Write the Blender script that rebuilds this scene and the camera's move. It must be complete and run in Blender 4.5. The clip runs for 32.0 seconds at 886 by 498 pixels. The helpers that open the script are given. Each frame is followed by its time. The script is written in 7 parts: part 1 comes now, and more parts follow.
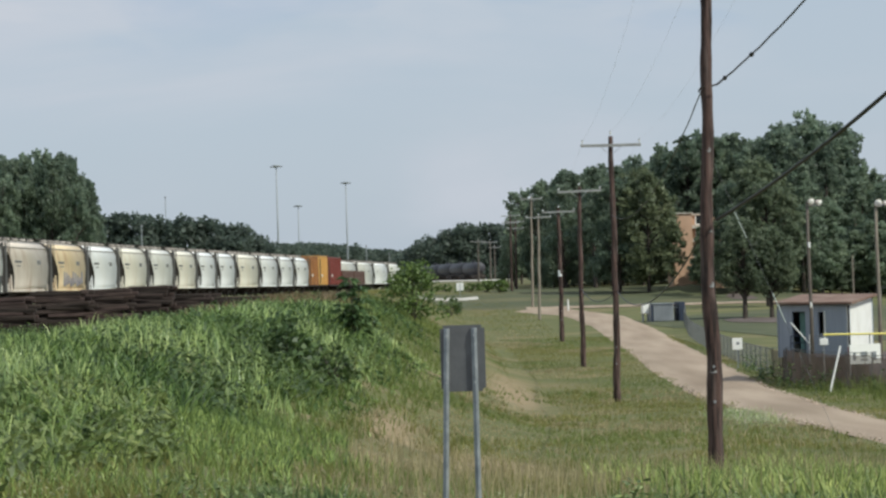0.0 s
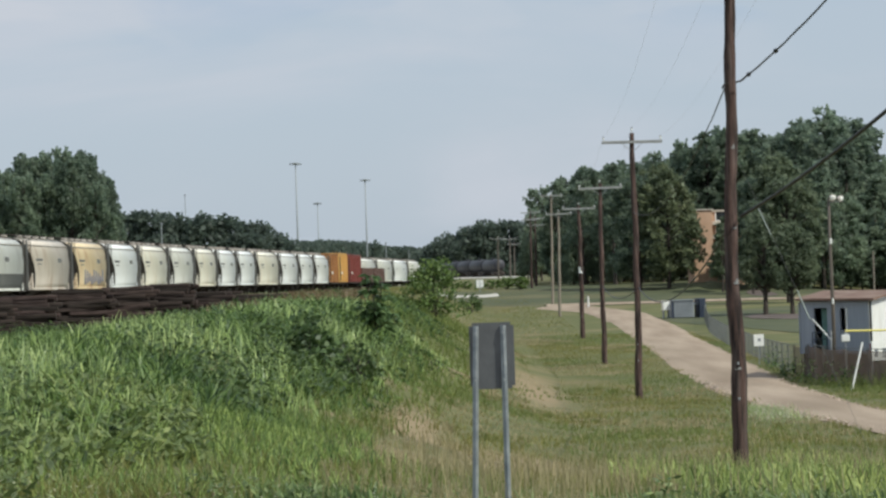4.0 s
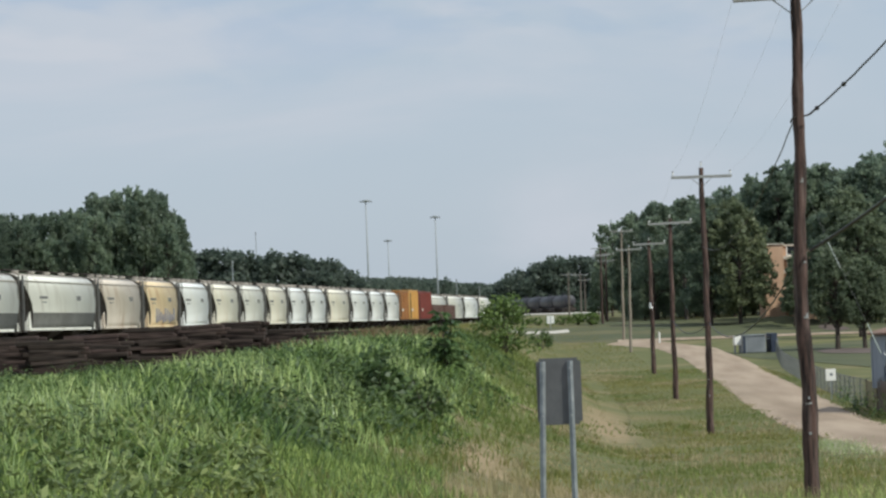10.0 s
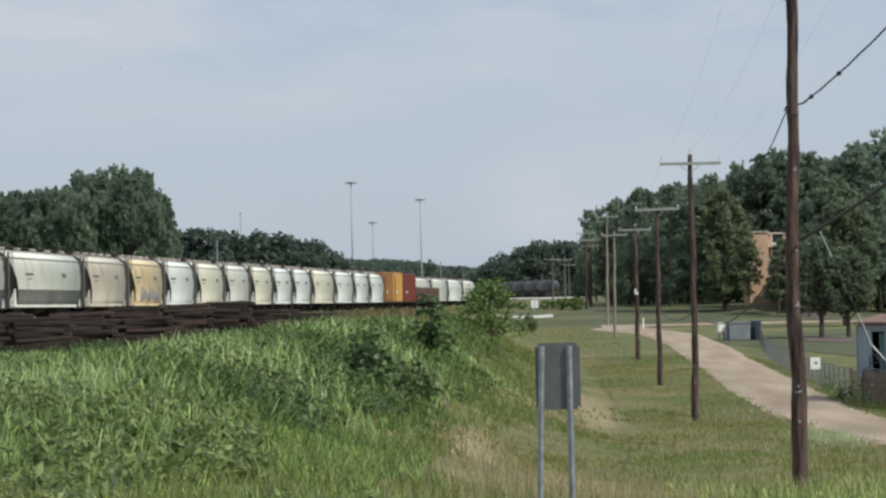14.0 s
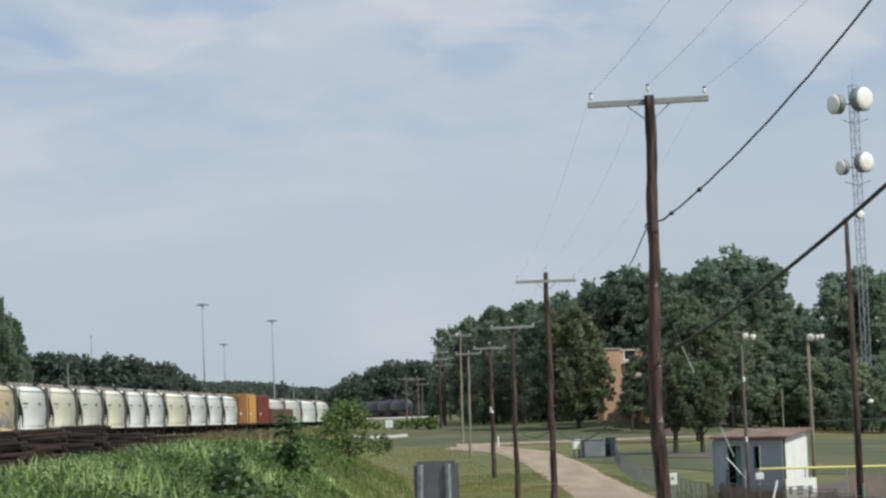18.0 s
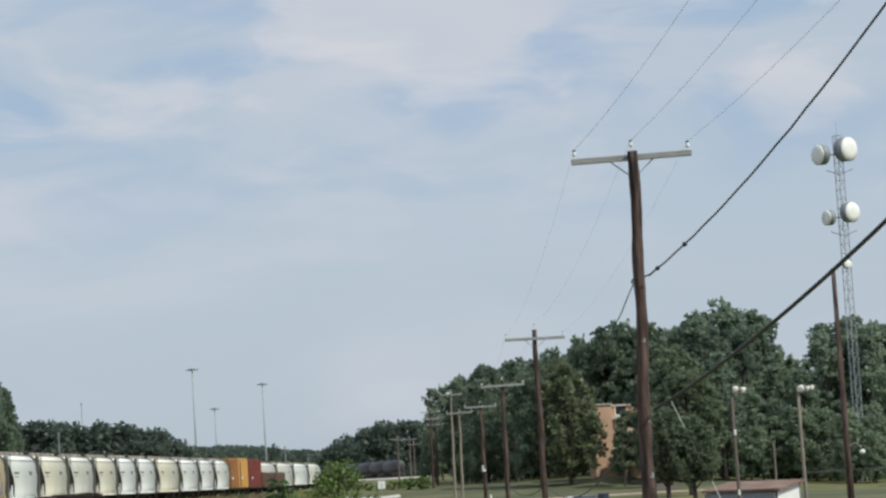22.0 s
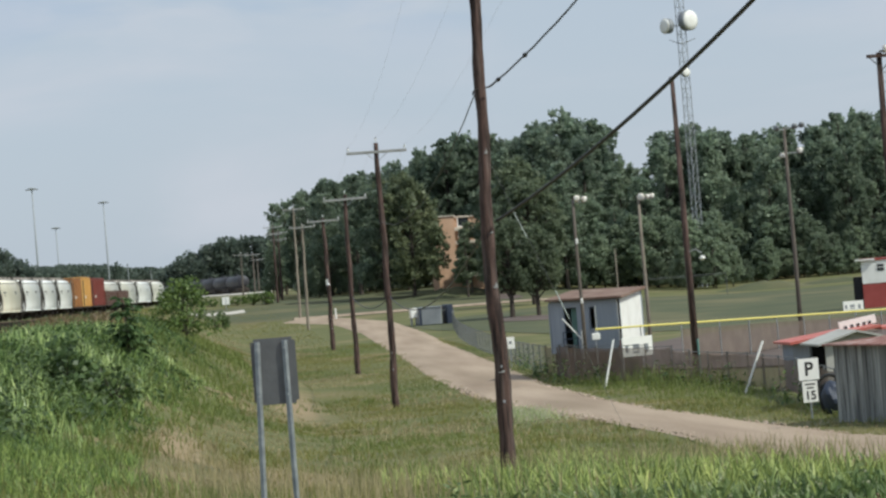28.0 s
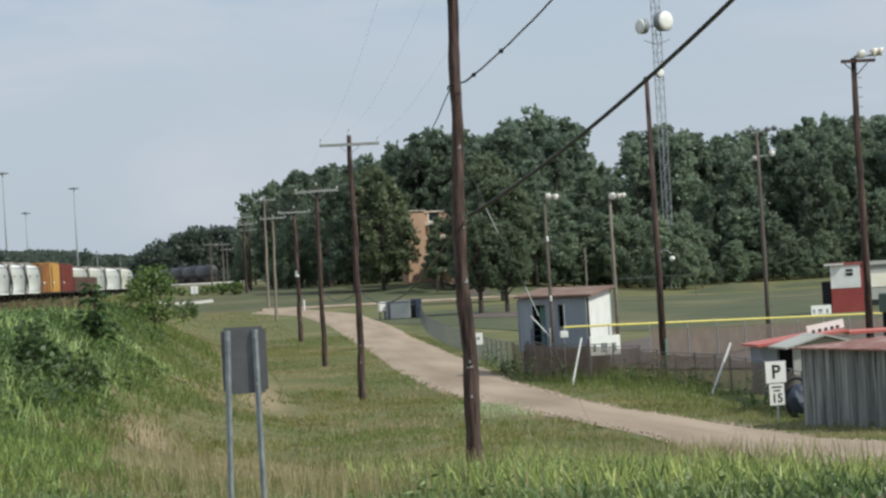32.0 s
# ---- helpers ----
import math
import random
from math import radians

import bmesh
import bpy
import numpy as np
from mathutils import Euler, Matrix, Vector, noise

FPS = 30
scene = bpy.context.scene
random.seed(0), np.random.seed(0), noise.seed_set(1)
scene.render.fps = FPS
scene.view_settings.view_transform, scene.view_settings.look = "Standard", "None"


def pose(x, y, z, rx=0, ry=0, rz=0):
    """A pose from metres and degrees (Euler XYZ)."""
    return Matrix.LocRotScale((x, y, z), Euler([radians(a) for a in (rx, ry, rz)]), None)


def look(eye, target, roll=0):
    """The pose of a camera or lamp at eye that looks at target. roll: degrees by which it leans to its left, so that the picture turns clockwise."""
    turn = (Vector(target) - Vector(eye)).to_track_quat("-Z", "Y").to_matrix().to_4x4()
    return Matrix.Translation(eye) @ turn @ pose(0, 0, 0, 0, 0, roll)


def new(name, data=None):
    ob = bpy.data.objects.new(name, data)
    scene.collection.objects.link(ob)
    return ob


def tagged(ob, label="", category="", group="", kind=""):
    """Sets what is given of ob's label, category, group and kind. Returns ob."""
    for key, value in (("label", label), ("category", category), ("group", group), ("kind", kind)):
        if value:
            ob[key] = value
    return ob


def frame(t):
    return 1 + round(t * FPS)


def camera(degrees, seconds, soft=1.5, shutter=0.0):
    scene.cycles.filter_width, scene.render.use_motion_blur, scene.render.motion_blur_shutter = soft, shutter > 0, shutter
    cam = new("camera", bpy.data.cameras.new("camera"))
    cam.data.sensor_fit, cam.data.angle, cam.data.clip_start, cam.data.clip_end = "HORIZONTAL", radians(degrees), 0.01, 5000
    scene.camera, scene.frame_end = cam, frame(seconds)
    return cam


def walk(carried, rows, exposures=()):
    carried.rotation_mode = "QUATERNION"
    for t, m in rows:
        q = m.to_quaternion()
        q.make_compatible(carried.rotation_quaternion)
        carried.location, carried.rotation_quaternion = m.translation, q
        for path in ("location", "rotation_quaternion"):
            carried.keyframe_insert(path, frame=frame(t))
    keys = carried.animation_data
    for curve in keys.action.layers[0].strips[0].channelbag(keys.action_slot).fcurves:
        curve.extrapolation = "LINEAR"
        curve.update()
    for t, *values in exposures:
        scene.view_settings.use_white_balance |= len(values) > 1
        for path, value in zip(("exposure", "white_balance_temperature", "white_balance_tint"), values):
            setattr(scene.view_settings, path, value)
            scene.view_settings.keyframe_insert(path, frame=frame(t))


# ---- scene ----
# ---- camera: held by hand at the roadside, strongly zoomed in ----
cam = camera(19.345, 32.0, soft=2.5)
# seconds, heading (right of +y), tilt up, lean, x, z
PATH = [
    (0, 0.000, 0.926, 1.775, 0.004, 3.199), (0.5, -0.077, 0.932, 1.889, 0.006, 3.199), (1, -0.100, 1.036, 1.943, 0.004, 3.202),
    (1.5, -0.114, 1.151, 2.009, 0.007, 3.199), (2, -0.209, 1.135, 2.106, -0.000, 3.198), (2.5, -0.242, 1.033, 2.072, -0.029, 3.203),
    (3, -0.329, 0.947, 2.016, -0.077, 3.203), (3.5, -0.399, 0.906, 1.947, -0.084, 3.208), (5.5, -0.502, 0.821, 1.713, -0.119, 3.204),
    (6, -0.638, 1.067, 1.454, -0.082, 3.205), (6.5, -0.426, 1.332, 1.349, -0.021, 3.208), (7, -0.404, 1.669, 1.462, 0.004, 3.207),
    (7.5, -0.657, 1.873, 1.718, 0.001, 3.206), (8, -1.151, 2.038, 1.921, -0.003, 3.200), (8.5, -1.533, 1.984, 1.971, -0.013, 3.198),
    (9, -1.672, 1.750, 2.200, -0.015, 3.205), (9.5, -1.828, 1.575, 2.270, -0.032, 3.206), (10, -1.950, 1.736, 2.253, -0.048, 3.200),
    (10.5, -2.203, 1.808, 2.150, -0.033, 3.205), (11, -1.101, 1.971, 1.814, -0.023, 3.199), (11.5, -0.974, 2.257, 2.027, -0.018, 3.203),
    (12, -1.053, 2.462, 2.115, -0.024, 3.202), (12.5, -1.253, 2.496, 2.171, -0.030, 3.199), (13, -2.051, 2.462, 2.230, -0.107, 3.206),
    (13.5, -2.151, 1.506, 2.091, -0.205, 3.202), (14, -1.604, 1.347, 1.398, -0.213, 3.209), (14.5, 0.366, 1.612, 1.613, -0.382, 3.203),
    (15, 2.368, 3.521, 3.229, -0.534, 3.217), (15.5, 2.325, 4.475, 1.439, -0.506, 3.217), (17.5, 1.946, 4.451, 1.529, -0.466, 3.205),
    (18, 1.764, 3.887, 2.229, -0.463, 3.202), (18.5, 1.996, 3.910, 2.512, -0.456, 3.208), (19, 2.303, 4.021, 2.442, -0.456, 3.206),
    (19.5, 2.441, 3.680, 2.565, -0.459, 3.204), (20, 2.573, 3.716, 2.792, -0.444, 3.206), (20.5, 2.327, 3.859, 3.079, -0.444, 3.205),
    (21, 2.061, 4.489, 3.245, -0.431, 3.205), (21.5, 2.142, 4.891, 3.339, -0.427, 3.211), (22, 2.090, 5.176, 3.552, -0.425, 3.219),
    (22.5, 1.789, 5.676, 3.436, -0.428, 3.221), (23, 2.716, 5.672, 3.034, -0.422, 3.223), (23.5, 2.807, 5.435, 3.617, -0.423, 3.225),
    (24, 2.712, 4.889, 3.747, -0.414, 3.214), (24.5, 2.455, 5.117, 3.630, -0.433, 3.219), (26.5, 2.081, 1.669, 4.172, -0.459, 3.201),
    (27, 3.678, -1.042, 5.179, -0.432, 3.236), (27.5, 5.255, 0.297, 5.076, -0.442, 3.227), (28, 5.281, 0.823, 4.752, -0.441, 3.223),
    (28.5, 5.385, 1.079, 5.366, -0.433, 3.228), (29, 5.206, 1.356, 5.004, -0.437, 3.226), (29.5, 5.496, 1.322, 4.569, -0.444, 3.220),
    (30, 5.799, 1.465, 3.948, -0.461, 3.220), (30.5, 5.849, 1.391, 3.572, -0.470, 3.221), (31, 6.956, 0.658, 3.121, -0.482, 3.202),
    (31.5, 6.521, 0.389, 3.219, -0.477, 3.211), (32, 5.938, 0.664, 3.344, -0.471, 3.212),
]


def held(heading, tilt, lean, x, z):
    a, b = radians(heading), radians(tilt)
    eye = Vector((x, 0.0, z))
    way = Vector((math.sin(a) * math.cos(b), math.cos(a) * math.cos(b), math.sin(b)))
    return look(eye, eye + way * 50, -lean)


walk(cam, [(t, held(*row)) for t, *row in PATH], ((0, 0.0), (26.4, 0.0), (27.0, 0.15), (27.6, 0.08), (28.2, 0.03), (32, 0.03)))

# ---- light ----
SUN_TO = Vector((0.57, -0.38, 0.73)).normalized()
scene.view_settings.exposure = 0.0
world = bpy.data.worlds.new("sky")
scene.world = world
world.use_nodes = True
wn, wl = world.node_tree.nodes, world.node_tree.links
wn.clear()
w_out = wn.new("ShaderNodeOutputWorld")
w_bg = wn.new("ShaderNodeBackground")
w_sky = wn.new("ShaderNodeTexSky")
w_sky.sky_type = "NISHITA"
w_sky.sun_disc = False
w_sky.sun_elevation = math.asin(SUN_TO.z)
w_sky.sun_rotation = math.atan2(SUN_TO.x, SUN_TO.y)
w_sky.air_density, w_sky.dust_density, w_sky.ozone_density = 1.0, 1.5, 1.5
# hazy blue sky under thin high cloud: pale flat streaks, with bluer gaps between them
w_co = wn.new("ShaderNodeTexCoord")


def cloud_noise(scale, stretch, detail, lo, hi, shift):
    mp = wn.new("ShaderNodeMapping")
    mp.inputs["Scale"].default_value = stretch
    mp.inputs["Location"].default_value = shift
    nz = wn.new("ShaderNodeTexNoise")
    nz.inputs["Scale"].default_value, nz.inputs["Detail"].default_value, nz.inputs["Roughness"].default_value = scale, detail, 0.5
    nz.inputs["Distortion"].default_value = 0.5
    rg = wn.new("ShaderNodeMapRange")
    rg.interpolation_type = "SMOOTHSTEP"
    rg.inputs["From Min"].default_value, rg.inputs["From Max"].default_value = lo, hi
    wl.new(w_co.outputs["Generated"], mp.inputs["Vector"])
    wl.new(mp.outputs["Vector"], nz.inputs["Vector"])
    wl.new(nz.outputs["Fac"], rg.inputs["Value"])
    return rg.outputs[0]


def sky_mix(fac, one, two):
    mx = wn.new("ShaderNodeMixRGB")
    for key, val in (("Fac", fac), ("Color1", one), ("Color2", two)):
        if isinstance(val, (tuple, float)):
            mx.inputs[key].default_value = val
        else:
            wl.new(val, mx.inputs[key])
    return mx.outputs["Color"]


haze = sky_mix(0.82, w_sky.outputs["Color"], (4.66, 5.46, 6.38, 1))
veil = sky_mix(cloud_noise(5.0, (1, 1, 4.2), 6.0, 0.34, 0.84, (0.35, 0.1, 0.2)), haze, (5.5, 5.85, 6.5, 1))
w_sep = wn.new("ShaderNodeSeparateXYZ")
wl.new(w_co.outputs["Generated"], w_sep.inputs[0])
w_up = wn.new("ShaderNodeMapRange")
w_up.inputs["From Min"].default_value, w_up.inputs["From Max"].default_value = 0.085, 0.15
wl.new(w_sep.outputs["Z"], w_up.inputs["Value"])


def high_up(value, most):
    """Broken cloud shows only above the haze over the horizon."""
    mul = wn.new("ShaderNodeMath")
    mul.operation = "MULTIPLY"
    top = wn.new("ShaderNodeMath")
    top.operation = "MULTIPLY"
    top.inputs[1].default_value = most
    wl.new(value, mul.inputs[0])
    wl.new(w_up.outputs[0], mul.inputs[1])
    wl.new(mul.outputs[0], top.inputs[0])
    return top.outputs[0]


gaps = sky_mix(high_up(cloud_noise(11.0, (1, 1, 2.6), 7.0, 0.45, 0.63, (0.6, 0.2, 0.5)), 0.75), veil, (3.25, 4.5, 6.15, 1))
banks = sky_mix(high_up(cloud_noise(15.0, (1, 1, 2.4), 7.0, 0.50, 0.70, (0.1, 0.7, 0.3)), 0.6), gaps, (6.5, 6.5, 6.85, 1))
w_bg.inputs["Strength"].default_value = 0.105
wl.new(banks, w_bg.inputs["Color"])
wl.new(w_bg.outputs["Background"], w_out.inputs["Surface"])

sun = new("sun", bpy.data.lights.new("sun", "SUN"))
sun.data.energy, sun.data.angle, sun.data.color = 3.4, radians(0.8), (0.97, 0.97, 0.86)
sun.matrix_world = look(SUN_TO * 200, (0, 0, 0))

# ---- materials ----
def surface(name, low, high, scale=3.0, rough=0.8, metal=0.0, bump=0.3, fine=30.0, jitter=0.0, island=0.0, stain=None, stain_amount=0.4, stain_scale=1.2, stretch=(1, 1, 1), world_space=False, spread=(0.40, 0.92)):
    """A two-scale noise material between two base colours, with relief, wear stains and a per-piece shift in value."""
    m = bpy.data.materials.new(name)
    m.use_nodes = True
    n, l = m.node_tree.nodes, m.node_tree.links
    bsdf = n["Principled BSDF"]
    co = n.new("ShaderNodeTexCoord")
    if world_space:
        geo = n.new("ShaderNodeNewGeometry")
        vec = geo.outputs["Position"]
    else:
        vec = co.outputs["Object"]
    mp = n.new("ShaderNodeMapping")
    mp.inputs["Scale"].default_value = stretch
    l.new(vec, mp.inputs["Vector"])
    a, b = n.new("ShaderNodeTexNoise"), n.new("ShaderNodeTexNoise")
    a.inputs["Scale"].default_value, a.inputs["Detail"].default_value = scale, 4
    b.inputs["Scale"].default_value, b.inputs["Detail"].default_value = fine, 3
    l.new(mp.outputs["Vector"], a.inputs["Vector"])
    l.new(mp.outputs["Vector"], b.inputs["Vector"])
    add = n.new("ShaderNodeMath")
    add.operation = "MULTIPLY_ADD"
    add.inputs[1].default_value = 0.35
    l.new(b.outputs["Fac"], add.inputs[0])
    l.new(a.outputs["Fac"], add.inputs[2])
    ramp = n.new("ShaderNodeMapRange")
    ramp.inputs["From Min"].default_value, ramp.inputs["From Max"].default_value = spread
    l.new(add.outputs[0], ramp.inputs["Value"])
    mix = n.new("ShaderNodeMixRGB")
    mix.inputs["Color1"].default_value, mix.inputs["Color2"].default_value = (*low, 1), (*high, 1)
    l.new(ramp.outputs[0], mix.inputs["Fac"])
    col = mix.outputs["Color"]
    if stain:
        s = n.new("ShaderNodeTexNoise")
        s.inputs["Scale"].default_value, s.inputs["Detail"].default_value = stain_scale, 6
        l.new(mp.outputs["Vector"], s.inputs["Vector"])
        sr = n.new("ShaderNodeMapRange")
        sr.inputs["From Min"].default_value, sr.inputs["From Max"].default_value = 0.50, 0.72
        sr.inputs["To Max"].default_value = stain_amount
        l.new(s.outputs["Fac"], sr.inputs["Value"])
        sm = n.new("ShaderNodeMixRGB")
        sm.inputs["Color2"].default_value = (*stain, 1)
        l.new(sr.outputs[0], sm.inputs["Fac"])
        l.new(col, sm.inputs["Color1"])
        col = sm.outputs["Color"]
    for k, piece in ((jitter, "object"), (island, "island")):
        if not k:
            continue
        src = n.new("ShaderNodeObjectInfo").outputs["Random"] if piece == "object" else n.new("ShaderNodeNewGeometry").outputs["Random Per Island"]
        hv = n.new("ShaderNodeHueSaturation")
        vr = n.new("ShaderNodeMapRange")
        vr.inputs["To Min"].default_value, vr.inputs["To Max"].default_value = 1 - k, 1 + k
        l.new(src, vr.inputs["Value"])
        l.new(vr.outputs[0], hv.inputs["Value"])
        hr = n.new("ShaderNodeMapRange")
        hr.inputs["To Min"].default_value, hr.inputs["To Max"].default_value = 0.5 + 0.03 * k, 0.5 - 0.05 * k
        l.new(src, hr.inputs["Value"])
        l.new(hr.outputs[0], hv.inputs["Hue"])
        l.new(col, hv.inputs["Color"])
        col = hv.outputs["Color"]
    l.new(col, bsdf.inputs["Base Color"])
    bsdf.inputs["Roughness"].default_value, bsdf.inputs["Metallic"].default_value = rough, metal
    if bump:
        bp = n.new("ShaderNodeBump")
        bp.inputs["Strength"].default_value, bp.inputs["Distance"].default_value = bump, 0.02
        l.new(add.outputs[0], bp.inputs["Height"])
        l.new(bp.outputs["Normal"], bsdf.inputs["Normal"])
    return m


def leafy(name, low, high, island=0.45, through_light=0.35, gloss=0.5, scale=0.3, jitter=0.0):
    m = surface(name, low, high, scale=scale, rough=gloss, bump=0.0, fine=2.0, island=island, jitter=jitter, world_space=True)
    n, l = m.node_tree.nodes, m.node_tree.links
    bsdf, out = n["Principled BSDF"], n["Material Output"]
    bsdf.inputs["Specular IOR Level"].default_value = 0.5
    tr = n.new("ShaderNodeBsdfTranslucent")
    mx = n.new("ShaderNodeMixShader")
    mx.inputs["Fac"].default_value = through_light
    l.new(bsdf.inputs["Base Color"].links[0].from_socket, tr.inputs["Color"])
    l.new(bsdf.outputs[0], mx.inputs[1])
    l.new(tr.outputs[0], mx.inputs[2])
    l.new(mx.outputs[0], out.inputs["Surface"])
    return m


M_POLE = surface("creosote_wood", (0.014, 0.009, 0.008), (0.105, 0.060, 0.050), 2.4, 0.9, bump=0.9, fine=26, stretch=(6, 6, 0.45), stain=(0.19, 0.14, 0.125), stain_amount=0.6, stain_scale=1.9, spread=(0.56, 0.82))
M_GREYPOLE = surface("weathered_pole", (0.16, 0.13, 0.10), (0.32, 0.28, 0.23), 2.0, 0.85, bump=0.6, fine=26, stretch=(6, 6, 0.5))
M_DULLPOLE = surface("dull_brown_pole", (0.075, 0.062, 0.052), (0.17, 0.145, 0.122), 2.0, 0.85, bump=0.6, fine=26, stretch=(6, 6, 0.5))
M_ARM = surface("grey_timber", (0.20, 0.205, 0.205), (0.37, 0.375, 0.37), 4.0, 0.85, bump=0.5, stretch=(0.6, 6, 6))
M_MAST = surface("dull_mast_steel", (0.28, 0.31, 0.335), (0.37, 0.40, 0.42), 3, 0.8, 0.0, bump=0.0)
M_STEEL = surface("galvanised_steel", (0.34, 0.36, 0.38), (0.52, 0.54, 0.56), 6.0, 0.45, 0.7, bump=0.1)
M_GLASS = surface("insulator_glaze", (0.72, 0.74, 0.75), (0.85, 0.86, 0.86), 8, 0.15, bump=0.0)
M_WIRE = surface("weathered_wire", (0.56, 0.58, 0.61), (0.68, 0.70, 0.73), 5, 0.6, bump=0.0)
M_CABLE = surface("black_cable", (0.012, 0.012, 0.014), (0.03, 0.03, 0.034), 5, 0.55, bump=0.0)
M_SIGNBACK = surface("bare_aluminium", (0.10, 0.105, 0.11), (0.15, 0.155, 0.16), 5, 0.55, 0.35, bump=0.05, stain=(0.08, 0.075, 0.07), stain_amount=0.3)
M_POST = surface("zinc_post", (0.19, 0.22, 0.24), (0.40, 0.425, 0.445), 8, 0.4, 0.35, bump=0.1)
M_GROUND = surface("grassy_soil", (0.080, 0.094, 0.026), (0.132, 0.134, 0.042), 0.35, 0.95, bump=0.6, fine=9, world_space=True, stain=(0.26, 0.19, 0.10), stain_amount=0.7, stain_scale=0.16)
M_FIELD = surface("infield_dirt", (0.088, 0.066, 0.058), (0.140, 0.108, 0.096), 0.2, 0.95, bump=0.3, fine=8, world_space=True)
M_LAWN = surface("mown_lawn", (0.052, 0.066, 0.029), (0.094, 0.101, 0.046), 0.12, 0.95, bump=0.5, fine=6, world_space=True, stain=(0.25, 0.20, 0.10), stain_amount=0.5, stain_scale=0.07)
M_GRAVEL = surface("pale_gravel", (0.255, 0.185, 0.13), (0.43, 0.335, 0.25), 0.7, 0.95, bump=0.2, fine=22, world_space=True, stain=(0.22, 0.165, 0.11), stain_amount=0.55, stain_scale=0.6, stretch=(1, 0.1, 1))
M_STONES = surface("loose_stones", (0.32, 0.25, 0.19), (0.52, 0.43, 0.34), 0.8, 0.95, bump=0.0, fine=9, world_space=True, island=0.35)
M_PAVE = surface("worn_concrete", (0.405, 0.322, 0.250), (0.512, 0.422, 0.335), 0.8, 0.9, bump=0.25, fine=60, world_space=True, stain=(0.27, 0.23, 0.18), stain_amount=0.4, stain_scale=0.7)
M_ASPHALT = surface("crumbled_asphalt", (0.061, 0.046, 0.036), (0.223, 0.180, 0.144), 3.0, 0.95, bump=1.0, fine=30, world_space=True, island=0.75, spread=(0.5, 0.86))
M_RUBBLE = surface("asphalt_chunks", (0.075, 0.056, 0.045), (0.52, 0.46, 0.40), 4.0, 0.95, bump=0.6, fine=40, world_space=True, island=0.85)
M_SEAL = surface("tar_seal", (0.036, 0.029, 0.024), (0.075, 0.062, 0.052), 6, 0.6, bump=0.2)
M_SEALBROWN = surface("old_brown_seal", (0.13, 0.10, 0.08), (0.20, 0.16, 0.125), 6, 0.8, bump=0.2)
M_BALLAST = surface("track_ballast", (0.075, 0.060, 0.052), (0.17, 0.14, 0.12), 3.0, 0.95, bump=1.0, fine=18, world_space=True)
M_PALEBED = surface("pale_crushed_stone", (0.42, 0.39, 0.35), (0.58, 0.55, 0.50), 0.8, 0.95, bump=0.2, fine=9, world_space=True)
M_RAIL = surface("rail_steel", (0.10, 0.06, 0.045), (0.20, 0.13, 0.10), 4, 0.6, 0.6, bump=0.2)
M_TIE = surface("old_tie_wood", (0.018, 0.012, 0.010), (0.062, 0.042, 0.034), 2.0, 0.9, bump=0.8, fine=20, stretch=(0.5, 5, 5), jitter=0.45, stain=(0.10, 0.075, 0.062), stain_amount=0.5)


def car_paint(name, low, high, rust=(0.26, 0.13, 0.06), amount=0.35):
    return surface(name, low, high, 0.5, 0.55, bump=0.05, fine=4, stretch=(1, 1, 0.35), stain=rust, stain_amount=amount, stain_scale=1.1)


M_CARS = {
    "white": car_paint("white_car_paint", (0.84, 0.87, 0.87), (0.91, 0.93, 0.92), (0.62, 0.56, 0.46), 0.2),
    "cream": car_paint("cream_car_paint", (0.82, 0.78, 0.64), (0.90, 0.87, 0.76), (0.56, 0.40, 0.24), 0.3),
    "grey": car_paint("grey_car_paint", (0.74, 0.74, 0.68), (0.83, 0.83, 0.77), (0.38, 0.34, 0.29), 0.4),
    "tan": car_paint("tan_car_paint", (0.60, 0.53, 0.45), (0.72, 0.65, 0.57), (0.36, 0.22, 0.13), 0.5),
    "amber": car_paint("brown_orange_box_paint", (0.30, 0.13, 0.05), (0.46, 0.22, 0.08), (0.13, 0.06, 0.035), 0.8),
    "orange": car_paint("rusty_orange_car_paint", (0.74, 0.56, 0.33), (0.84, 0.70, 0.48), (0.42, 0.18, 0.06), 0.6),
    "yellow": car_paint("yellow_box_paint", (0.58, 0.32, 0.09), (0.68, 0.42, 0.14), (0.40, 0.16, 0.05), 0.4),
    "brown": car_paint("brown_box_paint", (0.085, 0.042, 0.032), (0.14, 0.07, 0.05), (0.06, 0.035, 0.03), 0.5),
    "red": car_paint("red_box_paint", (0.19, 0.040, 0.034), (0.26, 0.065, 0.052), (0.12, 0.04, 0.03), 0.5),
    "black": car_paint("black_tank_paint", (0.018, 0.018, 0.022), (0.045, 0.045, 0.055), (0.10, 0.07, 0.05), 0.3),
}
M_TRUCK = surface("grimy_iron", (0.025, 0.020, 0.018), (0.07, 0.055, 0.045), 5, 0.8, 0.2, bump=0.4)
M_GRAFFITI = surface("spray_paint", (0.10, 0.10, 0.13), (0.34, 0.33, 0.37), 3, 0.6, bump=0.0)
M_BARK = surface("tree_bark", (0.035, 0.028, 0.023), (0.095, 0.078, 0.064), 3, 0.95, bump=1.0, fine=14, stretch=(3, 3, 0.6))
# Oak and pine leaf colours paled and blued to stand in for haze.
M_OAK = leafy("oak_leaves", (0.174, 0.246, 0.178), (0.270, 0.334, 0.234), 0.30, 0.7, jitter=0.25)
M_PINE = leafy("pine_needles", (0.174, 0.246, 0.183), (0.272, 0.334, 0.240), 0.30, 0.7, jitter=0.25)
M_SHADETREE = leafy("dark_shade_tree_leaves", (0.108, 0.151, 0.096), (0.188, 0.233, 0.143), 0.35, 0.6, jitter=0.2)
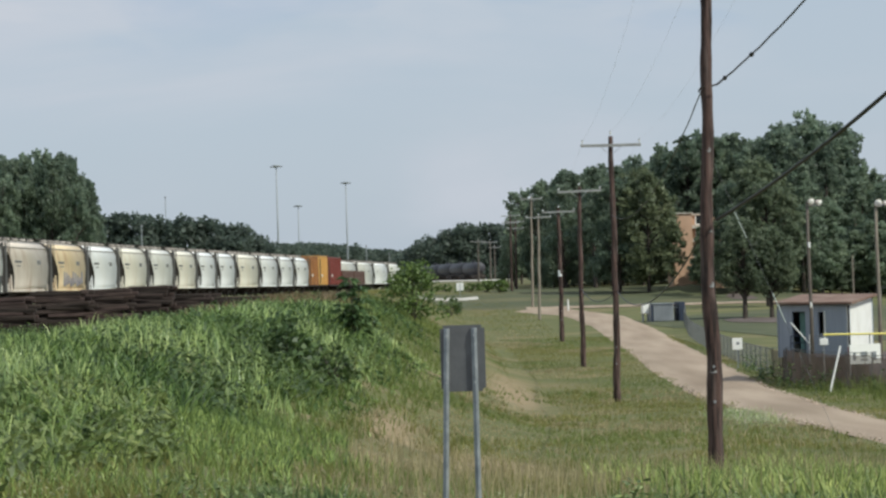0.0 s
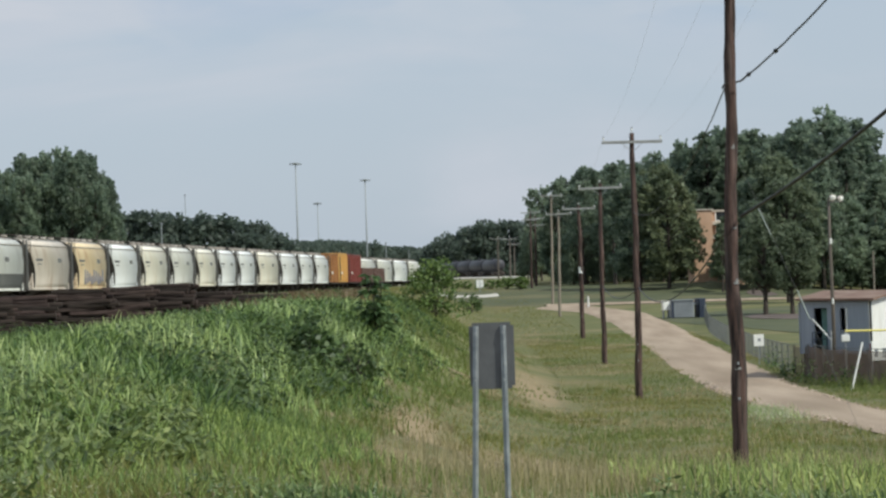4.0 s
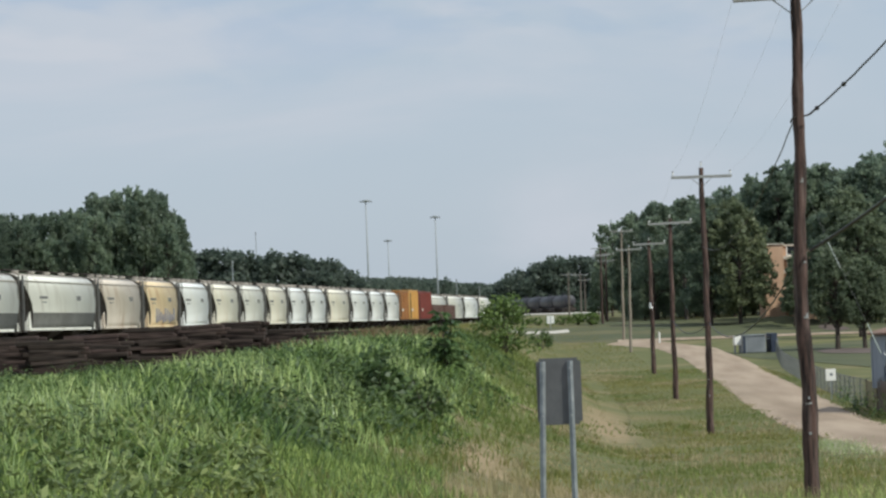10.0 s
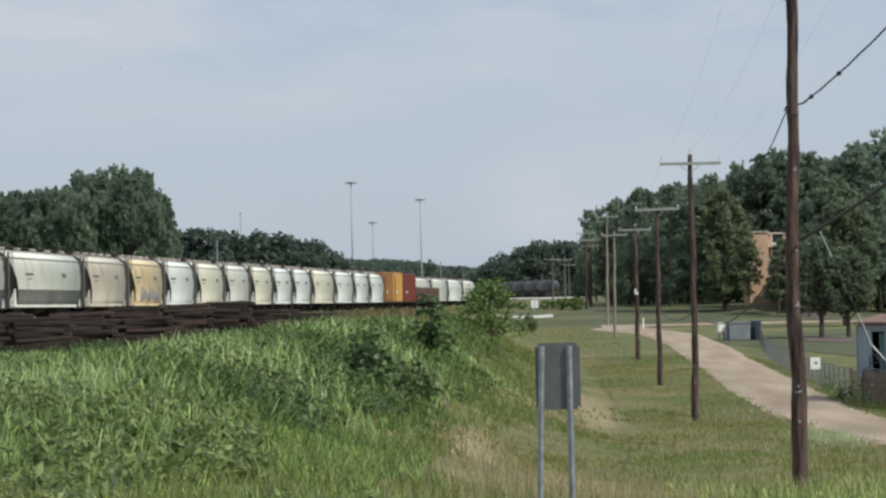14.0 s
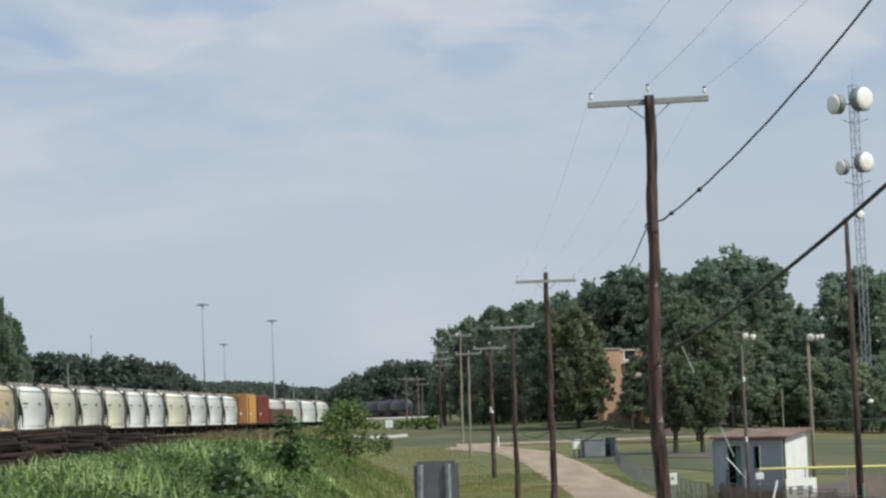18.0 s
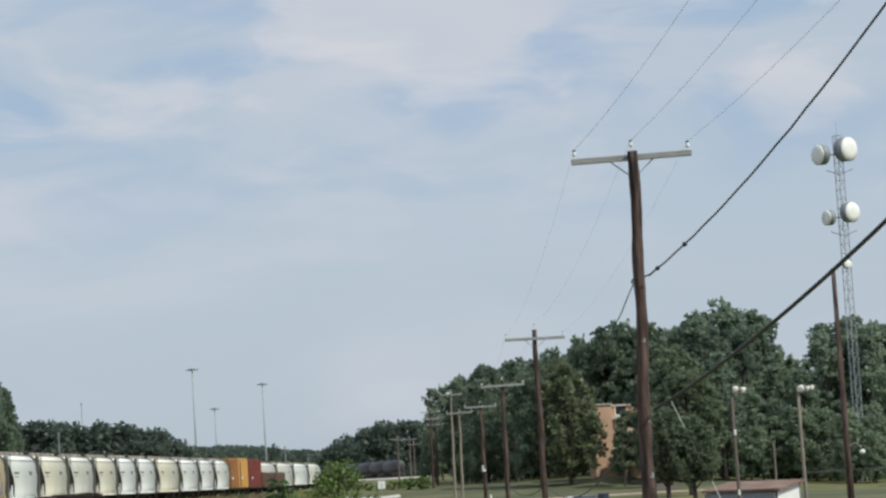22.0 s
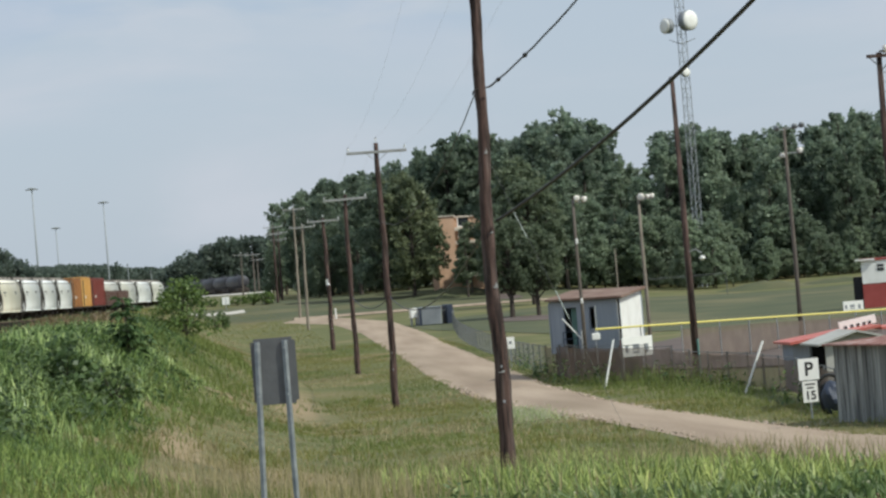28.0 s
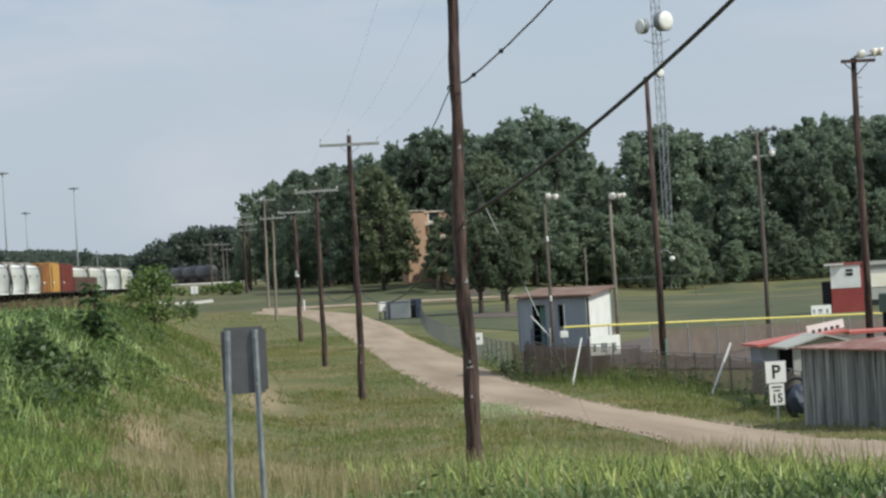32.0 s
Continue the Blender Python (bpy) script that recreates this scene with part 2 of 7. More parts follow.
M_GOLD = leafy("yellowing_leaves", (0.135, 0.180, 0.105), (0.225, 0.258, 0.142), 0.35, 0.55)
# Far leaves tinted blue-grey: distance haze put into their colour.
M_FARWOODS = leafy("hazed_distant_leaves", (0.092, 0.128, 0.102), (0.150, 0.189, 0.152), 0.3, 0.6)
M_UNDER = leafy("wood_edge_leaves", (0.178, 0.251, 0.171), (0.286, 0.350, 0.238), 0.35, 0.55, jitter=0.25)
M_BUSH = leafy("shrub_leaves", (0.085, 0.15, 0.038), (0.165, 0.25, 0.070), 0.45)
M_SAPLING = leafy("sapling_leaves", (0.056, 0.108, 0.038), (0.118, 0.192, 0.066), 0.5)
M_SHOOT = leafy("sapling_shoots", (0.052, 0.112, 0.045), (0.125, 0.205, 0.085), 0.5, 0.4)
M_DARKBUSH = leafy("dark_shrub_leaves", (0.058, 0.105, 0.034), (0.125, 0.19, 0.062), 0.55)
M_WEED = leafy("weed_blades", (0.048, 0.116, 0.030), (0.165, 0.270, 0.080), 0.8)
M_WEEDLEAF = leafy("weed_leaves", (0.040, 0.090, 0.025), (0.115, 0.192, 0.056), 0.7)
M_DRY = leafy("dry_grass", (0.29, 0.25, 0.125), (0.47, 0.41, 0.23), 0.3, 0.45)
# Sward darkened in colour to read as shadowed gaps between the blades.
M_SWARD = leafy("shadow_dark_bank_sward", (0.025, 0.055, 0.014), (0.081, 0.128, 0.035), 0.6)
M_FRESH = leafy("fresh_bank_blades", (0.095, 0.190, 0.042), (0.285, 0.405, 0.125), 0.8)
# Pale grass, its colour raised further to carry sunlit highlights.
M_PALEBLADE = leafy("pale_grass_blades", (0.21, 0.345, 0.105), (0.45, 0.56, 0.24), 0.5, gloss=0.35)
M_SEEDHEAD = leafy("rusty_seed_heads", (0.15, 0.115, 0.055), (0.27, 0.195, 0.105), 0.4)
M_PALELEAF = leafy("pale_weed_leaves", (0.088, 0.136, 0.040), (0.220, 0.282, 0.101), 0.5)
M_OLIVE = leafy("meadow_grass", (0.194, 0.200, 0.056), (0.313, 0.297, 0.098), 0.18, 0.5)
M_ROADSIDE = leafy("bright_roadside_grass", (0.199, 0.289, 0.075), (0.420, 0.496, 0.168), 0.55)
M_EDGELEAF = leafy("edge_weed_leaves", (0.10, 0.16, 0.052), (0.23, 0.30, 0.105), 0.55)
M_RUSTLEAF = leafy("rusty_dying_leaves", (0.17, 0.125, 0.065), (0.30, 0.22, 0.125), 0.4)
M_STRAWHEAD = leafy("pale_flower_heads", (0.42, 0.42, 0.27), (0.62, 0.60, 0.44), 0.3)
M_VERGE = leafy("soft_verge_grass", (0.136, 0.187, 0.048), (0.239, 0.283, 0.081), 0.2, 0.5)
M_LUSH = leafy("lush_green_grass", (0.108, 0.187, 0.066), (0.238, 0.326, 0.123), 0.5)


def with_bare_spots(m, spots, soil):
    """Trodden bare spots in the turf, each an uneven oval (x, y, half width, half length)."""
    n, l = m.node_tree.nodes, m.node_tree.links
    bsdf = n["Principled BSDF"]
    geo = n.new("ShaderNodeNewGeometry")
    nz = n.new("ShaderNodeTexNoise")
    nz.inputs["Scale"].default_value, nz.inputs["Detail"].default_value = 1.1, 6
    l.new(geo.outputs["Position"], nz.inputs["Vector"])
    for cx, cy, rx, ry in spots:
        off = n.new("ShaderNodeVectorMath")
        off.operation = "SUBTRACT"
        off.inputs[1].default_value = (cx, cy, 0)
        l.new(geo.outputs["Position"], off.inputs[0])
        sc = n.new("ShaderNodeVectorMath")
        sc.operation = "MULTIPLY"
        sc.inputs[1].default_value = (1 / rx, 1 / ry, 0)
        l.new(off.outputs[0], sc.inputs[0])
        ln = n.new("ShaderNodeVectorMath")
        ln.operation = "LENGTH"
        l.new(sc.outputs[0], ln.inputs[0])
        add = n.new("ShaderNodeMath")
        add.operation = "MULTIPLY_ADD"
        add.inputs[1].default_value = 1.6
        l.new(nz.outputs["Fac"], add.inputs[0])
        l.new(ln.outputs["Value"], add.inputs[2])
        rg = n.new("ShaderNodeMapRange")
        rg.interpolation_type = "SMOOTHSTEP"
        rg.inputs["From Min"].default_value, rg.inputs["From Max"].default_value = 1.15, 2.3
        rg.inputs["To Min"].default_value, rg.inputs["To Max"].default_value = 0.8, 0.0
        l.new(add.outputs[0], rg.inputs["Value"])
        mx = n.new("ShaderNodeMixRGB")
        mx.inputs["Color2"].default_value = (*soil, 1)
        l.new(rg.outputs[0], mx.inputs["Fac"])
        l.new(bsdf.inputs["Base Color"].links[0].from_socket, mx.inputs["Color1"])
        l.new(mx.outputs["Color"], bsdf.inputs["Base Color"])


BARE = [(-1.4, 62, 0.75, 7.5), (2.9, 112, 1.2, 14.0), (-1.3, 49, 0.75, 3.4), (0.9, 55, 1.4, 6), (0.15, 99, 0.8, 5)]
with_bare_spots(M_GROUND, BARE, (0.31, 0.225, 0.135))
ROAD_LEFT = [(9.3, 20), (8.6, 30), (9.6, 42), (11.2, 55), (11.7, 68), (11.1, 82), (10.5, 93), (10.7, 118), (10.8, 136), (11.8, 174), (12.6, 219), (11.6, 256), (7.2, 277)]
ROAD_RIGHT = [(20, 20), (18.5, 34), (17.0, 48), (15.5, 58), (14.9, 66), (14.5, 73), (13.8, 82), (13.8, 95), (14.3, 115), (15.1, 136), (16.1, 171), (17.2, 211), (17.0, 250), (12.6, 290)]

# ---- building helpers ----
RNG = np.random.default_rng(7)


def part(name, bm, material, parent, label="", smooth=False):
    me = bpy.data.meshes.new(name)
    bm.to_mesh(me)
    bm.free()
    me.materials.append(material)
    if smooth:
        me.polygons.foreach_set("use_smooth", [True] * len(me.polygons))
    ob = new(name, me)
    ob.parent = parent
    return tagged(ob, label)


def sheet(name, verts, faces, material, parent=None, smooth=False):
    """A mesh object from arrays of corners and faces."""
    me = bpy.data.meshes.new(name)
    me.from_pydata(np.asarray(verts).tolist(), [], np.asarray(faces).tolist() if not isinstance(faces, list) else faces)
    me.materials.append(material)
    if smooth:
        me.polygons.foreach_set("use_smooth", [True] * len(me.polygons))
    me.update()
    ob = new(name, me)
    ob.parent = parent
    return ob


def thing(name, m, label, category, group=""):
    ob = new(name)
    ob.matrix_basis = m
    return tagged(ob, label, category, group)


def box(bm, x0, x1, y0, y1, z0, z1, m=None, bevel=0.0):
    made = bmesh.ops.create_cube(bm, size=1, matrix=Matrix.LocRotScale(((x0 + x1) / 2, (y0 + y1) / 2, (z0 + z1) / 2), None, (abs(x1 - x0), abs(y1 - y0), abs(z1 - z0))))
    vs = made["verts"]
    if bevel:
        es = list({e for v in vs for e in v.link_edges})
        out = bmesh.ops.bevel(bm, geom=es, offset=bevel, segments=1, affect="EDGES")
        vs = list({v for f in out["faces"] for v in f.verts} | {v for v in vs if v.is_valid})
    if m is not None:
        bmesh.ops.transform(bm, matrix=m, verts=vs)
    return bm


def boxed(x0, x1, y0, y1, z0, z1, m=None, bevel=0.0):
    return box(bmesh.new(), x0, x1, y0, y1, z0, z1, m, bevel)


def tube(bm, pts, radii, seg=8, caps=True):
    """A round bar through the points, with a radius at each."""
    pts = [Vector(p) for p in pts]
    if not hasattr(radii, "__len__"):
        radii = [radii] * len(pts)
    rings = []
    for i, p in enumerate(pts):
        d = (pts[min(i + 1, len(pts) - 1)] - pts[max(i - 1, 0)]).normalized()
        u = d.cross(Vector((0.0, 0.3, 1.0)) if abs(d.z) < 0.9 else Vector((1, 0, 0))).normalized()
        v = d.cross(u)
        rings.append([bm.verts.new(p + radii[i] * (u * math.cos(a) + v * math.sin(a))) for a in [k * math.tau / seg for k in range(seg)]])
    for a, b in zip(rings, rings[1:]):
        for k in range(seg):
            bm.faces.new((a[k], a[(k + 1) % seg], b[(k + 1) % seg], b[k]))
    if caps:
        bm.faces.new(rings[0][::-1])
        bm.faces.new(rings[-1])
    return bm


def tubed(pts, radii, seg=8):
    return tube(bmesh.new(), pts, radii, seg)


def lathe(bm, profile, axis_m, seg=16):
    """Turns (radius, height) pairs about the z axis of axis_m."""
    rings = [[bm.verts.new(axis_m @ Vector((r * math.cos(k * math.tau / seg), r * math.sin(k * math.tau / seg), h))) for k in range(seg)] for r, h in profile]
    for a, b in zip(rings, rings[1:]):
        for k in range(seg):
            bm.faces.new((a[k], a[(k + 1) % seg], b[(k + 1) % seg], b[k]))
    bm.faces.new(rings[0][::-1])
    bm.faces.new(rings[-1])
    return bm


def hanging(a, b, sag, n=14):
    a, b = Vector(a), Vector(b)
    return [a.lerp(b, k / n) - Vector((0, 0, sag * 4 * (k / n) * (1 - k / n))) for k in range(n + 1)]


def smooth01(x, a, b):
    t = np.clip((x - a) / (b - a), 0, 1)
    return t * t * (3 - 2 * t)


# ---- the lie of the land ----
def land(x, y):
    """Ground height: a swale under the pole line, the railway bank beside it, the ball field on the other side."""
    x, y = np.asarray(x, float), np.asarray(y, float)
    mid = np.interp(y, [-50, 0, 12, 24, 52, 80, 112, 144, 193, 244, 288, 334, 420, 600, 1000, 4000], [1.6, 1.6, 1.3, 0.95, -0.80, -1.35, -1.75, -1.3, -0.85, 0.2, 0.9, 3.0, 4.4, 5.6, 7.5, 9])
    right = np.interp(y, [-50, 0, 12, 24, 40, 52, 62, 75, 112, 150, 200, 250, 288, 334, 420, 600, 1000, 4000], [1.6, 1.6, 1.3, 0.78, -0.35, -0.9, -1.25, -1.3, -1.5, -1.2, -1.0, -0.5, 0.0, 0.9, 2.2, 4.5, 7, 9])
    bank = np.interp(y, [-50, 0, 24, 40, 70, 110, 150, 216, 480, 1000, 4000], [1.6, 1.6, 1.15, 1.6, 2.0, 2.45, 2.85, 3.15, 4.1, 6.5, 9])
    x0 = np.interp(y, [0, 110, 200, 260], [4.8, 8, 18, 32])
    x1 = np.interp(y, [0, 110, 200, 260], [9, 16, 35, 62])
    z = mid + (right - mid) * smooth01(x, x0, x1)
    lo = np.interp(y, [0, 60, 130, 480], [-9, -9, -5, -12])
    hi = np.interp(y, [0, 60, 130, 480], [2.5, 3.0, 5.0, 0])
    bank = bank - 0.95 * (1 - smooth01(x, -17, -8)) * np.interp(y, [35, 70, 150, 400, 600], [0, 1, 0.9, 0.9, 0.3])
    z = z + (bank - z) * (1 - smooth01(x, lo, hi))
    return z


def at(x, y, dz=0.0):
    return float(land(x, y)) + dz


def track_x(y):
    return -31.4 + 0.085 * (y - 177)


TRACK_TURN = -math.degrees(math.atan(0.085))


def grid_sheet(name, xs, ys, material, lift=0.0, bumps=0.0):
    xx, yy = np.meshgrid(xs, ys)
    zz = land(xx, yy) + lift
    if bumps:
        zz = zz + RNG.normal(0, bumps, zz.shape) * (yy < 110)
    v = np.stack([xx, yy, zz], -1).reshape(-1, 3)
    w = len(xs)
    i = np.arange(len(ys) - 1)[:, None] * w + np.arange(w - 1)[None]
    f = np.stack([i, i + 1, i + w + 1, i + w], -1).reshape(-1, 4)
    return sheet(name, v, f, material, smooth=True)


xs = np.unique(np.r_[np.linspace(-3500, -200, 12), np.linspace(-200, -60, 15), np.arange(-60, 60.1, 1.5), np.linspace(60, 200, 15), np.linspace(200, 3500, 12)])
ys = np.unique(np.r_[np.linspace(-600, -20, 8), np.arange(-20, 130, 1.5), np.arange(130, 400, 4), np.linspace(400, 800, 20), np.linspace(800, 4200, 12)])
tagged(grid_sheet("ground", xs, ys, M_GROUND, 0.0, 0.03), "uneven grassy ground with bare dry patches", "ground", kind="structure")


def ribbon(name, left, right, material, lift, label, category, cross=5, step=3.0):
    """A strip of surface draped on the land between two edge lines."""
    def along(line):
        line = np.array(line, float)
        d = np.r_[0, np.cumsum(np.linalg.norm(np.diff(line, axis=0), axis=1))]
        n = max(int(d[-1] / step), 4)
        return d, line, n
    dl, ll, n1 = along(left)
    dr, rl, n2 = along(right)
    n = max(n1, n2)
    s = np.linspace(0, 1, n + 1)
    a = np.stack([np.interp(s * dl[-1], dl, ll[:, k]) for k in (0, 1)], -1)
    b = np.stack([np.interp(s * dr[-1], dr, rl[:, k]) for k in (0, 1)], -1)
    wob = RNG.normal(0, 0.05, (n + 1, 2))
    a, b = a + wob, b + RNG.normal(0, 0.05, (n + 1, 2))
    u = np.linspace(0, 1, cross + 1)
    p = a[:, None] * (1 - u[None, :, None]) + b[:, None] * u[None, :, None]
    crown = 0.05 * np.sin(np.pi * u)[None]
    z = land(p[..., 0], p[..., 1]) + lift + crown
    z[:, 0] -= 0.08
    z[:, -1] -= 0.08
    v = np.concatenate([p, z[..., None]], -1).reshape(-1, 3)
    w = cross + 1
    i = np.arange(n)[:, None] * w + np.arange(cross)[None]
    f = np.stack([i, i + 1, i + w + 1, i + w], -1).reshape(-1, 4)
    return tagged(sheet(name, v, f, material, smooth=True), label, category, kind="structure")


ribbon("road", ROAD_LEFT, ROAD_RIGHT, M_GRAVEL, 0.09, "pale dusty gravel road running beside the pole line", "road", 6)
ribbon("road", [(9, 283), (30, 283), (46, 280)], [(9, 291), (30, 290), (47, 285)], M_GRAVEL, 0.14, "light gravel lane crossing behind the ball field", "road", 3)

ribbon("road", [(-3.2, 297), (0.5, 308), (4.0, 313)], [(-3.2, 303), (0.5, 315), (4.0, 320)], M_PALEBED, 0.12, "short pale gravel path across the far grass", "path", 3)

# ---- roadway at the camera's side ----
def near_road():
    # concrete roadway in the foreground, lying across the view
    edge = [(-14, 14.0), (-3.5, 17.7), (-0.63, 19.1), (0.31, 19.5), (1.21, 20.0), (2.52, 19.9), (4.0, 19.3), (9, 17.5), (20, 13.0)]
    near = [(x, -12) for x, _ in edge]
    e, n = np.array(edge, float), np.array(near, float)
    v, f = [], []
    rows_n = 12
    for k in range(rows_n + 1):
        q = e + (n - e) * k / rows_n
        z = land(q[:, 0], q[:, 1]) + (0.11 if k else 0.10)
        v += [(*p, h) for p, h in zip(q, z)]
    w = len(edge)
    top = len(v)
    v += [(x, y + 0.02, float(land(x, y)) - 0.15) for x, y in edge]
    for k in range(rows_n):
        for i in range(w - 1):
            f.append((k * w + i, k * w + i + 1, (k + 1) * w + i + 1, (k + 1) * w + i))
    for i in range(w - 1):
        f.append((top + i, top + i + 1, i + 1, i))
    road = tagged(sheet("pavement", v, f, M_PAVE), "worn pale concrete roadway with tarred joints", "roadway", kind="structure")
    for pts in ([(2.12, 19.93), (2.06, 19.0), (2.09, 18.0), (2.03, 17.0), (2.05, 16), (2.0, 12)], [(1.61, 19.95), (1.6, 19.0), (1.56, 18.0), (1.57, 17.0), (1.54, 16), (1.5, 12)]):
        bm = bmesh.new()
        prev = None
        for i, (x, y) in enumerate(pts):
            wd = (0.007 if pts[0][0] > 2 else 0.004) + 0.005 * RNG.random()
            z = at(x, y, 0.118)
            cur = (bm.verts.new((x - wd, y, z)), bm.verts.new((x + wd, y, z)))
            if prev:
                bm.faces.new((prev[0], prev[1], cur[1], cur[0]))
            prev = cur
        part("joint_seal", bm, M_SEAL if pts[0][0] > 2 else M_SEALBROWN, road)
    # thin broken asphalt apron between the roadway and the weeds
    v, f = [], []
    xs_ = np.arange(-14, 2.8, 0.35)
    for i, x in enumerate(xs_):
        ye = float(np.interp(x, [p[0] for p in edge], [p[1] for p in edge]))
        wid = 0.35 + 1.6 * min(max(0.0, 1.6 - x), 3.2) + RNG.normal(0, 0.12)
        for u in (0.0, 0.5, 1.0):
            y = ye - 0.03 + wid * u
            v.append((x, y, at(x, y, 0.10 - 0.03 * u + RNG.normal(0, 0.010))))
        if i:
            a = 3 * i
            f += [(a - 3, a, a + 1, a - 2), (a - 2, a + 1, a + 2, a - 1)]
    tagged(sheet("shoulder", v, f, M_ASPHALT), "broken grey-brown asphalt shoulder", "shoulder", kind="structure")
    # the crumbled shoulder: loose flakes of asphalt and gravel
    v, f = [], []
    for k in range(3400):
        x = RNG.uniform(-9, 2.6)
        ye = np.interp(x, [p[0] for p in edge], [p[1] for p in edge])
        wid = 0.35 + 1.6 * min(max(0.0, 1.6 - x), 3.2)
        u = RNG.random() ** 1.2 * 1.1
        y = ye - 0.10 + wid * u
        s = RNG.uniform(0.006, 0.016) if RNG.random() < 0.85 else RNG.uniform(0.02, 0.045)
        z = at(x, y, 0.095 - 0.03 * u)
        a0, h = RNG.uniform(0, 6.28), s * RNG.uniform(0.1, 0.5)
        b0 = len(v)
        for j in range(5):
            r = s * RNG.uniform(0.6, 1.3)
            v.append((x + 2.2 * r * math.cos(a0 + j * 1.257), y + r * math.sin(a0 + j * 1.257), z - 0.03))
        for j in range(5):
            p = v[b0 + j]
            v.append((x + (p[0] - x) * 0.75, y + (p[1] - y) * 0.75, z + h + 0.012 + RNG.normal(0, 0.25) * h))
        f.append([b0 + 5 + j for j in range(5)])
        f += [[b0 + j, b0 + (j + 1) % 5, b0 + 5 + (j + 1) % 5, b0 + 5 + j] for j in range(5)]
    tagged(sheet("asphalt_rubble", v, f, M_RUBBLE), "crumbled asphalt flakes and gravel on the shoulder", "rubble", kind="stuff")


near_road()


# ---- road sign seen from behind ----
def road_sign():
    s = thing("road_sign", pose(0.165, 25.34, at(0.165, 25.34), 0, 0, -4), "blank grey back of a road sign on two galvanised posts", "road sign")
    base = at(0.165, 25.34)
    z0, z1 = 2.215 - base, 2.862 - base
    bm = boxed(-0.218, 0.218, -0.004, 0.004, z0, z1)
    es = [e for e in bm.edges if abs(e.verts[0].co.y - e.verts[1].co.y) > 0.003]
    bmesh.ops.bevel(bm, geom=es, offset=0.03, segments=4, affect="EDGES")
    part("panel", bm, M_SIGNBACK, s, "bare aluminium sign back")
    for x, lean in ((-0.215, 0.034), (0.112, 0.002)):
        # ribbed channel post: a narrow front web between two splayed sides
        bm = bmesh.new()
        m = Matrix.Translation((x, -0.03, 0)) @ Matrix.Shear("XY", 4, (lean, 0))
        shape = [(-0.029, 0.020), (-0.028, -0.002), (0.002, -0.026), (0.008, -0.026), (0.027, 0.002), (0.029, 0.020)]
        low_ = [bm.verts.new(m @ Vector((px, py, -0.4))) for px, py in shape]
        high_ = [bm.verts.new(m @ Vector((px, py, z1 - 0.03))) for px, py in shape]
        for i in range(len(shape)):
            j = (i + 1) % len(shape)
            bm.faces.new((low_[i], low_[j], high_[j], high_[i]))
        bm.faces.new(high_)
        bm.faces.new(low_[::-1])
        post = part("post", bm, M_POST, s, "zinc U-channel post")
        for z in (z0 + 0.09, z1 - 0.1):
            part("bolt", tubed([(x + lean * z, -0.06, z), (x + lean * z, -0.045, z)], 0.012, 6), M_STEEL, post)


road_sign()


# ---- utility poles and their wires ----
def utility_pole(x, y, top, arm_z, arm_len, radius, label, material=M_POLE, arm_mat=M_ARM, bend=(), lean=(0, 0), arm_tilt=0.0, insulators=True, second_arm=None, turn=4.0, behind=False):
    base = at(x, y)
    p = thing("utility_pole", pose(x, y, base, 0, 0, 0), label, "utility pole", "poles along the gravel road")
    h = top - base
    n = 44
    pts, rad = [], []
    for k in range(n + 1):
        u = k / n
        bx = sum(a * math.sin(u * math.pi * f) for a, f in bend)
        bx += radius * 0.10 * math.sin(17 * u + 3 * x) + radius * 0.06 * math.sin(31 * u + x)
        pts.append((lean[0] * u + bx, lean[1] * u, -0.5 + (h + 0.5) * u))
        rad.append(radius * (1.0 - 0.38 * u) * (1 + 0.04 * math.sin(9.1 * u + x) + 0.05 * math.sin(43 * u + x) + 0.04 * math.sin(97 * u + 2 * x)))
    part("shaft", tubed(pts, rad, 12), material, p, smooth=True)

    def arm(zc, length):
        za = zc - base
        ua = (za + 0.5) / (h + 0.5)
        ax = lean[0] * ua + sum(a * math.sin(ua * math.pi * f) for a, f in bend)
        fore = -1 if not behind else 1
        m = pose(ax, lean[1] * ua + fore * (radius * 0.62 + 0.05), za, 0, -arm_tilt, turn)
        a = part("crossarm", boxed(-length / 2, length / 2, -0.05, 0.05, -0.06, 0.06, m, 0.008), arm_mat, p, "grey weathered crossarm")
        for sgn in (-1, 1):
            bm = tubed([m @ Vector((sgn * 0.46, fore * 0.055, -0.03)), m @ Vector((sgn * 0.08, fore * -0.03, -0.36))], 0.014, 5)
            part("brace", bm, M_STEEL, p)
        tips = []
        for sx in (-length / 2 + 0.07, 0.0, length / 2 - 0.07):
            up = 0.06 if sx else h - za + 0.05
            mm = m @ Matrix.Translation((sx, 0.0 if sx else -fore * 0.09, up))
            if insulators:
                ins = part("insulator", lathe(bmesh.new(), [(0.014, -0.02), (0.015, 0.05), (0.040, 0.06), (0.046, 0.085), (0.030, 0.10), (0.044, 0.11), (0.036, 0.14), (0.022, 0.15)], mm, 10), M_GLASS, p, "white porcelain pin insulator")
                part("tie_wire", lathe(bmesh.new(), [(0.026, 0.145), (0.034, 0.155), (0.030, 0.18), (0.012, 0.19)], mm, 8), M_TRUCK, ins, "dark wire tie on top")
            tips.append(m @ Vector((sx, 0, up + 0.18)) + Vector((x, y, base)))
        return tips

    tips = arm(arm_z, arm_len)
    if second_arm:
        arm(*second_arm)
    return p, tips


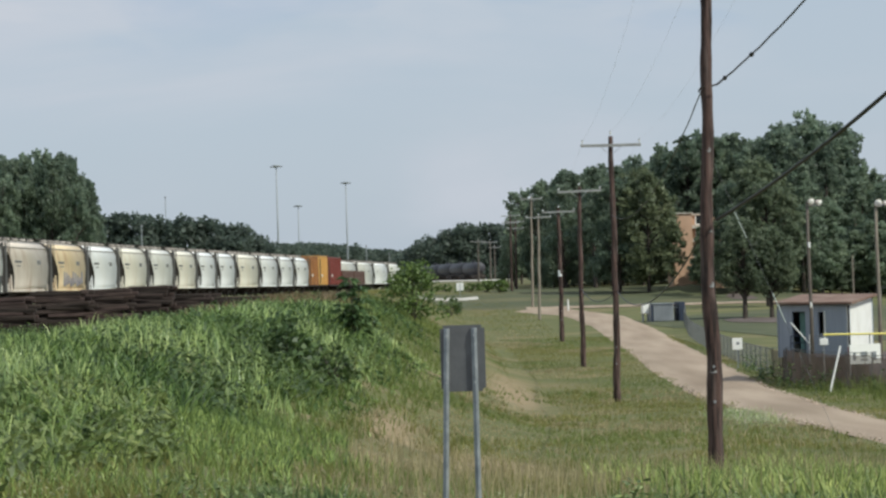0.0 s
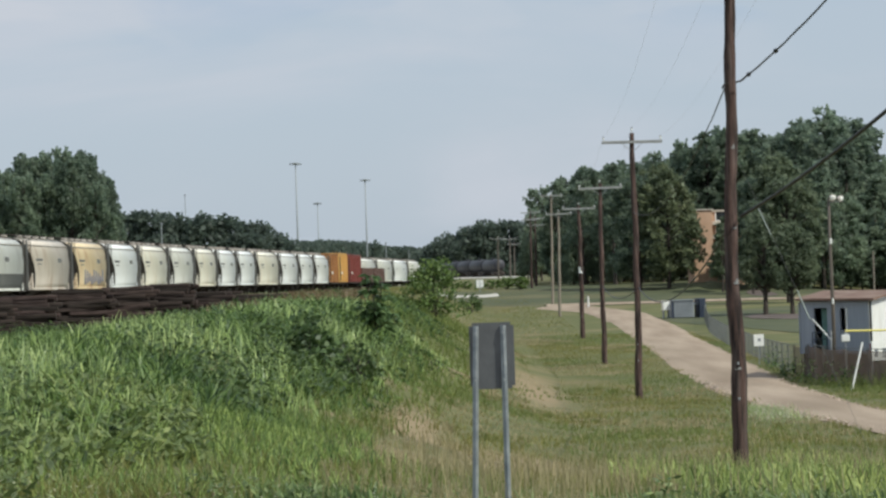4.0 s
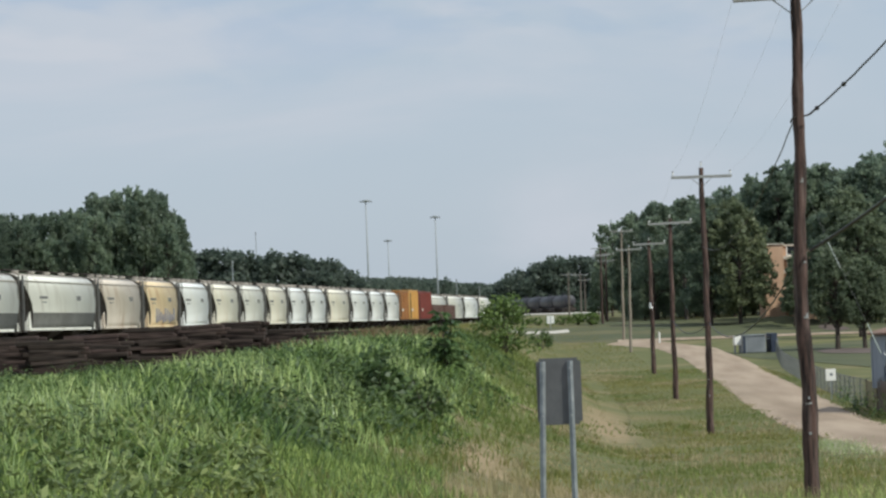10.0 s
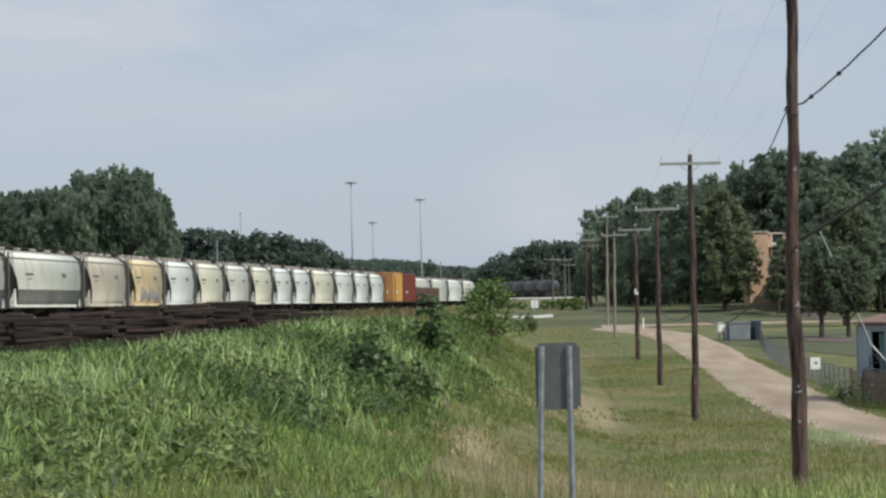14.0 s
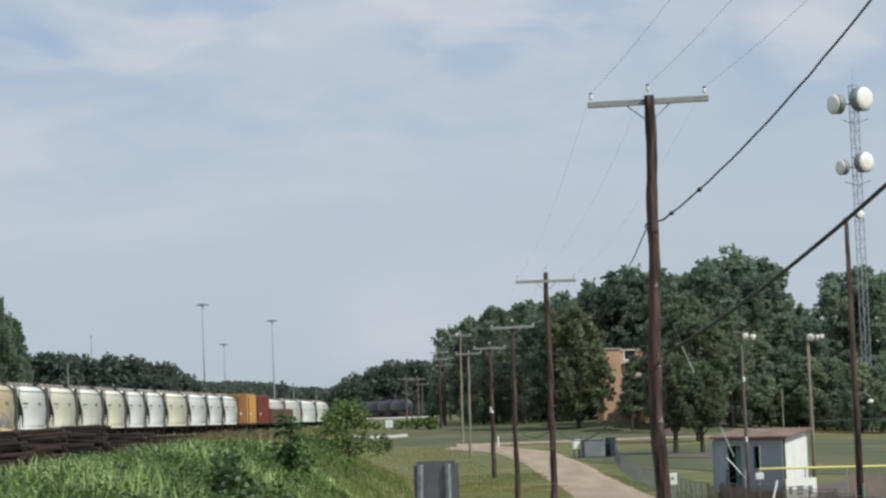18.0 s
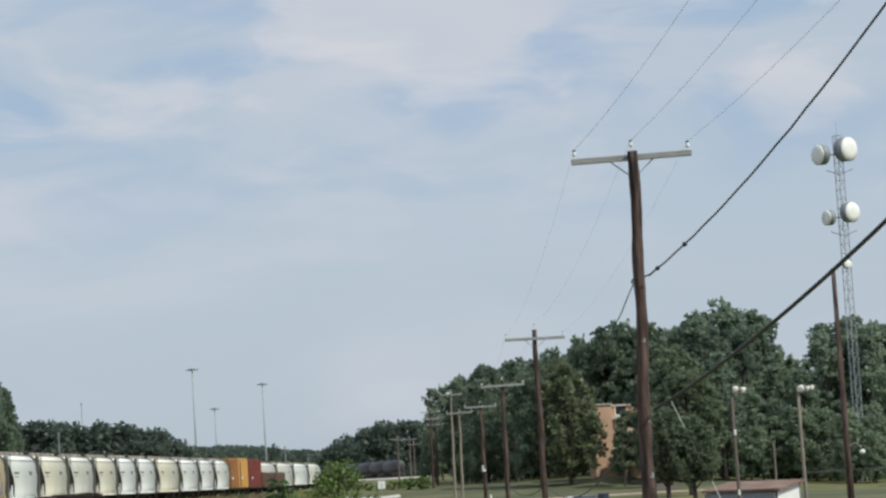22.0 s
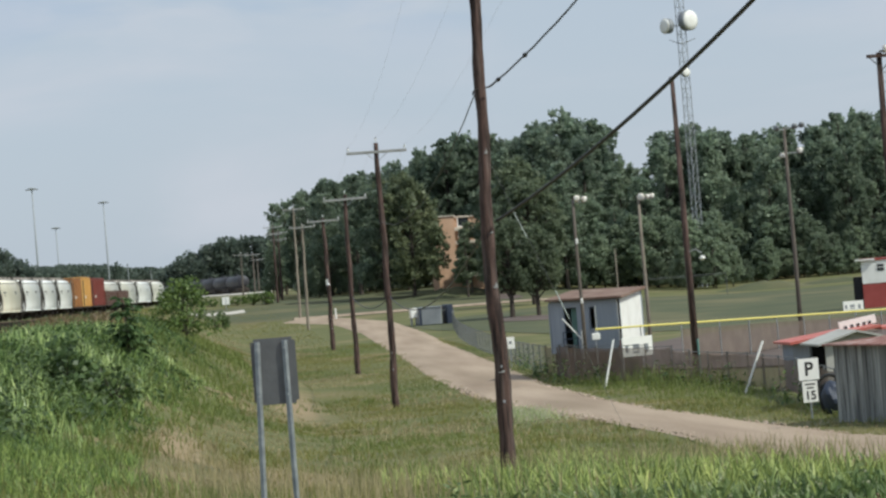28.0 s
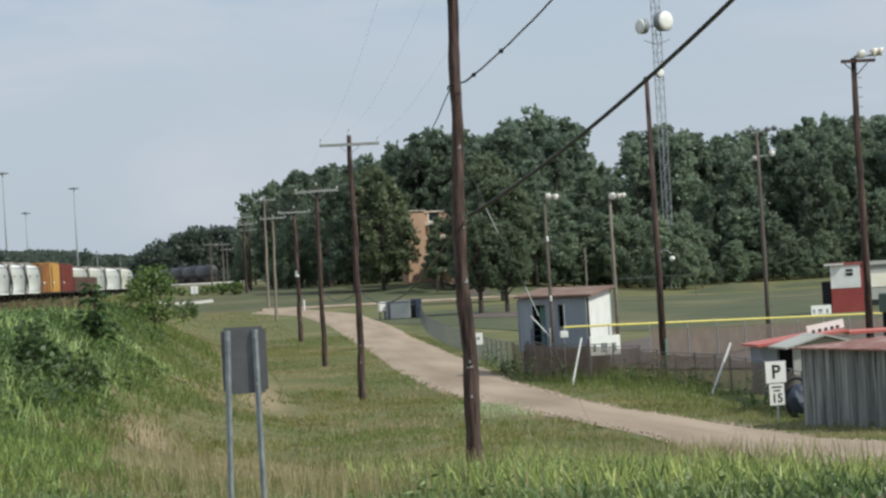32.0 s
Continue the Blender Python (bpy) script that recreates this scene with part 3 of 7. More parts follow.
P_SPECS = [
    dict(x=5.30, y=51.92, top=9.68, arm_z=9.57, behind=True, arm_len=2.44, radius=0.165, bend=((-0.03, 1), (0.035, 3)), lean=(0.10, 0), arm_tilt=1.2, turn=-2),
    dict(x=7.17, y=110.0, top=9.53, arm_z=9.14, arm_len=2.55, radius=0.16, bend=((0.05, 1),), lean=(0.06, 0), arm_tilt=-0.4, turn=0),
    dict(x=7.63, y=144.5, top=8.77, arm_z=8.50, arm_len=2.45, radius=0.16, bend=((-0.04, 1),), lean=(0.05, 0), arm_tilt=1.0, turn=3),
    dict(x=8.62, y=193.0, top=9.05, arm_z=8.80, arm_len=2.44, radius=0.19, bend=((0.03, 1),), lean=(0.03, 0), arm_tilt=0.5, turn=3),
    dict(x=8.87, y=244.5, top=10.0, arm_z=9.85, arm_len=2.44, radius=0.15, bend=(), lean=(0.2, 0), arm_tilt=0.6, turn=3),
    dict(x=9.75, y=288.5, top=13.3, arm_z=13.1, arm_len=2.44, radius=0.16, bend=(), lean=(0.2, 0), arm_tilt=0.0, turn=3),
    dict(x=8.6, y=331.0, top=12.8, arm_z=12.5, arm_len=2.44, radius=0.17, bend=(), lean=(0.1, 0), arm_tilt=0.0, turn=3, second_arm=(11.6, 2.2)),
    dict(x=9.6, y=345.0, top=12.4, arm_z=12.1, arm_len=2.44, radius=0.17, bend=(), lean=(0.1, 0), arm_tilt=0.0, turn=3, second_arm=(11.2, 2.2)),
    dict(x=6.0, y=449.0, top=11.8, arm_z=11.5, arm_len=2.6, radius=0.17, bend=(), lean=(0.1, 0), arm_tilt=0.0, turn=3),
    dict(x=8.6, y=478.0, top=12.2, arm_z=11.9, arm_len=2.6, radius=0.17, bend=(), lean=(0.1, 0), arm_tilt=0.0, turn=3),
    dict(x=10.2, y=520.0, top=12.0, arm_z=11.6, arm_len=2.6, radius=0.17, bend=(), lean=(0.1, 0), arm_tilt=0.0, turn=3),
]
TIPS = []
for i, spec in enumerate(P_SPECS):
    grey = i in (4, 5, 8, 9, 10)
    wood = M_POLE if not grey else M_GREYPOLE if i < 6 else M_DULLPOLE
    pole, tips = utility_pole(label="weathered grey utility pole with one crossarm in grass" if grey else "dark brown creosoted utility pole with crossarm and white insulators", material=wood, **spec)
    TIPS.append(tips)
    if i == 3:
        part("marker_band", tubed([(0.02, 0, 4.0 + 0.87), (0.02, 0, 4.45 + 0.87)], 0.165, 10), M_GLASS, pole, "white marker band")
    if i in (0, 1, 3):
        # small metal tags, a band and a pole step
        for z, w in ((1.6, 0.022), (2.3, 0.016)):
            bx = 0.02
            part("tag", boxed(bx - w, bx + w, -spec["radius"] - 0.006, -spec["radius"] + 0.02, z, z + 0.05), M_STEEL, pole)
    if i == 0:
        for z, w, tall in ((2.2, 0.10, 0.05), (3.9, 0.06, 0.12), (5.0, 0.05, 0.05), (6.6, 0.05, 0.10)):
            a_ = spec["radius"] * (1 - 0.38 * z / 10.4)
            bm = bmesh.new()
            ring = [(a_ + 0.004) * Vector((math.sin(q), -math.cos(q), 0)) + Vector((0.01 * z, 0, z)) for q in np.linspace(-w * 5, w * 5, 6)]
            lo = [bm.verts.new(q) for q in ring]
            hi = [bm.verts.new(q + Vector((0, 0, tall * (0.6 + 0.4 * math.sin(5 * n_))))) for n_, q in enumerate(ring)]
            for n_ in range(5):
                bm.faces.new((lo[n_], lo[n_ + 1], hi[n_ + 1], hi[n_]))
            part("scuff_mark", bm, M_ARM, pole, "pale scuffed wood")
P1_CLAMP = Vector((5.42, 51.8, 7.13))


def wire(name, pts, r, material, label, group="overhead lines"):
    bm = tubed(pts, r, 6)
    ob = part(name, bm, material, None)
    return tagged(ob, label, "wire", group)


for k, near_end in enumerate(((3.75, -6.0, 9.9), (4.55, -6.0, 10.05), (5.4, -6.0, 9.9))):
    wire("power_line", hanging(TIPS[0][k], near_end, 0.75, 20), 0.0035, M_WIRE, "thin grey bare power conductor overhead")
    wire("power_line", hanging(TIPS[0][k], TIPS[1][k], 0.55, 16), 0.0021, M_WIRE, "thin grey bare power conductor between poles")
for a, b in zip(TIPS[1:5], TIPS[2:6]):
    for k in range(3):
        wire("power_line", hanging(a[k], b[k], 0.5, 8), 0.0028, M_WIRE, "thin grey bare power conductor between poles")
# twisted secondary cable up from the first pole, and on to the second
SEC = hanging(P1_CLAMP + Vector((0.12, -0.1, 0.0)), (7.35, 8.0, 13.2), 1.15, 40)
wire("service_cable", [p + Vector((0.004 * math.sin(3.1 * i), 0, 0.006 * math.sin(2.3 * i))) for i, p in enumerate(SEC)], 0.017, M_CABLE, "black twisted service cable rising from the pole")
wire("service_cable", [p + Vector((0.01 * math.sin(3.1 * i), 0, 0.015 * math.sin(2.3 * i))) for i, p in enumerate(hanging(P1_CLAMP + Vector((-0.16, 0.1, -0.1)), (7.2, 110.0, 6.2), 1.0, 30))], 0.014, M_CABLE, "black twisted service cable between poles")
# thick telephone cable
wire("telephone_cable", hanging((5.48, 51.75, 4.45), (9.75, 18.0, 11.28), 0.82, 24), 0.034, M_CABLE, "thick black telephone cable rising from the pole")
wire("telephone_cable", hanging((5.35, 52.0, 4.45), (7.3, 110.0, 3.0), 1.1, 24), 0.020, M_CABLE, "thick black telephone cable sagging between poles")
wire("telephone_cable", hanging((7.3, 110.0, 3.0), (7.6, 144.5, 3.1), 0.6, 12), 0.022, M_CABLE, "thick black telephone cable sagging between poles")


def clamp_gear():
    g = thing("cable_clamp", Matrix.Translation(P1_CLAMP), "dark cable clamp bolted to a wooden pole", "clamp")
    part("bracket", tubed([(0.02, -0.16, -0.02), (0.16, -0.12, 0.02), (0.30, -0.16, 0.14)], 0.018, 6), M_TRUCK, g)
    part("hook", tubed([(-0.10, -0.08, -0.02), (-0.20, -0.05, -0.06), (-0.22, 0.0, -0.12)], 0.02, 6), M_TRUCK, g)


clamp_gear()
for k in (1, 4):
    a_, b_ = SEC[k], SEC[k].lerp(SEC[k + 1], 0.16)
    tagged(part("cable_splice", tubed([a_, a_.lerp(b_, 0.3), a_.lerp(b_, 0.7), b_], [0.015, 0.045, 0.045, 0.015], 8), M_CABLE, None), "taped black splice on the service cable", "splice")


# ---- railway ----
def rail_z(y):
    return 3.05 + 0.0024 * (y - 168)


def railway():
    y0, y1 = 98.0, 525.0
    ys_ = np.arange(y0, y1 + 1, 4.0)
    prof = [(-2.9, -0.95), (-1.9, -0.2), (1.9, -0.2), (2.9, -0.95)]
    v, f = [], []
    for y in ys_:
        for o, dz in prof:
            v.append((track_x(y) + o, y, rail_z(y) + dz))
    for i in range(len(ys_) - 1):
        for k in range(3):
            a = i * 4 + k
            f.append((a, a + 1, a + 5, a + 4))
    bed = tagged(sheet("track_bed", v, f, M_BALLAST), "stone ballast bed of the railway track", "track bed", kind="structure")
    for o in (-0.76, 0.76):
        pts = [(track_x(y) + o, y, rail_z(y) - 0.07) for y in (y0, y1)]
        bm = bmesh.new()
        tube(bm, pts, 0.07, 6)
        part("rail", bm, M_RAIL, bed)


railway()


M_ROOFDIRT = surface("dusty_car_roof", (0.24, 0.21, 0.18), (0.42, 0.39, 0.35), 0.8, 0.8, bump=0.1, fine=5, jitter=0.2)
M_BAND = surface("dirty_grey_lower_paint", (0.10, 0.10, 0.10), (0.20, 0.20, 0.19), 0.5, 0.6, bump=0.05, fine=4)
# Slope sheets dark in colour: grime plus the shade under the end overhang.
M_GRIMESHADE = surface("shaded_grimy_slope_sheet", (0.05, 0.045, 0.04), (0.13, 0.12, 0.11), 2, 0.85, bump=0.2)


def hopper_car(length, paint, label, graffiti=False, band=False):
    """A covered hopper with rounded sides, sloping ends, end posts and trucks; its length along y."""
    c = thing("hopper_car", Matrix(), label, "freight car", "freight train on the siding")
    half = length / 2 - 0.45
    prof = [(1.50, 0.95, 1.75), (1.57, 1.45, 1.8), (1.63, 2.1, 1.65), (1.64, 2.7, 1.3), (1.58, 3.3, 0.85), (1.46, 3.8, 0.4), (1.27, 4.16, 0.12), (0.98, 4.42, 0.1), (0.55, 4.58, 0.1), (0.0, 4.64, 0.1)]
    bm = bmesh.new()
    left = [[bm.verts.new((-w, s * (half - (cut if s < 0 else 0.45 * cut)), z)) for w, z, cut in prof] for s in (-1, 1)]
    right = [[bm.verts.new((w, s * (half - (cut if s < 0 else 0.45 * cut)), z)) for w, z, cut in prof[:-1]] + [None] for s in (-1, 1)]
    for s in (0, 1):
        right[s][-1] = left[s][-1]
    n = len(prof)
    for k in range(n - 1):
        bm.faces.new((left[0][k], left[0][k + 1], left[1][k + 1], left[1][k]))
        bm.faces.new((right[0][k], right[1][k], right[1][k + 1], right[0][k + 1]))
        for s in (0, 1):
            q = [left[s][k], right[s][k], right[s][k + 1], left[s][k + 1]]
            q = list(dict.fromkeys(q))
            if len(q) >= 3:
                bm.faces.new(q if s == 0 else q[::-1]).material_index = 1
    bm.faces.new((left[0][0], left[1][0], right[1][0], right[0][0]))
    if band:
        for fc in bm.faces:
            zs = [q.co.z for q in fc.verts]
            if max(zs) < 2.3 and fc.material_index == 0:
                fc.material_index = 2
    for fc in bm.faces:
        if min(q.co.z for q in fc.verts) > 4.3 and fc.material_index == 0:
            fc.material_index = 3
    body = part("body", bm, paint, c, smooth=True)
    body.data.materials.append(M_GRIMESHADE)
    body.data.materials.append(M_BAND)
    body.data.materials.append(M_ROOFDIRT)
    body.data.polygons.foreach_set("use_smooth", [abs(p.normal.y) < 0.2 for p in body.data.polygons])
    for w in (-1, 1):
        part("side_sill", boxed(w * 1.50 - 0.06, w * 1.50 + 0.06, -half + 1.5, half - 1.5, 0.98, 1.14), paint, c)
        part("top_rail", boxed(w * 1.36 - 0.05, w * 1.36 + 0.05, -half, half, 4.04, 4.10), M_ROOFDIRT, c)
        for s in (-1, 1):
            part("end_post", boxed(w * 1.48 - 0.07, w * 1.48 + 0.07, s * half - 0.055, s * half + 0.055, 0.92, 4.40), M_BAND, c)
            bm = bmesh.new()
            ring = [[bm.verts.new((w * 1.47 + o, s * (half - q), z)) for q, z in ((0.1, 1.0), (1.7, 1.0), (1.45, 2.15), (0.1, 1.3))] for o in (-0.02, 0.02)]
            bm.faces.new(ring[0][::-1])
            bm.faces.new(ring[1])
            for q in range(4):
                bm.faces.new((ring[0][q], ring[0][(q + 1) % 4], ring[1][(q + 1) % 4], ring[1][q]))
            bmesh.ops.recalc_face_normals(bm, faces=bm.faces[:])
            part("bolster_web", bm, paint, c)
            bm = bmesh.new()
            for y in (s * (half - 0.18), s * (half - 0.62)):
                tube(bm, [(w * 1.60, y, 1.0), (w * 1.60, y, 4.5)], 0.02, 4)
            for z in np.arange(1.3, 4.5, 0.42):
                tube(bm, [(w * 1.60, s * (half - 0.18), z), (w * 1.60, s * (half - 0.62), z)], 0.016, 4)
            part("ladder", bm, M_TRUCK, c)
    part("walkway", boxed(-0.35, 0.35, -half, half, 4.78, 4.84), M_TRUCK, c, "roof running board")
    for y in np.linspace(-half + 1.6, half - 1.6, 5):
        part("hatch", lathe(bmesh.new(), [(0.26, 4.60), (0.26, 4.72), (0.20, 4.76)], Matrix.Translation((0.55, y, 0)), 10), M_ROOFDIRT, c)
    for s in (-1, 1):
        part("platform", boxed(-1.5, 1.5, s * half - 0.1, s * (half - 1.6), 0.90, 1.0), M_TRUCK, c)
        part("coupler", boxed(-0.12, 0.12, s * half, s * (length / 2), 0.70, 0.95), M_TRUCK, c)
        yt = s * (half - 1.55)
        tr = part("truck", boxed(-1.15, 1.15, yt - 0.9, yt + 0.9, 0.42, 0.72, None, 0.05), M_TRUCK, c)
        for yy in (yt - 0.87, yt + 0.87):
            for w in (-0.76, 0.76):
                part("wheel", lathe(bmesh.new(), [(0.42, -0.07), (0.46, -0.05), (0.42, 0.07)], pose(w, yy, 0.46, 0, 90, 0), 14), M_TRUCK, tr)
    for y in np.linspace(-half + 3.4, half - 3.4, 2 if length < 18 else 3):
        bm = bmesh.new()
        a = [bm.verts.new(p) for p in ((-1.25, y - 1.5, 0.96), (1.25, y - 1.5, 0.96), (1.25, y + 1.5, 0.96), (-1.25, y + 1.5, 0.96))]
        b = [bm.verts.new(p) for p in ((-0.4, y - 0.3, 0.34), (0.4, y - 0.3, 0.34), (0.4, y + 0.3, 0.34), (-0.4, y + 0.3, 0.34))]
        for k in range(4):
            bm.faces.new((a[k], a[(k + 1) % 4], b[(k + 1) % 4], b[k]))
        bm.faces.new(b)
        part("outlet", bm, M_TRUCK, c)
    for y, z, ln, tall in ((-half * 0.52, 2.98, 0.9, 0.16), (-half * 0.52, 2.70, 0.6, 0.10), (half * 0.45, 2.9, 0.5, 0.3)):
        part("marking_bar", boxed(1.56, 1.643 - 0.06 * (z - 2.6), y - ln, y + ln, z, z + tall), M_BAND, c, "faded grey lettering bar")
    if graffiti:
        for k in range(9):
            y = -half + 3.6 + k * 0.72
            z0_, z1_ = 1.32 + 0.1 * (k % 3), 2.5 - 0.18 * (k % 4)
            part("graffiti_stroke", boxed(1.595, 1.635, y - 0.22, y + 0.22, z0_, z1_, Matrix.Shear("YZ", 4, (0.0, 0.0)), 0.0), M_GRAFFITI, c, "grey spray-paint lettering")
    return c


JOINTS = [(171.0, "grey"), (193.6, "grey"), (216.1, "tan"), (232.0, "orange"), (246.8, "white"), (260.9, "cream"), (275.8, "grey"), (290.4, "cream"), (304.4, "white"), (317.8, "white"), (332.0, "cream"), (351.0, "white"), (368.4, "white"), (384.0, "white"), (400.5, "")]
CAR_WORDS = {"grey": "grey-white covered hopper car with dirty lower sides", "tan": "dusty tan covered hopper car with rust streaks", "orange": "rusty orange covered hopper car with grey graffiti", "white": "clean pale white covered hopper car on the track", "cream": "cream covered hopper car with rust stains"}
for (ya, colour), (yb, _) in zip(JOINTS, JOINTS[1:]):
    length = (yb - ya) * 0.82 * math.hypot(1, 0.085)
    ym = (ya + yb) * 0.41
    m = pose(track_x(ym), ym, rail_z(ym), 0, 0, TRACK_TURN)
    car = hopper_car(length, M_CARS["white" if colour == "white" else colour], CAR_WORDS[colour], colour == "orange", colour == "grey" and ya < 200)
    car.matrix_basis = m


def box_car(length, height, paint, label, m, door=None, open_top=False):
    c = thing("gondola_car" if open_top else "box_car", m, label, "freight car", "freight train on the siding")
    h2 = length / 2 - 0.4
    if open_top:
        bm = bmesh.new()
        for w in (-1.5, 1.5):
            box(bm, w - 0.06, w + 0.06, -h2, h2, 1.0, height)
        for s in (-1, 1):
            box(bm, -1.44, 1.44, s * h2 - 0.06, s * h2 + 0.06, 1.0, height)
        box(bm, -1.44, 1.44, -h2 + 0.06, h2 - 0.06, 1.0, 1.1)
        part("body", bm, paint, c)
    else:
        part("body", boxed(-1.52, 1.52, -h2, h2, 1.0, height, None, 0.08), paint, c)
        part("roof", boxed(-1.56, 1.56, -h2 - 0.05, h2 + 0.05, height, height + 0.10, None, 0.04), M_CARS["grey"] if door else paint, c)
    for y in np.arange(-h2 + 0.8, h2, 1.15):
        part("side_rib", boxed(1.50, 1.60, y - 0.05, y + 0.05, 1.05, height - 0.1), paint, c)
    if door:
        part("door", boxed(1.53, 1.66, -1.6, 1.6, 1.15, height - 0.2, None, 0.02), door, c, "yellow sliding door" if door is M_CARS["yellow"] else "")
    part("side_sill", boxed(1.42, 1.58, -h2, h2, 0.86, 1.02), M_TRUCK, c)
    if not open_top:
        part("ladder", boxed(1.60, 1.64, -h2 + 0.1, -h2 + 0.5, 1.2, height - 0.3), M_TRUCK, c)
        part("marking_bar", boxed(1.60, 1.612, -h2 * 0.5 - 0.6, -h2 * 0.5 + 0.6, 2.1, 2.4), M_CARS["grey"], c, "faded white lettering bar")
    for s in (-1, 1):
        yt = s * (h2 - 1.6)
        tr = part("truck", boxed(-1.15, 1.15, yt - 0.9, yt + 0.9, 0.42, 0.72), M_TRUCK, c)
        for yy in (yt - 0.87, yt + 0.87):
            for w in (-0.76, 0.76):
                part("wheel", lathe(bmesh.new(), [(0.42, -0.07), (0.46, -0.05), (0.42, 0.07)], pose(w, yy, 0.46, 0, 90, 0), 12), M_TRUCK, tr)
        part("coupler", boxed(-0.12, 0.12, s * h2, s * length / 2, 0.70, 0.95), M_TRUCK, c)


def on_track(y, side=0.0):
    return pose(track_x(y) + side, y, rail_z(y), 0, 0, TRACK_TURN)


box_car(9.4, 4.6, M_CARS["amber"], "dull orange-brown box car coupled in the train", on_track(333.2))
box_car(8.6, 4.75, M_CARS["yellow"], "faded yellow box car coupled in the train", on_track(342.3))
box_car(14.8, 4.65, M_CARS["red"], "dull red box car coupled in the train", on_track(354.2))
box_car(13.8, 2.95, M_CARS["brown"], "low rusty brown gondola car at the end of the train", on_track(368.7), open_top=True)
box_car(13.8, 2.95, M_CARS["brown"], "low rusty brown gondola car at the end of the train", on_track(382.7), open_top=True)
for k in range(5):
    ym = 376 + 23.2 * k
    far = hopper_car(22.8, M_CARS[("white", "grey", "grey", "white", "grey")[k]], "pale covered hopper car on a farther track", False)
    far.matrix_basis = pose(track_x(ym) - 3.8, ym, rail_z(ym) + 0.1, 0, 0, TRACK_TURN)


def tank_car(m):
    c = thing("tank_car", m, "black tank car standing on a distant curved track", "tank car", "distant tank cars")
    part("tank", lathe(bmesh.new(), [(0.4, -7.3), (0.95, -7.1), (1.18, -6.7), (1.2, 0), (1.18, 6.7), (0.95, 7.1), (0.4, 7.3)], Matrix.Translation((0, 0, 2.2)) @ pose(0, 0, 0, 90, 0, 0), 18), M_CARS["black"], c, smooth=True)
    part("dome", lathe(bmesh.new(), [(0.4, 3.35), (0.4, 3.65), (0.3, 3.71)], Matrix(), 10), M_CARS["black"], c)
    part("frame", boxed(-0.4, 0.4, -7.6, 7.6, 0.75, 1.15), M_TRUCK, c)
    for s in (-1, 1):
        tr = part("truck", boxed(-1.15, 1.15, s * 5.8 - 1.1, s * 5.8 + 1.1, 0.3, 0.8), M_TRUCK, c)
        for yy in (s * 5.8 - 0.87, s * 5.8 + 0.87):
            part("wheel", lathe(bmesh.new(), [(0.42, -0.9), (0.46, -0.8), (0.46, 0.8), (0.42, 0.9)], pose(0, yy, 0.46, 0, 90, 0), 12), M_TRUCK, tr)


def far_line_x(y):
    return 6.0 - 0.165 * (y - 520)


for k in range(8):
    y = 520 + 15.6 * k
    tank_car(pose(far_line_x(y), y, at(far_line_x(y), y, 0.25), 0, 0, math.degrees(math.atan(0.165))))


FAR_Y = [455, 480, 520, 560, 600, 650, 700]
ribbon("track_bed", [(far_line_x(y) - 9.0, y) for y in FAR_Y], [(far_line_x(y) + 3.0, y) for y in FAR_Y], M_PALEBED, 0.16, "pale ballast bed of a distant curved track", "track bed", 4, 6.0)


# ---- stacks of old railway ties in front of the train ----
TIE_MESH = []
for k in range(4):
    bm_ = boxed(-1.3, 1.3, -0.115, 0.115, -0.09, 0.09, None, 0.012)
    for v_ in bm_.verts:
        v_.co += Vector(RNG.normal(0, 0.008, 3))
    me_ = bpy.data.meshes.new("tie")
    bm_.to_mesh(me_)
    bm_.free()
    me_.materials.append(M_TIE)
    TIE_MESH.append(me_)


def tie_stack(x, y, rows_, layers, turn, spread):
    """Ties piled lengthwise across the view, a few layers crossed."""
    s = thing("tie_stack", pose(x, y, at(x, y), 0, 0, turn), "untidy stack of dark old wooden railway ties", "tie stack", "stacks of old ties")
    for k in range(layers):
        for j in range(rows_ - (k > layers - 3) * int(RNG.integers(0, 3))):
            t = new("tie", TIE_MESH[int(RNG.integers(4))])
            t.parent = s
            off = (j - rows_ / 2) * 0.26 + RNG.normal(0, 0.03)
            t.matrix_basis = pose(RNG.normal(0, spread), off, 0.09 + k * 0.183, RNG.normal(0, 2), RNG.normal(0, 1.0), RNG.normal(0, 2.5))


STACK_X = -34.0
while STACK_X < -11.8:
    yy_ = 123 + max(0.0, (STACK_X + 28) * 1.2)
    sx_ = STACK_X * yy_ / 155
    top_ = np.interp(sx_ * 125 / yy_, [-30, -21.0, -20.5, -14.3, -13.4, -12.0, -10.5], [3.6, 3.6, 4.0, 3.9, 3.72, 3.45, 3.2]) + RNG.uniform(-0.15, 0.1)
    tie_stack(sx_, yy_ + RNG.normal(0, 1.0), 5, max(4, int((top_ - at(sx_, yy_)) / 0.183)), RNG.normal(2, 8), 0.32)
    STACK_X += 2.7

# ---- ball field ----
M_HUT = surface("grey_blue_siding", (0.25, 0.285, 0.345), (0.33, 0.365, 0.43), 1.2, 0.7, bump=0.2, stretch=(8, 8, 0.4), jitter=0.05)
M_WHITE = surface("white_paint", (0.80, 0.80, 0.77), (0.88, 0.88, 0.85), 1.5, 0.6, bump=0.1, stain=(0.5, 0.46, 0.40), stain_amount=0.25)
M_REDROOF = surface("red_roof_metal", (0.48, 0.10, 0.08), (0.58, 0.16, 0.125), 1.0, 0.55, 0.1, bump=0.1, stain=(0.5, 0.3, 0.25), stain_amount=0.4)
M_RUSTROOF = surface("rusty_roof_metal", (0.20, 0.085, 0.068), (0.33, 0.16, 0.13), 0.9, 0.6, 0.1, bump=0.2, stain=(0.55, 0.46, 0.42), stain_amount=0.75, stain_scale=1.6)
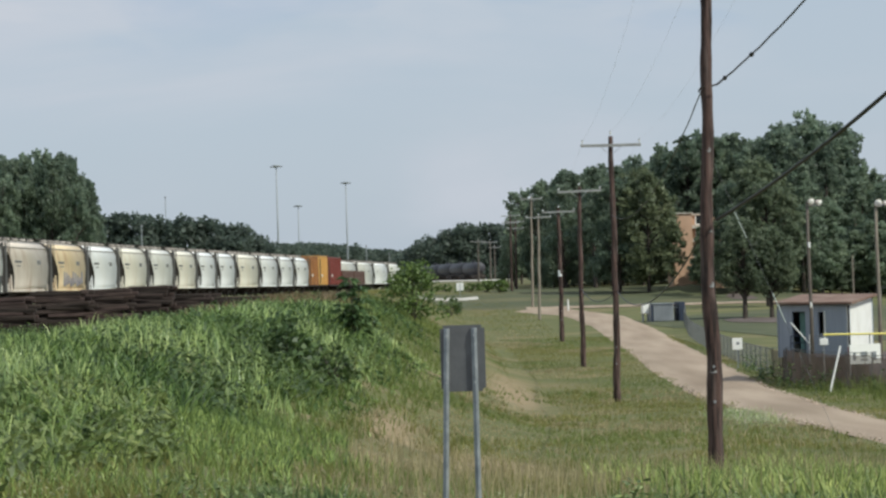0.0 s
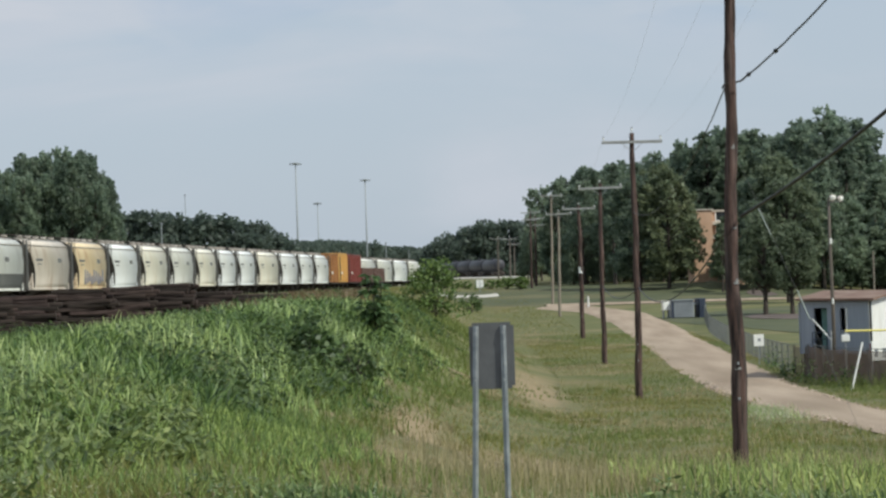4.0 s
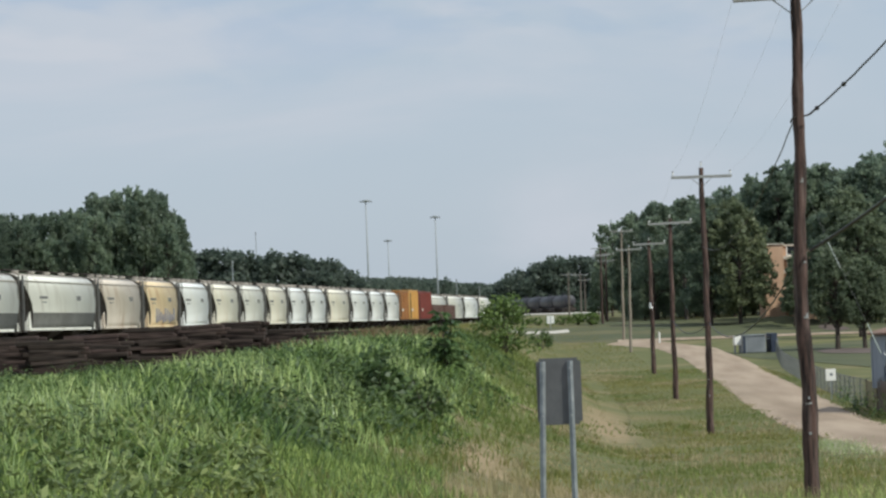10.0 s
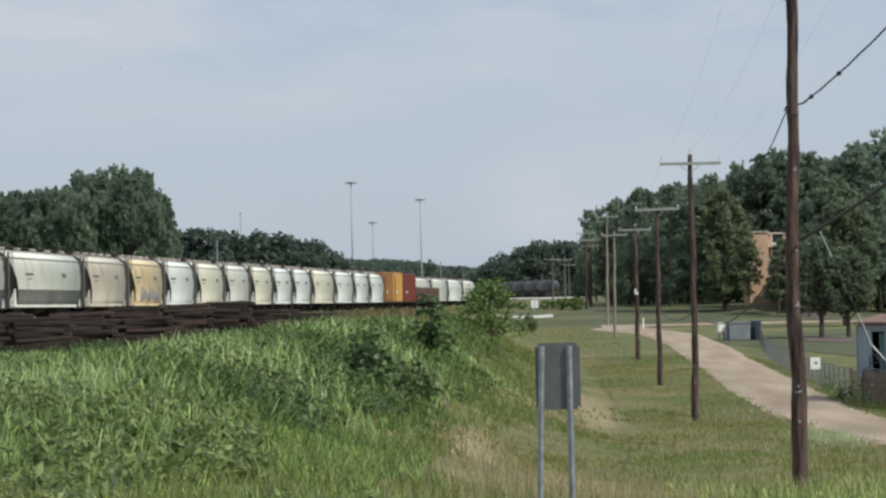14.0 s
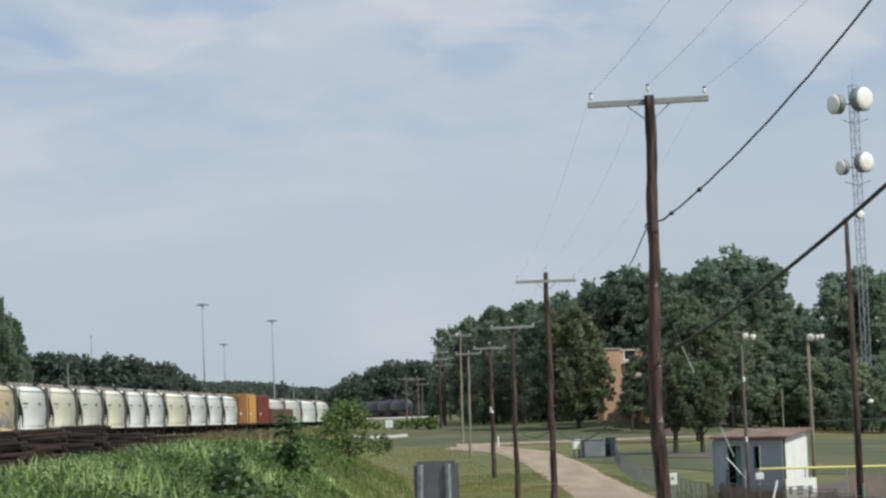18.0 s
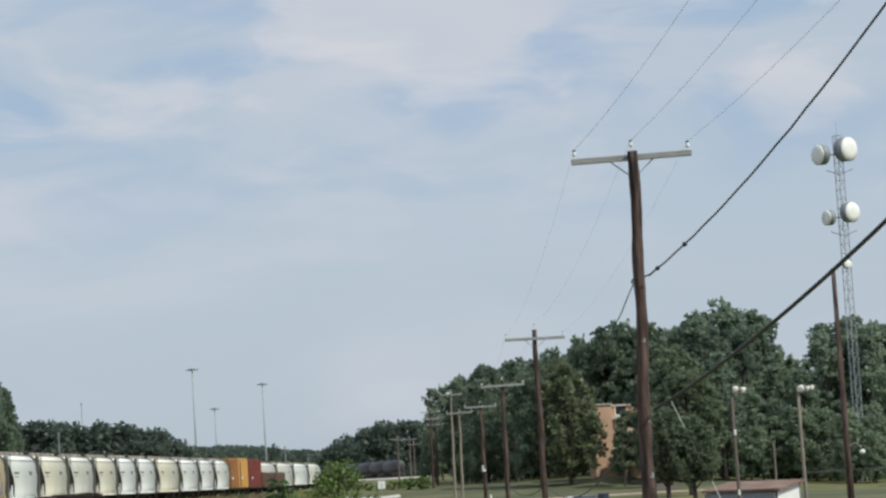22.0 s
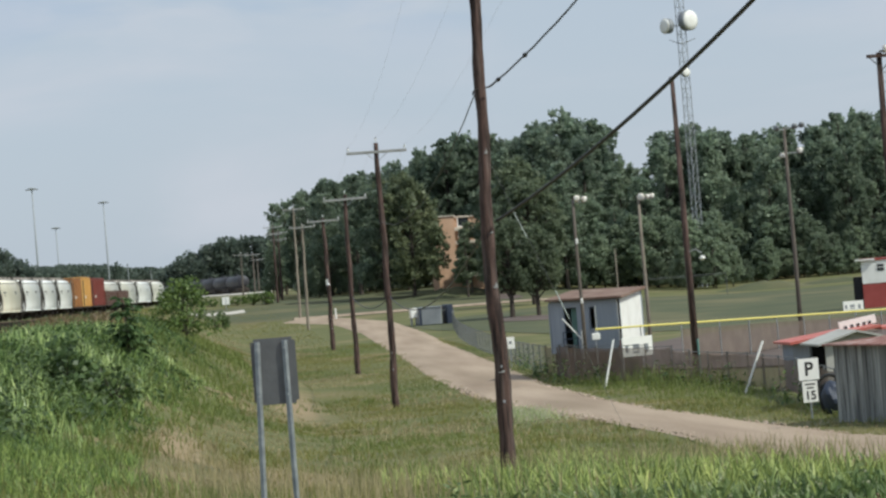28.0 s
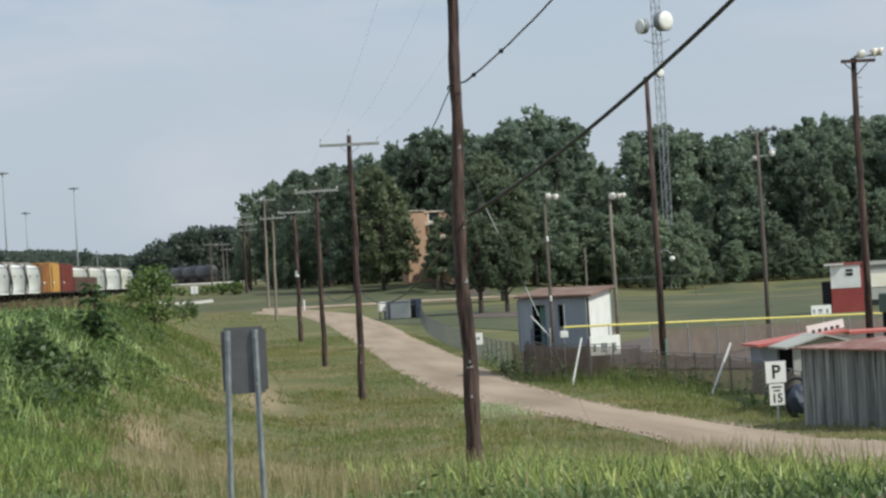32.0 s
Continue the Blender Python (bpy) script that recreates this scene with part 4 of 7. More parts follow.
M_BROWNROOF = surface("brown_roof_felt", (0.15, 0.085, 0.06), (0.23, 0.145, 0.11), 1.0, 0.85, bump=0.2, stain=(0.42, 0.35, 0.28), stain_amount=0.4)
M_GREYROOF = surface("pale_grey_roof_felt", (0.36, 0.36, 0.33), (0.48, 0.48, 0.45), 1.0, 0.85, bump=0.2, stain=(0.30, 0.27, 0.23), stain_amount=0.4)
M_BARN = surface("weathered_boards", (0.105, 0.115, 0.117), (0.37, 0.385, 0.37), 1.4, 0.9, bump=0.6, stretch=(5, 5, 0.30), jitter=0.38, stain=(0.022, 0.022, 0.022), stain_amount=0.85, stain_scale=2.2)
M_MAROON = surface("maroon_paint", (0.30, 0.05, 0.045), (0.38, 0.08, 0.07), 1.0, 0.7, bump=0.1)
M_DARK = surface("dark_interior", (0.010, 0.010, 0.012), (0.022, 0.022, 0.026), 2, 0.8, bump=0.0)
M_GREENSHEET = surface("green_metal_roof", (0.035, 0.075, 0.055), (0.055, 0.105, 0.08), 1, 0.6, bump=0.1)
M_YELLOW = surface("yellow_fence_cap", (0.72, 0.62, 0.14), (0.82, 0.72, 0.22), 2, 0.5, bump=0.0)
M_SCREEN = surface("brown_windscreen_mesh", (0.205, 0.158, 0.130), (0.30, 0.238, 0.195), 1.5, 0.95, bump=0.3, stain=(0.20, 0.17, 0.14), stain_amount=0.5)
M_MESH = surface("chain_link_wire", (0.10, 0.11, 0.11), (0.18, 0.19, 0.19), 3, 0.6, 0.4, bump=0.0)
M_BRICK = surface("orange_brick_wall", (0.52, 0.325, 0.215), (0.66, 0.44, 0.31), 0.6, 0.9, bump=0.2, fine=12)
M_BLACK = surface("black_paint", (0.012, 0.012, 0.012), (0.03, 0.03, 0.03), 3, 0.6, bump=0.0)
M_BLUEFRAME = surface("dark_blue_rail", (0.02, 0.03, 0.055), (0.04, 0.055, 0.09), 3, 0.6, bump=0.0)
M_TEAL = surface("dull_teal_plastic", (0.10, 0.22, 0.20), (0.16, 0.30, 0.27), 3, 0.6, bump=0.0)
M_GUARD = surface("pale_guard_plastic", (0.36, 0.42, 0.40), (0.48, 0.53, 0.50), 3, 0.6, bump=0.0)
M_PANE = surface("dark_window_glass", (0.02, 0.025, 0.03), (0.04, 0.045, 0.05), 2, 0.1, bump=0.0)
# Near-white lens colour stands in for sun glint on the glass.
M_LAMPGLASS = surface("white_glint_glass", (0.86, 0.85, 0.82), (0.92, 0.91, 0.88), 2, 0.12, 0.0, bump=0.0)
# Hood colour lightened and warmed to carry the sun's glow on the lamps.
M_WARM = surface("glow_warmed_hood", (0.70, 0.60, 0.52), (0.80, 0.70, 0.62), 3, 0.4, 0.2, bump=0.0)
M_GREYBOX = surface("grey_sheet_metal", (0.20, 0.22, 0.24), (0.30, 0.32, 0.34), 1, 0.6, 0.2, bump=0.1)


def see_through(m, share):
    """Open weave: part of the light goes straight through."""
    n, l = m.node_tree.nodes, m.node_tree.links
    tr, mx = n.new("ShaderNodeBsdfTransparent"), n.new("ShaderNodeMixShader")
    mx.inputs["Fac"].default_value = share
    l.new(n["Principled BSDF"].outputs[0], mx.inputs[1])
    l.new(tr.outputs[0], mx.inputs[2])
    l.new(mx.outputs[0], n["Material Output"].inputs["Surface"])


see_through(M_SCREEN, 0.33)


def patch(name, cx, cy, rx, ry, material, label, lift=0.03, n=40):
    v = [(cx, cy, at(cx, cy, lift))]
    rings = 8
    for r in range(1, rings + 1):
        for k in range(n):
            a = k * math.tau / n
            wob = 1 + 0.05 * math.sin(3 * a + cx) + 0.04 * math.sin(7 * a)
            x, y = cx + rx * r / rings * wob * math.cos(a), cy + ry * r / rings * wob * math.sin(a)
            v.append((x, y, at(x, y, lift)))
    f = [(0, 1 + k, 1 + (k + 1) % n) for k in range(n)]
    for r in range(rings - 1):
        for k in range(n):
            a, b = 1 + r * n + k, 1 + r * n + (k + 1) % n
            f.append((a, a + n, b + n, b))
    tagged(sheet(name, v, f, material, smooth=True), label, "ground patch", kind="structure")


patch("lawn", 62, 215, 42, 62, M_LAWN, "mown grass outfield of the ball field", 0.03)
patch("lawn", 22, 312, 26, 30, M_LAWN, "mown grass slope before the woods", 0.035)
patch("infield", 41.5, 134, 23.0, 31, M_FIELD, "brown dirt infield of the ball field", 0.07)


def mound(cx, cy, rx, ry, h):
    """A low grassy spoil heap."""
    v, f = [], []
    n, rings = 30, 9
    for r in range(rings + 1):
        for k in range(n):
            a, q = k * math.tau / n, r / rings
            wob = 1 + 0.10 * math.sin(2 * a + 1) + 0.06 * math.sin(5 * a)
            x, y = cx + rx * q * wob * math.cos(a), cy + ry * q * wob * math.sin(a)
            v.append((x, y, at(x, y, -0.1) + (h + 0.1) * (0.5 + 0.5 * math.cos(math.pi * q)) * (1 + 0.08 * math.sin(3 * x))))
    for r in range(rings):
        for k in range(n):
            a, b = r * n + k, r * n + (k + 1) % n
            f.append((a, a + n, b + n, b))
    tagged(sheet("mound", v, f, M_LAWN, smooth=True), "low grassy earth mound at the far side of the field", "mound", kind="structure")


mound(61.5, 285, 6.5, 5, 0.9)
mound(71, 290, 7.0, 5, 0.5)
mound(29.5, 313, 7.0, 9, 0.95)
patch("bare_earth", 27.6, 226, 3.4, 6, M_FIELD, "bare brown earth in the shade of trees", 0.06)
patch("bare_earth", 34.2, 300, 1.6, 7, M_FIELD, "bare brown earth on the lawn slope", 0.06)


def hut():
    a, b, c = Vector((15.42, 120.5)), Vector((18.15, 117.0)), Vector((19.95, 121.5))
    floor, base = -0.35, -1.35
    h = thing("dugout_hut", pose(0, 0, 0), "grey-blue boarded hut with brown roof and open doorway", "hut")
    d_front, d_end = (b - a), (c - b)
    d = a + d_end

    def wall(p, q, z0, zp, zq, mat_, name, gaps=(), label=""):
        """A boarded wall between plan points, with openings (from, to, bottom, top) along it."""
        run = (q - p).length
        way = (q - p) / run
        out = Vector((way.y, -way.x))
        cuts = sorted({0.0, run, *[g for gap in gaps for g in gap[:2]]})
        for s, e in zip(cuts, cuts[1:]):
            zt = lambda r: zp + (zq - zp) * r / run
            spans = [(z0, None)]
            for g0, g1, gb, gt in gaps:
                if s >= g0 - 1e-6 and e <= g1 + 1e-6:
                    spans = [(z0, gb), (gt, None)] if gb > z0 else [(gt, None)]
            for lo, hi in spans:
                bm = bmesh.new()
                vs = []
                for o in (0.0, 0.09):
                    for r, top in ((s, False), (e, False), (e, True), (s, True)):
                        z = lo if not top else (hi if hi is not None else zt(r))
                        pt = p + way * r - out * o
                        vs.append(bm.verts.new((pt.x, pt.y, z)))
                for q4 in ((0, 1, 2, 3), (7, 6, 5, 4), (0, 4, 5, 1), (1, 5, 6, 2), (2, 6, 7, 3), (3, 7, 4, 0)):
                    bm.faces.new([vs[i] for i in q4])
                part(name, bm, mat_, h, label)
        return way, out

    run = d_front.length
    way, out = wall(a, b, floor, 2.06, 2.0, M_HUT, "front_wall", ((0.9, 1.75, floor, 1.75), (2.55, 2.95, 0.72, 1.72)))
    wall(b, c, 0.12, 2.0, 2.31, M_WHITE, "end_wall", label="white painted end wall")
    wall(b, c, floor, 0.118, 0.118, M_MAROON, "skirting", label="maroon band below the white wall")
    wall(c, d, floor, 2.31, 2.36, M_HUT, "back_wall")
    wall(d, a, floor, 2.36, 2.06, M_HUT, "side_wall")
    # roof slab with overhang
    bm = bmesh.new()
    ux, uy = d_front.normalized(), d_end.normalized()
    cs = [a - ux * 0.15 - uy * 0.3, b + ux * 0.30 - uy * 0.3, c + ux * 0.30 + uy * 0.25, d - ux * 0.15 + uy * 0.25]
    lo = [bm.verts.new((p.x, p.y, z + 0.01)) for p, z in zip(cs, (2.09, 2.03, 2.35, 2.41))]
    hi = [bm.verts.new((v.co.x, v.co.y, v.co.z + 0.10)) for v in lo]
    bm.faces.new(lo[::-1])
    bm.faces.new(hi)
    for k in range(4):
        bm.faces.new((lo[k], lo[(k + 1) % 4], hi[(k + 1) % 4], hi[k]))
    part("roof", bm, M_BROWNROOF, h, "brown felt roof")
    # corner boards, battens, window frame, door frame
    for p in (a, b, c):
        part("corner_board", boxed(p.x - 0.04, p.x + 0.04, p.y - 0.04, p.y + 0.04, floor, 2.0 if p is not c else 2.3), M_DARK if p is b else M_HUT, h)
    p = a + way * 2.55 + out * 0.02
    fr = part("window_frame", boxed(-0.05, 0.45, -0.03, 0.03, 0.66, 0.72, Matrix.Translation((p.x, p.y, 0)) @ Matrix.Rotation(math.atan2(way.y, way.x), 4, "Z")), M_HUT, h)
    part("jamb", boxed(0.40, 0.46, -0.03, 0.03, 0.45, 1.74, Matrix.Translation((p.x, p.y, 0)) @ Matrix.Rotation(math.atan2(way.y, way.x), 4, "Z")), M_WHITE, h)
    inner = a + way * 1.75 - out * 0.7
    part("door", boxed(-0.75, -0.05, -0.03, 0.03, floor, 1.7, Matrix.Translation((inner.x, inner.y, 0)) @ Matrix.Rotation(math.atan2(way.y, way.x) + 0.5, 4, "Z")), M_TEAL, h, "half-open teal door")
    bm = bmesh.new()
    inset = [p * 0.94 + (a + b + c + d) * 0.015 for p in (a, b, c, d)]
    lo = [bm.verts.new((p.x, p.y, base - 0.2)) for p in inset]
    hi = [bm.verts.new((p.x, p.y, floor - 0.005)) for p in inset]
    bm.faces.new(hi)
    for k in range(4):
        bm.faces.new((lo[k], lo[(k + 1) % 4], hi[(k + 1) % 4], hi[k]))
    part("floor_slab", bm, M_TIE, h)
    # landing and steps with a railing
    st = thing("entry_steps", pose(a.x + 0.55, a.y - 1.1, 0), "dark blue metal landing and railing by the hut door", "steps")
    part("landing", boxed(-0.2, 1.1, -0.5, 0.5, floor - 0.12, floor), M_BLUEFRAME, st)
    for x in (-0.2, 0.45, 1.1):
        part("post", tubed([(x, -0.5, base - 0.2), (x, -0.5, floor + 1.0)], 0.03, 6), M_BLUEFRAME, st)
    for z in (0.35, 0.68, 1.0):
        part("rail", tubed([(-0.2, -0.5, floor + z), (0.45, -0.5, floor + z)], 0.025, 6), M_BLUEFRAME, st)
    for k in range(4):
        part("tread", boxed(1.1 + 0.26 * k, 1.36 + 0.26 * k, -0.5, 0.4, floor - 0.19 * (k + 1) - 0.05, floor - 0.19 * (k + 1)), M_WHITE if k < 2 else M_BLUEFRAME, st)
    part("stringer", tubed([(1.0, -0.5, floor + 0.9), (2.2, -0.5, floor + 0.05)], 0.03, 6), M_BLUEFRAME, st)
    part("handrail", tubed([(-0.28, -1.2, 1.28), (0.49, -1.8, 0.28)], 0.03, 6), M_WHITE, st, "white handrail down the steps")
    part("newel", tubed([(0.49, -1.8, 0.72), (0.49, -1.8, base - 0.2)], 0.04, 6), M_WHITE, st, "white newel post")


hut()


def leaning_bar(name, p, q, r, material, label, category):
    ob = part(name, tubed([p, q], r, 8), material, None)
    return tagged(ob, label, category)


leaning_bar("leaning_post", (15.55, 106.0, at(15.55, 106) - 0.1), (16.11, 106.3, 0.45), 0.042, M_WHITE, "white post leaning in the grass by the fence", "post")
leaning_bar("leaning_post", (18.05, 90.0, at(18.05, 90) - 0.1), (18.92, 90.3, 0.38), 0.042, M_WHITE, "long white post leaning over the fence", "post")
# guy wire with its pale plastic guard
leaning_bar("guy_wire", (8.15, 52.0, at(8.15, 52.0) - 0.1), (5.44, 52.9, 5.95), 0.0033, M_MESH, "slanting guy wire from the pole to its anchor", "guy wire")
leaning_bar("guy_guard", (6.86, 52.43, 2.35), (6.63, 52.5, 2.95), 0.011, M_GUARD, "pale plastic guard on a guy wire", "guy guard")
leaning_bar("guy_insulator", (6.16, 52.66, 4.08), (5.94, 52.73, 4.62), 0.009, M_GUARD, "pale insulator rod in a guy wire", "insulator")


# ---- chain-link fence with a dark windscreen ----
FENCE = [(17.1, 72.5), (18.6, 84), (18.9, 93), (18.1, 104), (16.6, 108), (15.55, 114), (15.7, 130), (16.2, 146), (17.0, 170), (18.5, 198), (20.3, 221), (21.2, 229)]


def fence():
    f = thing("chain_link_fence", pose(0, 0, 0), "chain-link fence with brown windscreen beside the road", "fence")
    pts = []
    for (ax, ay), (bx, by) in zip(FENCE, FENCE[1:]):
        n = max(1, round(math.hypot(bx - ax, by - ay) / 2.6))
        pts += [(ax + (bx - ax) * k / n, ay + (by - ay) * k / n) for k in range(n)]
    pts.append(FENCE[-1])
    for i, (x, y) in enumerate(pts):
        z = at(x, y)
        hgt = float(np.interp(y, [72, 100, 106, 116, 124, 140], [1.25, 1.3, 1.6, 1.62, 1.4, 1.25]))
        part("post", tubed([(x, y, z - 0.2), (x, y, z + hgt + 0.04)], 0.032, 6), M_MESH, f)
        if i + 1 == len(pts):
            break
        x2, y2 = pts[i + 1]
        z2 = at(x2, y2)
        part("top_rail", tubed([(x, y, z + hgt), (x2, y2, z2 + hgt)], 0.018, 5), M_MESH, f)
        screened = y < 123
        bm = bmesh.new()
        if screened:
            n = 6
            top, bot = [], []
            for k in range(n + 1):
                u = k / n
                px_, py_, pz = x + (x2 - x) * u, y + (y2 - y) * u, z + (z2 - z) * u
                wv = 0.03 * math.sin(5.1 * u + i)
                top.append(bm.verts.new((px_ - 0.03 + wv, py_, pz + hgt - 0.05 - 0.05 * math.sin(u * math.pi))))
                bot.append(bm.verts.new((px_ - 0.03 - wv, py_, pz + 0.12)))
            for k in range(n):
                bm.faces.new((bot[k], bot[k + 1], top[k + 1], top[k]))
            bmesh.ops.solidify(bm, geom=bm.faces[:], thickness=0.006)
            part("windscreen", bm, M_SCREEN, f, "faded brown mesh windscreen")
        else:
            step = 0.11
            length = math.hypot(x2 - x, y2 - y)
            n = int(length / step)
            for k in range(-int(hgt / step), n):
                for dirn in (1, -1):
                    s0, e0 = k * step, k * step + hgt
                    u0, u1 = max(s0, 0), min(e0, length)
                    if u1 <= u0:
                        continue
                    za, zb = (u0 - s0), (u1 - s0)
                    if dirn < 0:
                        za, zb = hgt - za, hgt - zb
                    a0, a1 = u0 / length, u1 / length
                    tube(bm, [(x + (x2 - x) * a0, y + (y2 - y) * a0, z + (z2 - z) * a0 + za), (x + (x2 - x) * a1, y + (y2 - y) * a1, z + (z2 - z) * a1 + zb)], 0.0022, 3, False)
            part("wire_mesh", bm, M_MESH, f)


fence()


def cap_fence():
    """Outfield fence with a bright yellow tube along its top."""
    f = thing("outfield_fence", pose(0, 0, 0), "low ball field fence topped with yellow tube", "fence")
    line = [Vector(p) for p in ((16.9, 116.4, 0.72), (19.0, 116.6, 0.69), (24.0, 123.5, 0.48), (32.0, 134.3, 0.14), (45.0, 152.0, -0.40))]
    for p0, p1 in zip(line, line[1:]):
        n = max(1, round((p1 - p0).length / 3.6))
        for k in range(n):
            p, q = p0.lerp(p1, k / n), p0.lerp(p1, (k + 1) / n)
            part("yellow_cap", tubed([p, q], 0.048, 8), M_YELLOW, f, "yellow plastic tube cap")
            part("post", tubed([(p.x, p.y, at(p.x, p.y) - 0.1), tuple(p)], 0.03, 6), M_STEEL, f)
            if p.x > 20.5:
                bm = bmesh.new()
                bm.faces.new([bm.verts.new(c) for c in ((p.x, p.y + 0.05, at(p.x, p.y) + 0.1), (q.x, q.y + 0.05, at(q.x, q.y) + 0.1), (q.x, q.y + 0.05, q.z - 0.28), (p.x, p.y + 0.05, p.z - 0.26))])
                bmesh.ops.solidify(bm, geom=bm.faces[:], thickness=0.006)
                part("windscreen", bm, M_SCREEN, f, "faded brown mesh windscreen")
    part("end_box", boxed(16.72, 17.08, 116.3, 116.5, 0.25, 0.55, None, 0.02), M_WHITE, f, "white box at the fence end")


cap_fence()


def banner(x, y, z, w, h, turn, label):
    b = thing("banner", pose(x, y, z, 0, 0, turn), label, "banner")
    part("cloth", boxed(-w / 2, w / 2, -0.01, 0.01, 0, h), M_WHITE, b)
    for u, ww, v0, v1 in ((-0.36, 0.10, 0.2, 0.6), (-0.05, 0.22, 0.35, 0.62), (-0.05, 0.22, 0.16, 0.26), (0.30, 0.12, 0.15, 0.6)):
        part("printed_bar", boxed((u - ww / 2) * w, (u + ww / 2) * w, -0.014, -0.011, v0 * h, v1 * h), M_GREYBOX, b)
    for s in (-1, 1):
        part("post", tubed([(s * w / 2, 0.03, -0.9), (s * w / 2, 0.03, h)], 0.03, 6), M_STEEL, b)


banner(18.33, 113.8, -0.55, 1.62, 0.86, 26, "white printed banner hung on the fence")
banner(46.84, 188, -1.05, 1.55, 0.72, 6, "small white board beside the field fence")


# ---- floodlight poles, cable pole, lattice tower ----
def flood_pole(x, y, top, heads, label, material=M_GREYPOLE, r=0.12, gear=()):
    base = at(x, y)
    p = thing("floodlight_pole", pose(x, y, base), label, "floodlight pole", "ball field floodlights")
    h = top - base
    part("shaft", tubed([(0, 0, -0.4), (0.02, 0, h * 0.4), (-0.02, 0, h * 0.75), (0, 0, h)], [r, r * 0.88, r * 0.78, r * 0.65], 10), material, p, smooth=True)
    for hx, hz, yaw_, size in heads:
        z = h + hz
        part("bracket", tubed([(0, -0.05, z - 0.12), (hx, -0.12, z - 0.12)], 0.03, 6), M_STEEL, p)
        m = pose(hx, -0.18, z, 0, 0, yaw_) @ pose(0, 0, 0, 112, 0, 0)
        head = part("lamp_head", lathe(bmesh.new(), [(0.10 * size, -0.34 * size), (0.16 * size, -0.25 * size), (0.24 * size, -0.06 * size), (0.30 * size, 0.10 * size)], m, 14), M_GREYBOX if yaw_ > 100 else M_WARM, p, "round metal floodlight", smooth=True)
        part("lens", lathe(bmesh.new(), [(0.28 * size, 0.09 * size), (0.27 * size, 0.115 * size), (0.15 * size, 0.14 * size), (0.02, 0.15 * size)], m, 14), M_LAMPGLASS, head, smooth=True)
    for z, w in gear:
        part("junction_box", boxed(-w, w, -r - 0.16, -r + 0.03, z, z + 0.25, None, 0.02), M_WHITE, p)
    return p


flood_pole(16.46, 117, 6.71, ((0.14, 0.0, 15, 0.52), (0.50, -0.06, 45, 0.5)), "weathered brown floodlight pole with two round lamps", M_DULLPOLE, r=0.095, gear=((6.1, 0.05), (3.4, 0.04)))
flood_pole(23.3, 139.5, 7.2, ((0.10, 0.0, -8, 0.72), (0.50, -0.02, 35, 0.48), (0.72, 0.0, 40, 0.48)), "pale floodlight pole with clustered round lamps", r=0.11)
flood_pole(31.75, 140, 10.35, ((-0.45, 0.0, 190, 0.6), (0.55, 0.05, 160, 0.6), (0.95, 0.1, 165, 0.6), (-0.25, -1.5, -20, 0.5), (0.75, -1.3, 35, 0.6)), "tall brown floodlight pole with lamps at two heights", M_DULLPOLE, 0.13)
flood_pole(24.42, 92, 10.35, ((0.25, 0.12, 20, 0.55), (0.75, 0.16, 40, 0.55), (0.98, 0.18, 60, 0.55)), "tall dark floodlight pole with lamps on a crossarm", M_POLE, 0.15)
flood_pole(17.75, 63.5, 4.55, ((0.55, -0.08, 60, 0.5),), "short grey light pole beside the wooden shed", M_GREYPOLE, 0.10)


def field_arms():
    p = thing("light_crossarm", pose(24.42, 92, 10.22), "wooden crossarm with braces high on a light pole", "crossarm")
    part("arm", boxed(-0.5, 0.75, -0.22, -0.12, -0.06, 0.06), M_POLE, p)
    part("brace", tubed([(0.5, -0.17, -0.05), (0.05, -0.17, -0.5)], 0.02, 5), M_TRUCK, p)
    part("brace", tubed([(-0.4, -0.17, -0.05), (-0.05, -0.17, -0.4)], 0.02, 5), M_TRUCK, p)
    for k in range(6):
        part("pole_step", tubed([(0.08, -0.05, -0.6 - 0.35 * k), (0.24, -0.05, -0.6 - 0.35 * k)], 0.02, 5), M_STEEL, p)


field_arms()


def cable_pole():
    x, y = 20.1, 109.5
    base = at(x, y)
    top = 11.35
    p = thing("service_pole", pose(x, y, base), "tall slim dark service pole beside the field fence", "utility pole")
    part("shaft", tubed([(0.02, 0, -0.4), (0, 0, 5), (-0.03, 0, top - base)], [0.17, 0.14, 0.09], 10), M_POLE, p, smooth=True)
    part("lamp", lathe(bmesh.new(), [(0.04, 0.0), (0.13, 0.06), (0.12, 0.16), (0.04, 0.20)], pose(0.60, -0.1, 3.62 - base, 160, 0, 0), 10), M_LAMPGLASS, p, "small yard lamp")
    part("lamp_arm", tubed([(0, -0.08, 3.80 - base), (0.35, -0.1, 3.92 - base), (0.60, -0.1, 3.72 - base)], 0.025, 6), M_STEEL, p)
    part("top_cap", tubed([(-0.16, 0, top - base - 0.1), (0.10, 0, top - base)], 0.05, 6), M_POLE, p)
    part("riser_guard", tubed([(0.1, -0.18, -0.2), (0.1, -0.17, 1.6)], 0.05, 6), M_TEAL, p)


cable_pole()


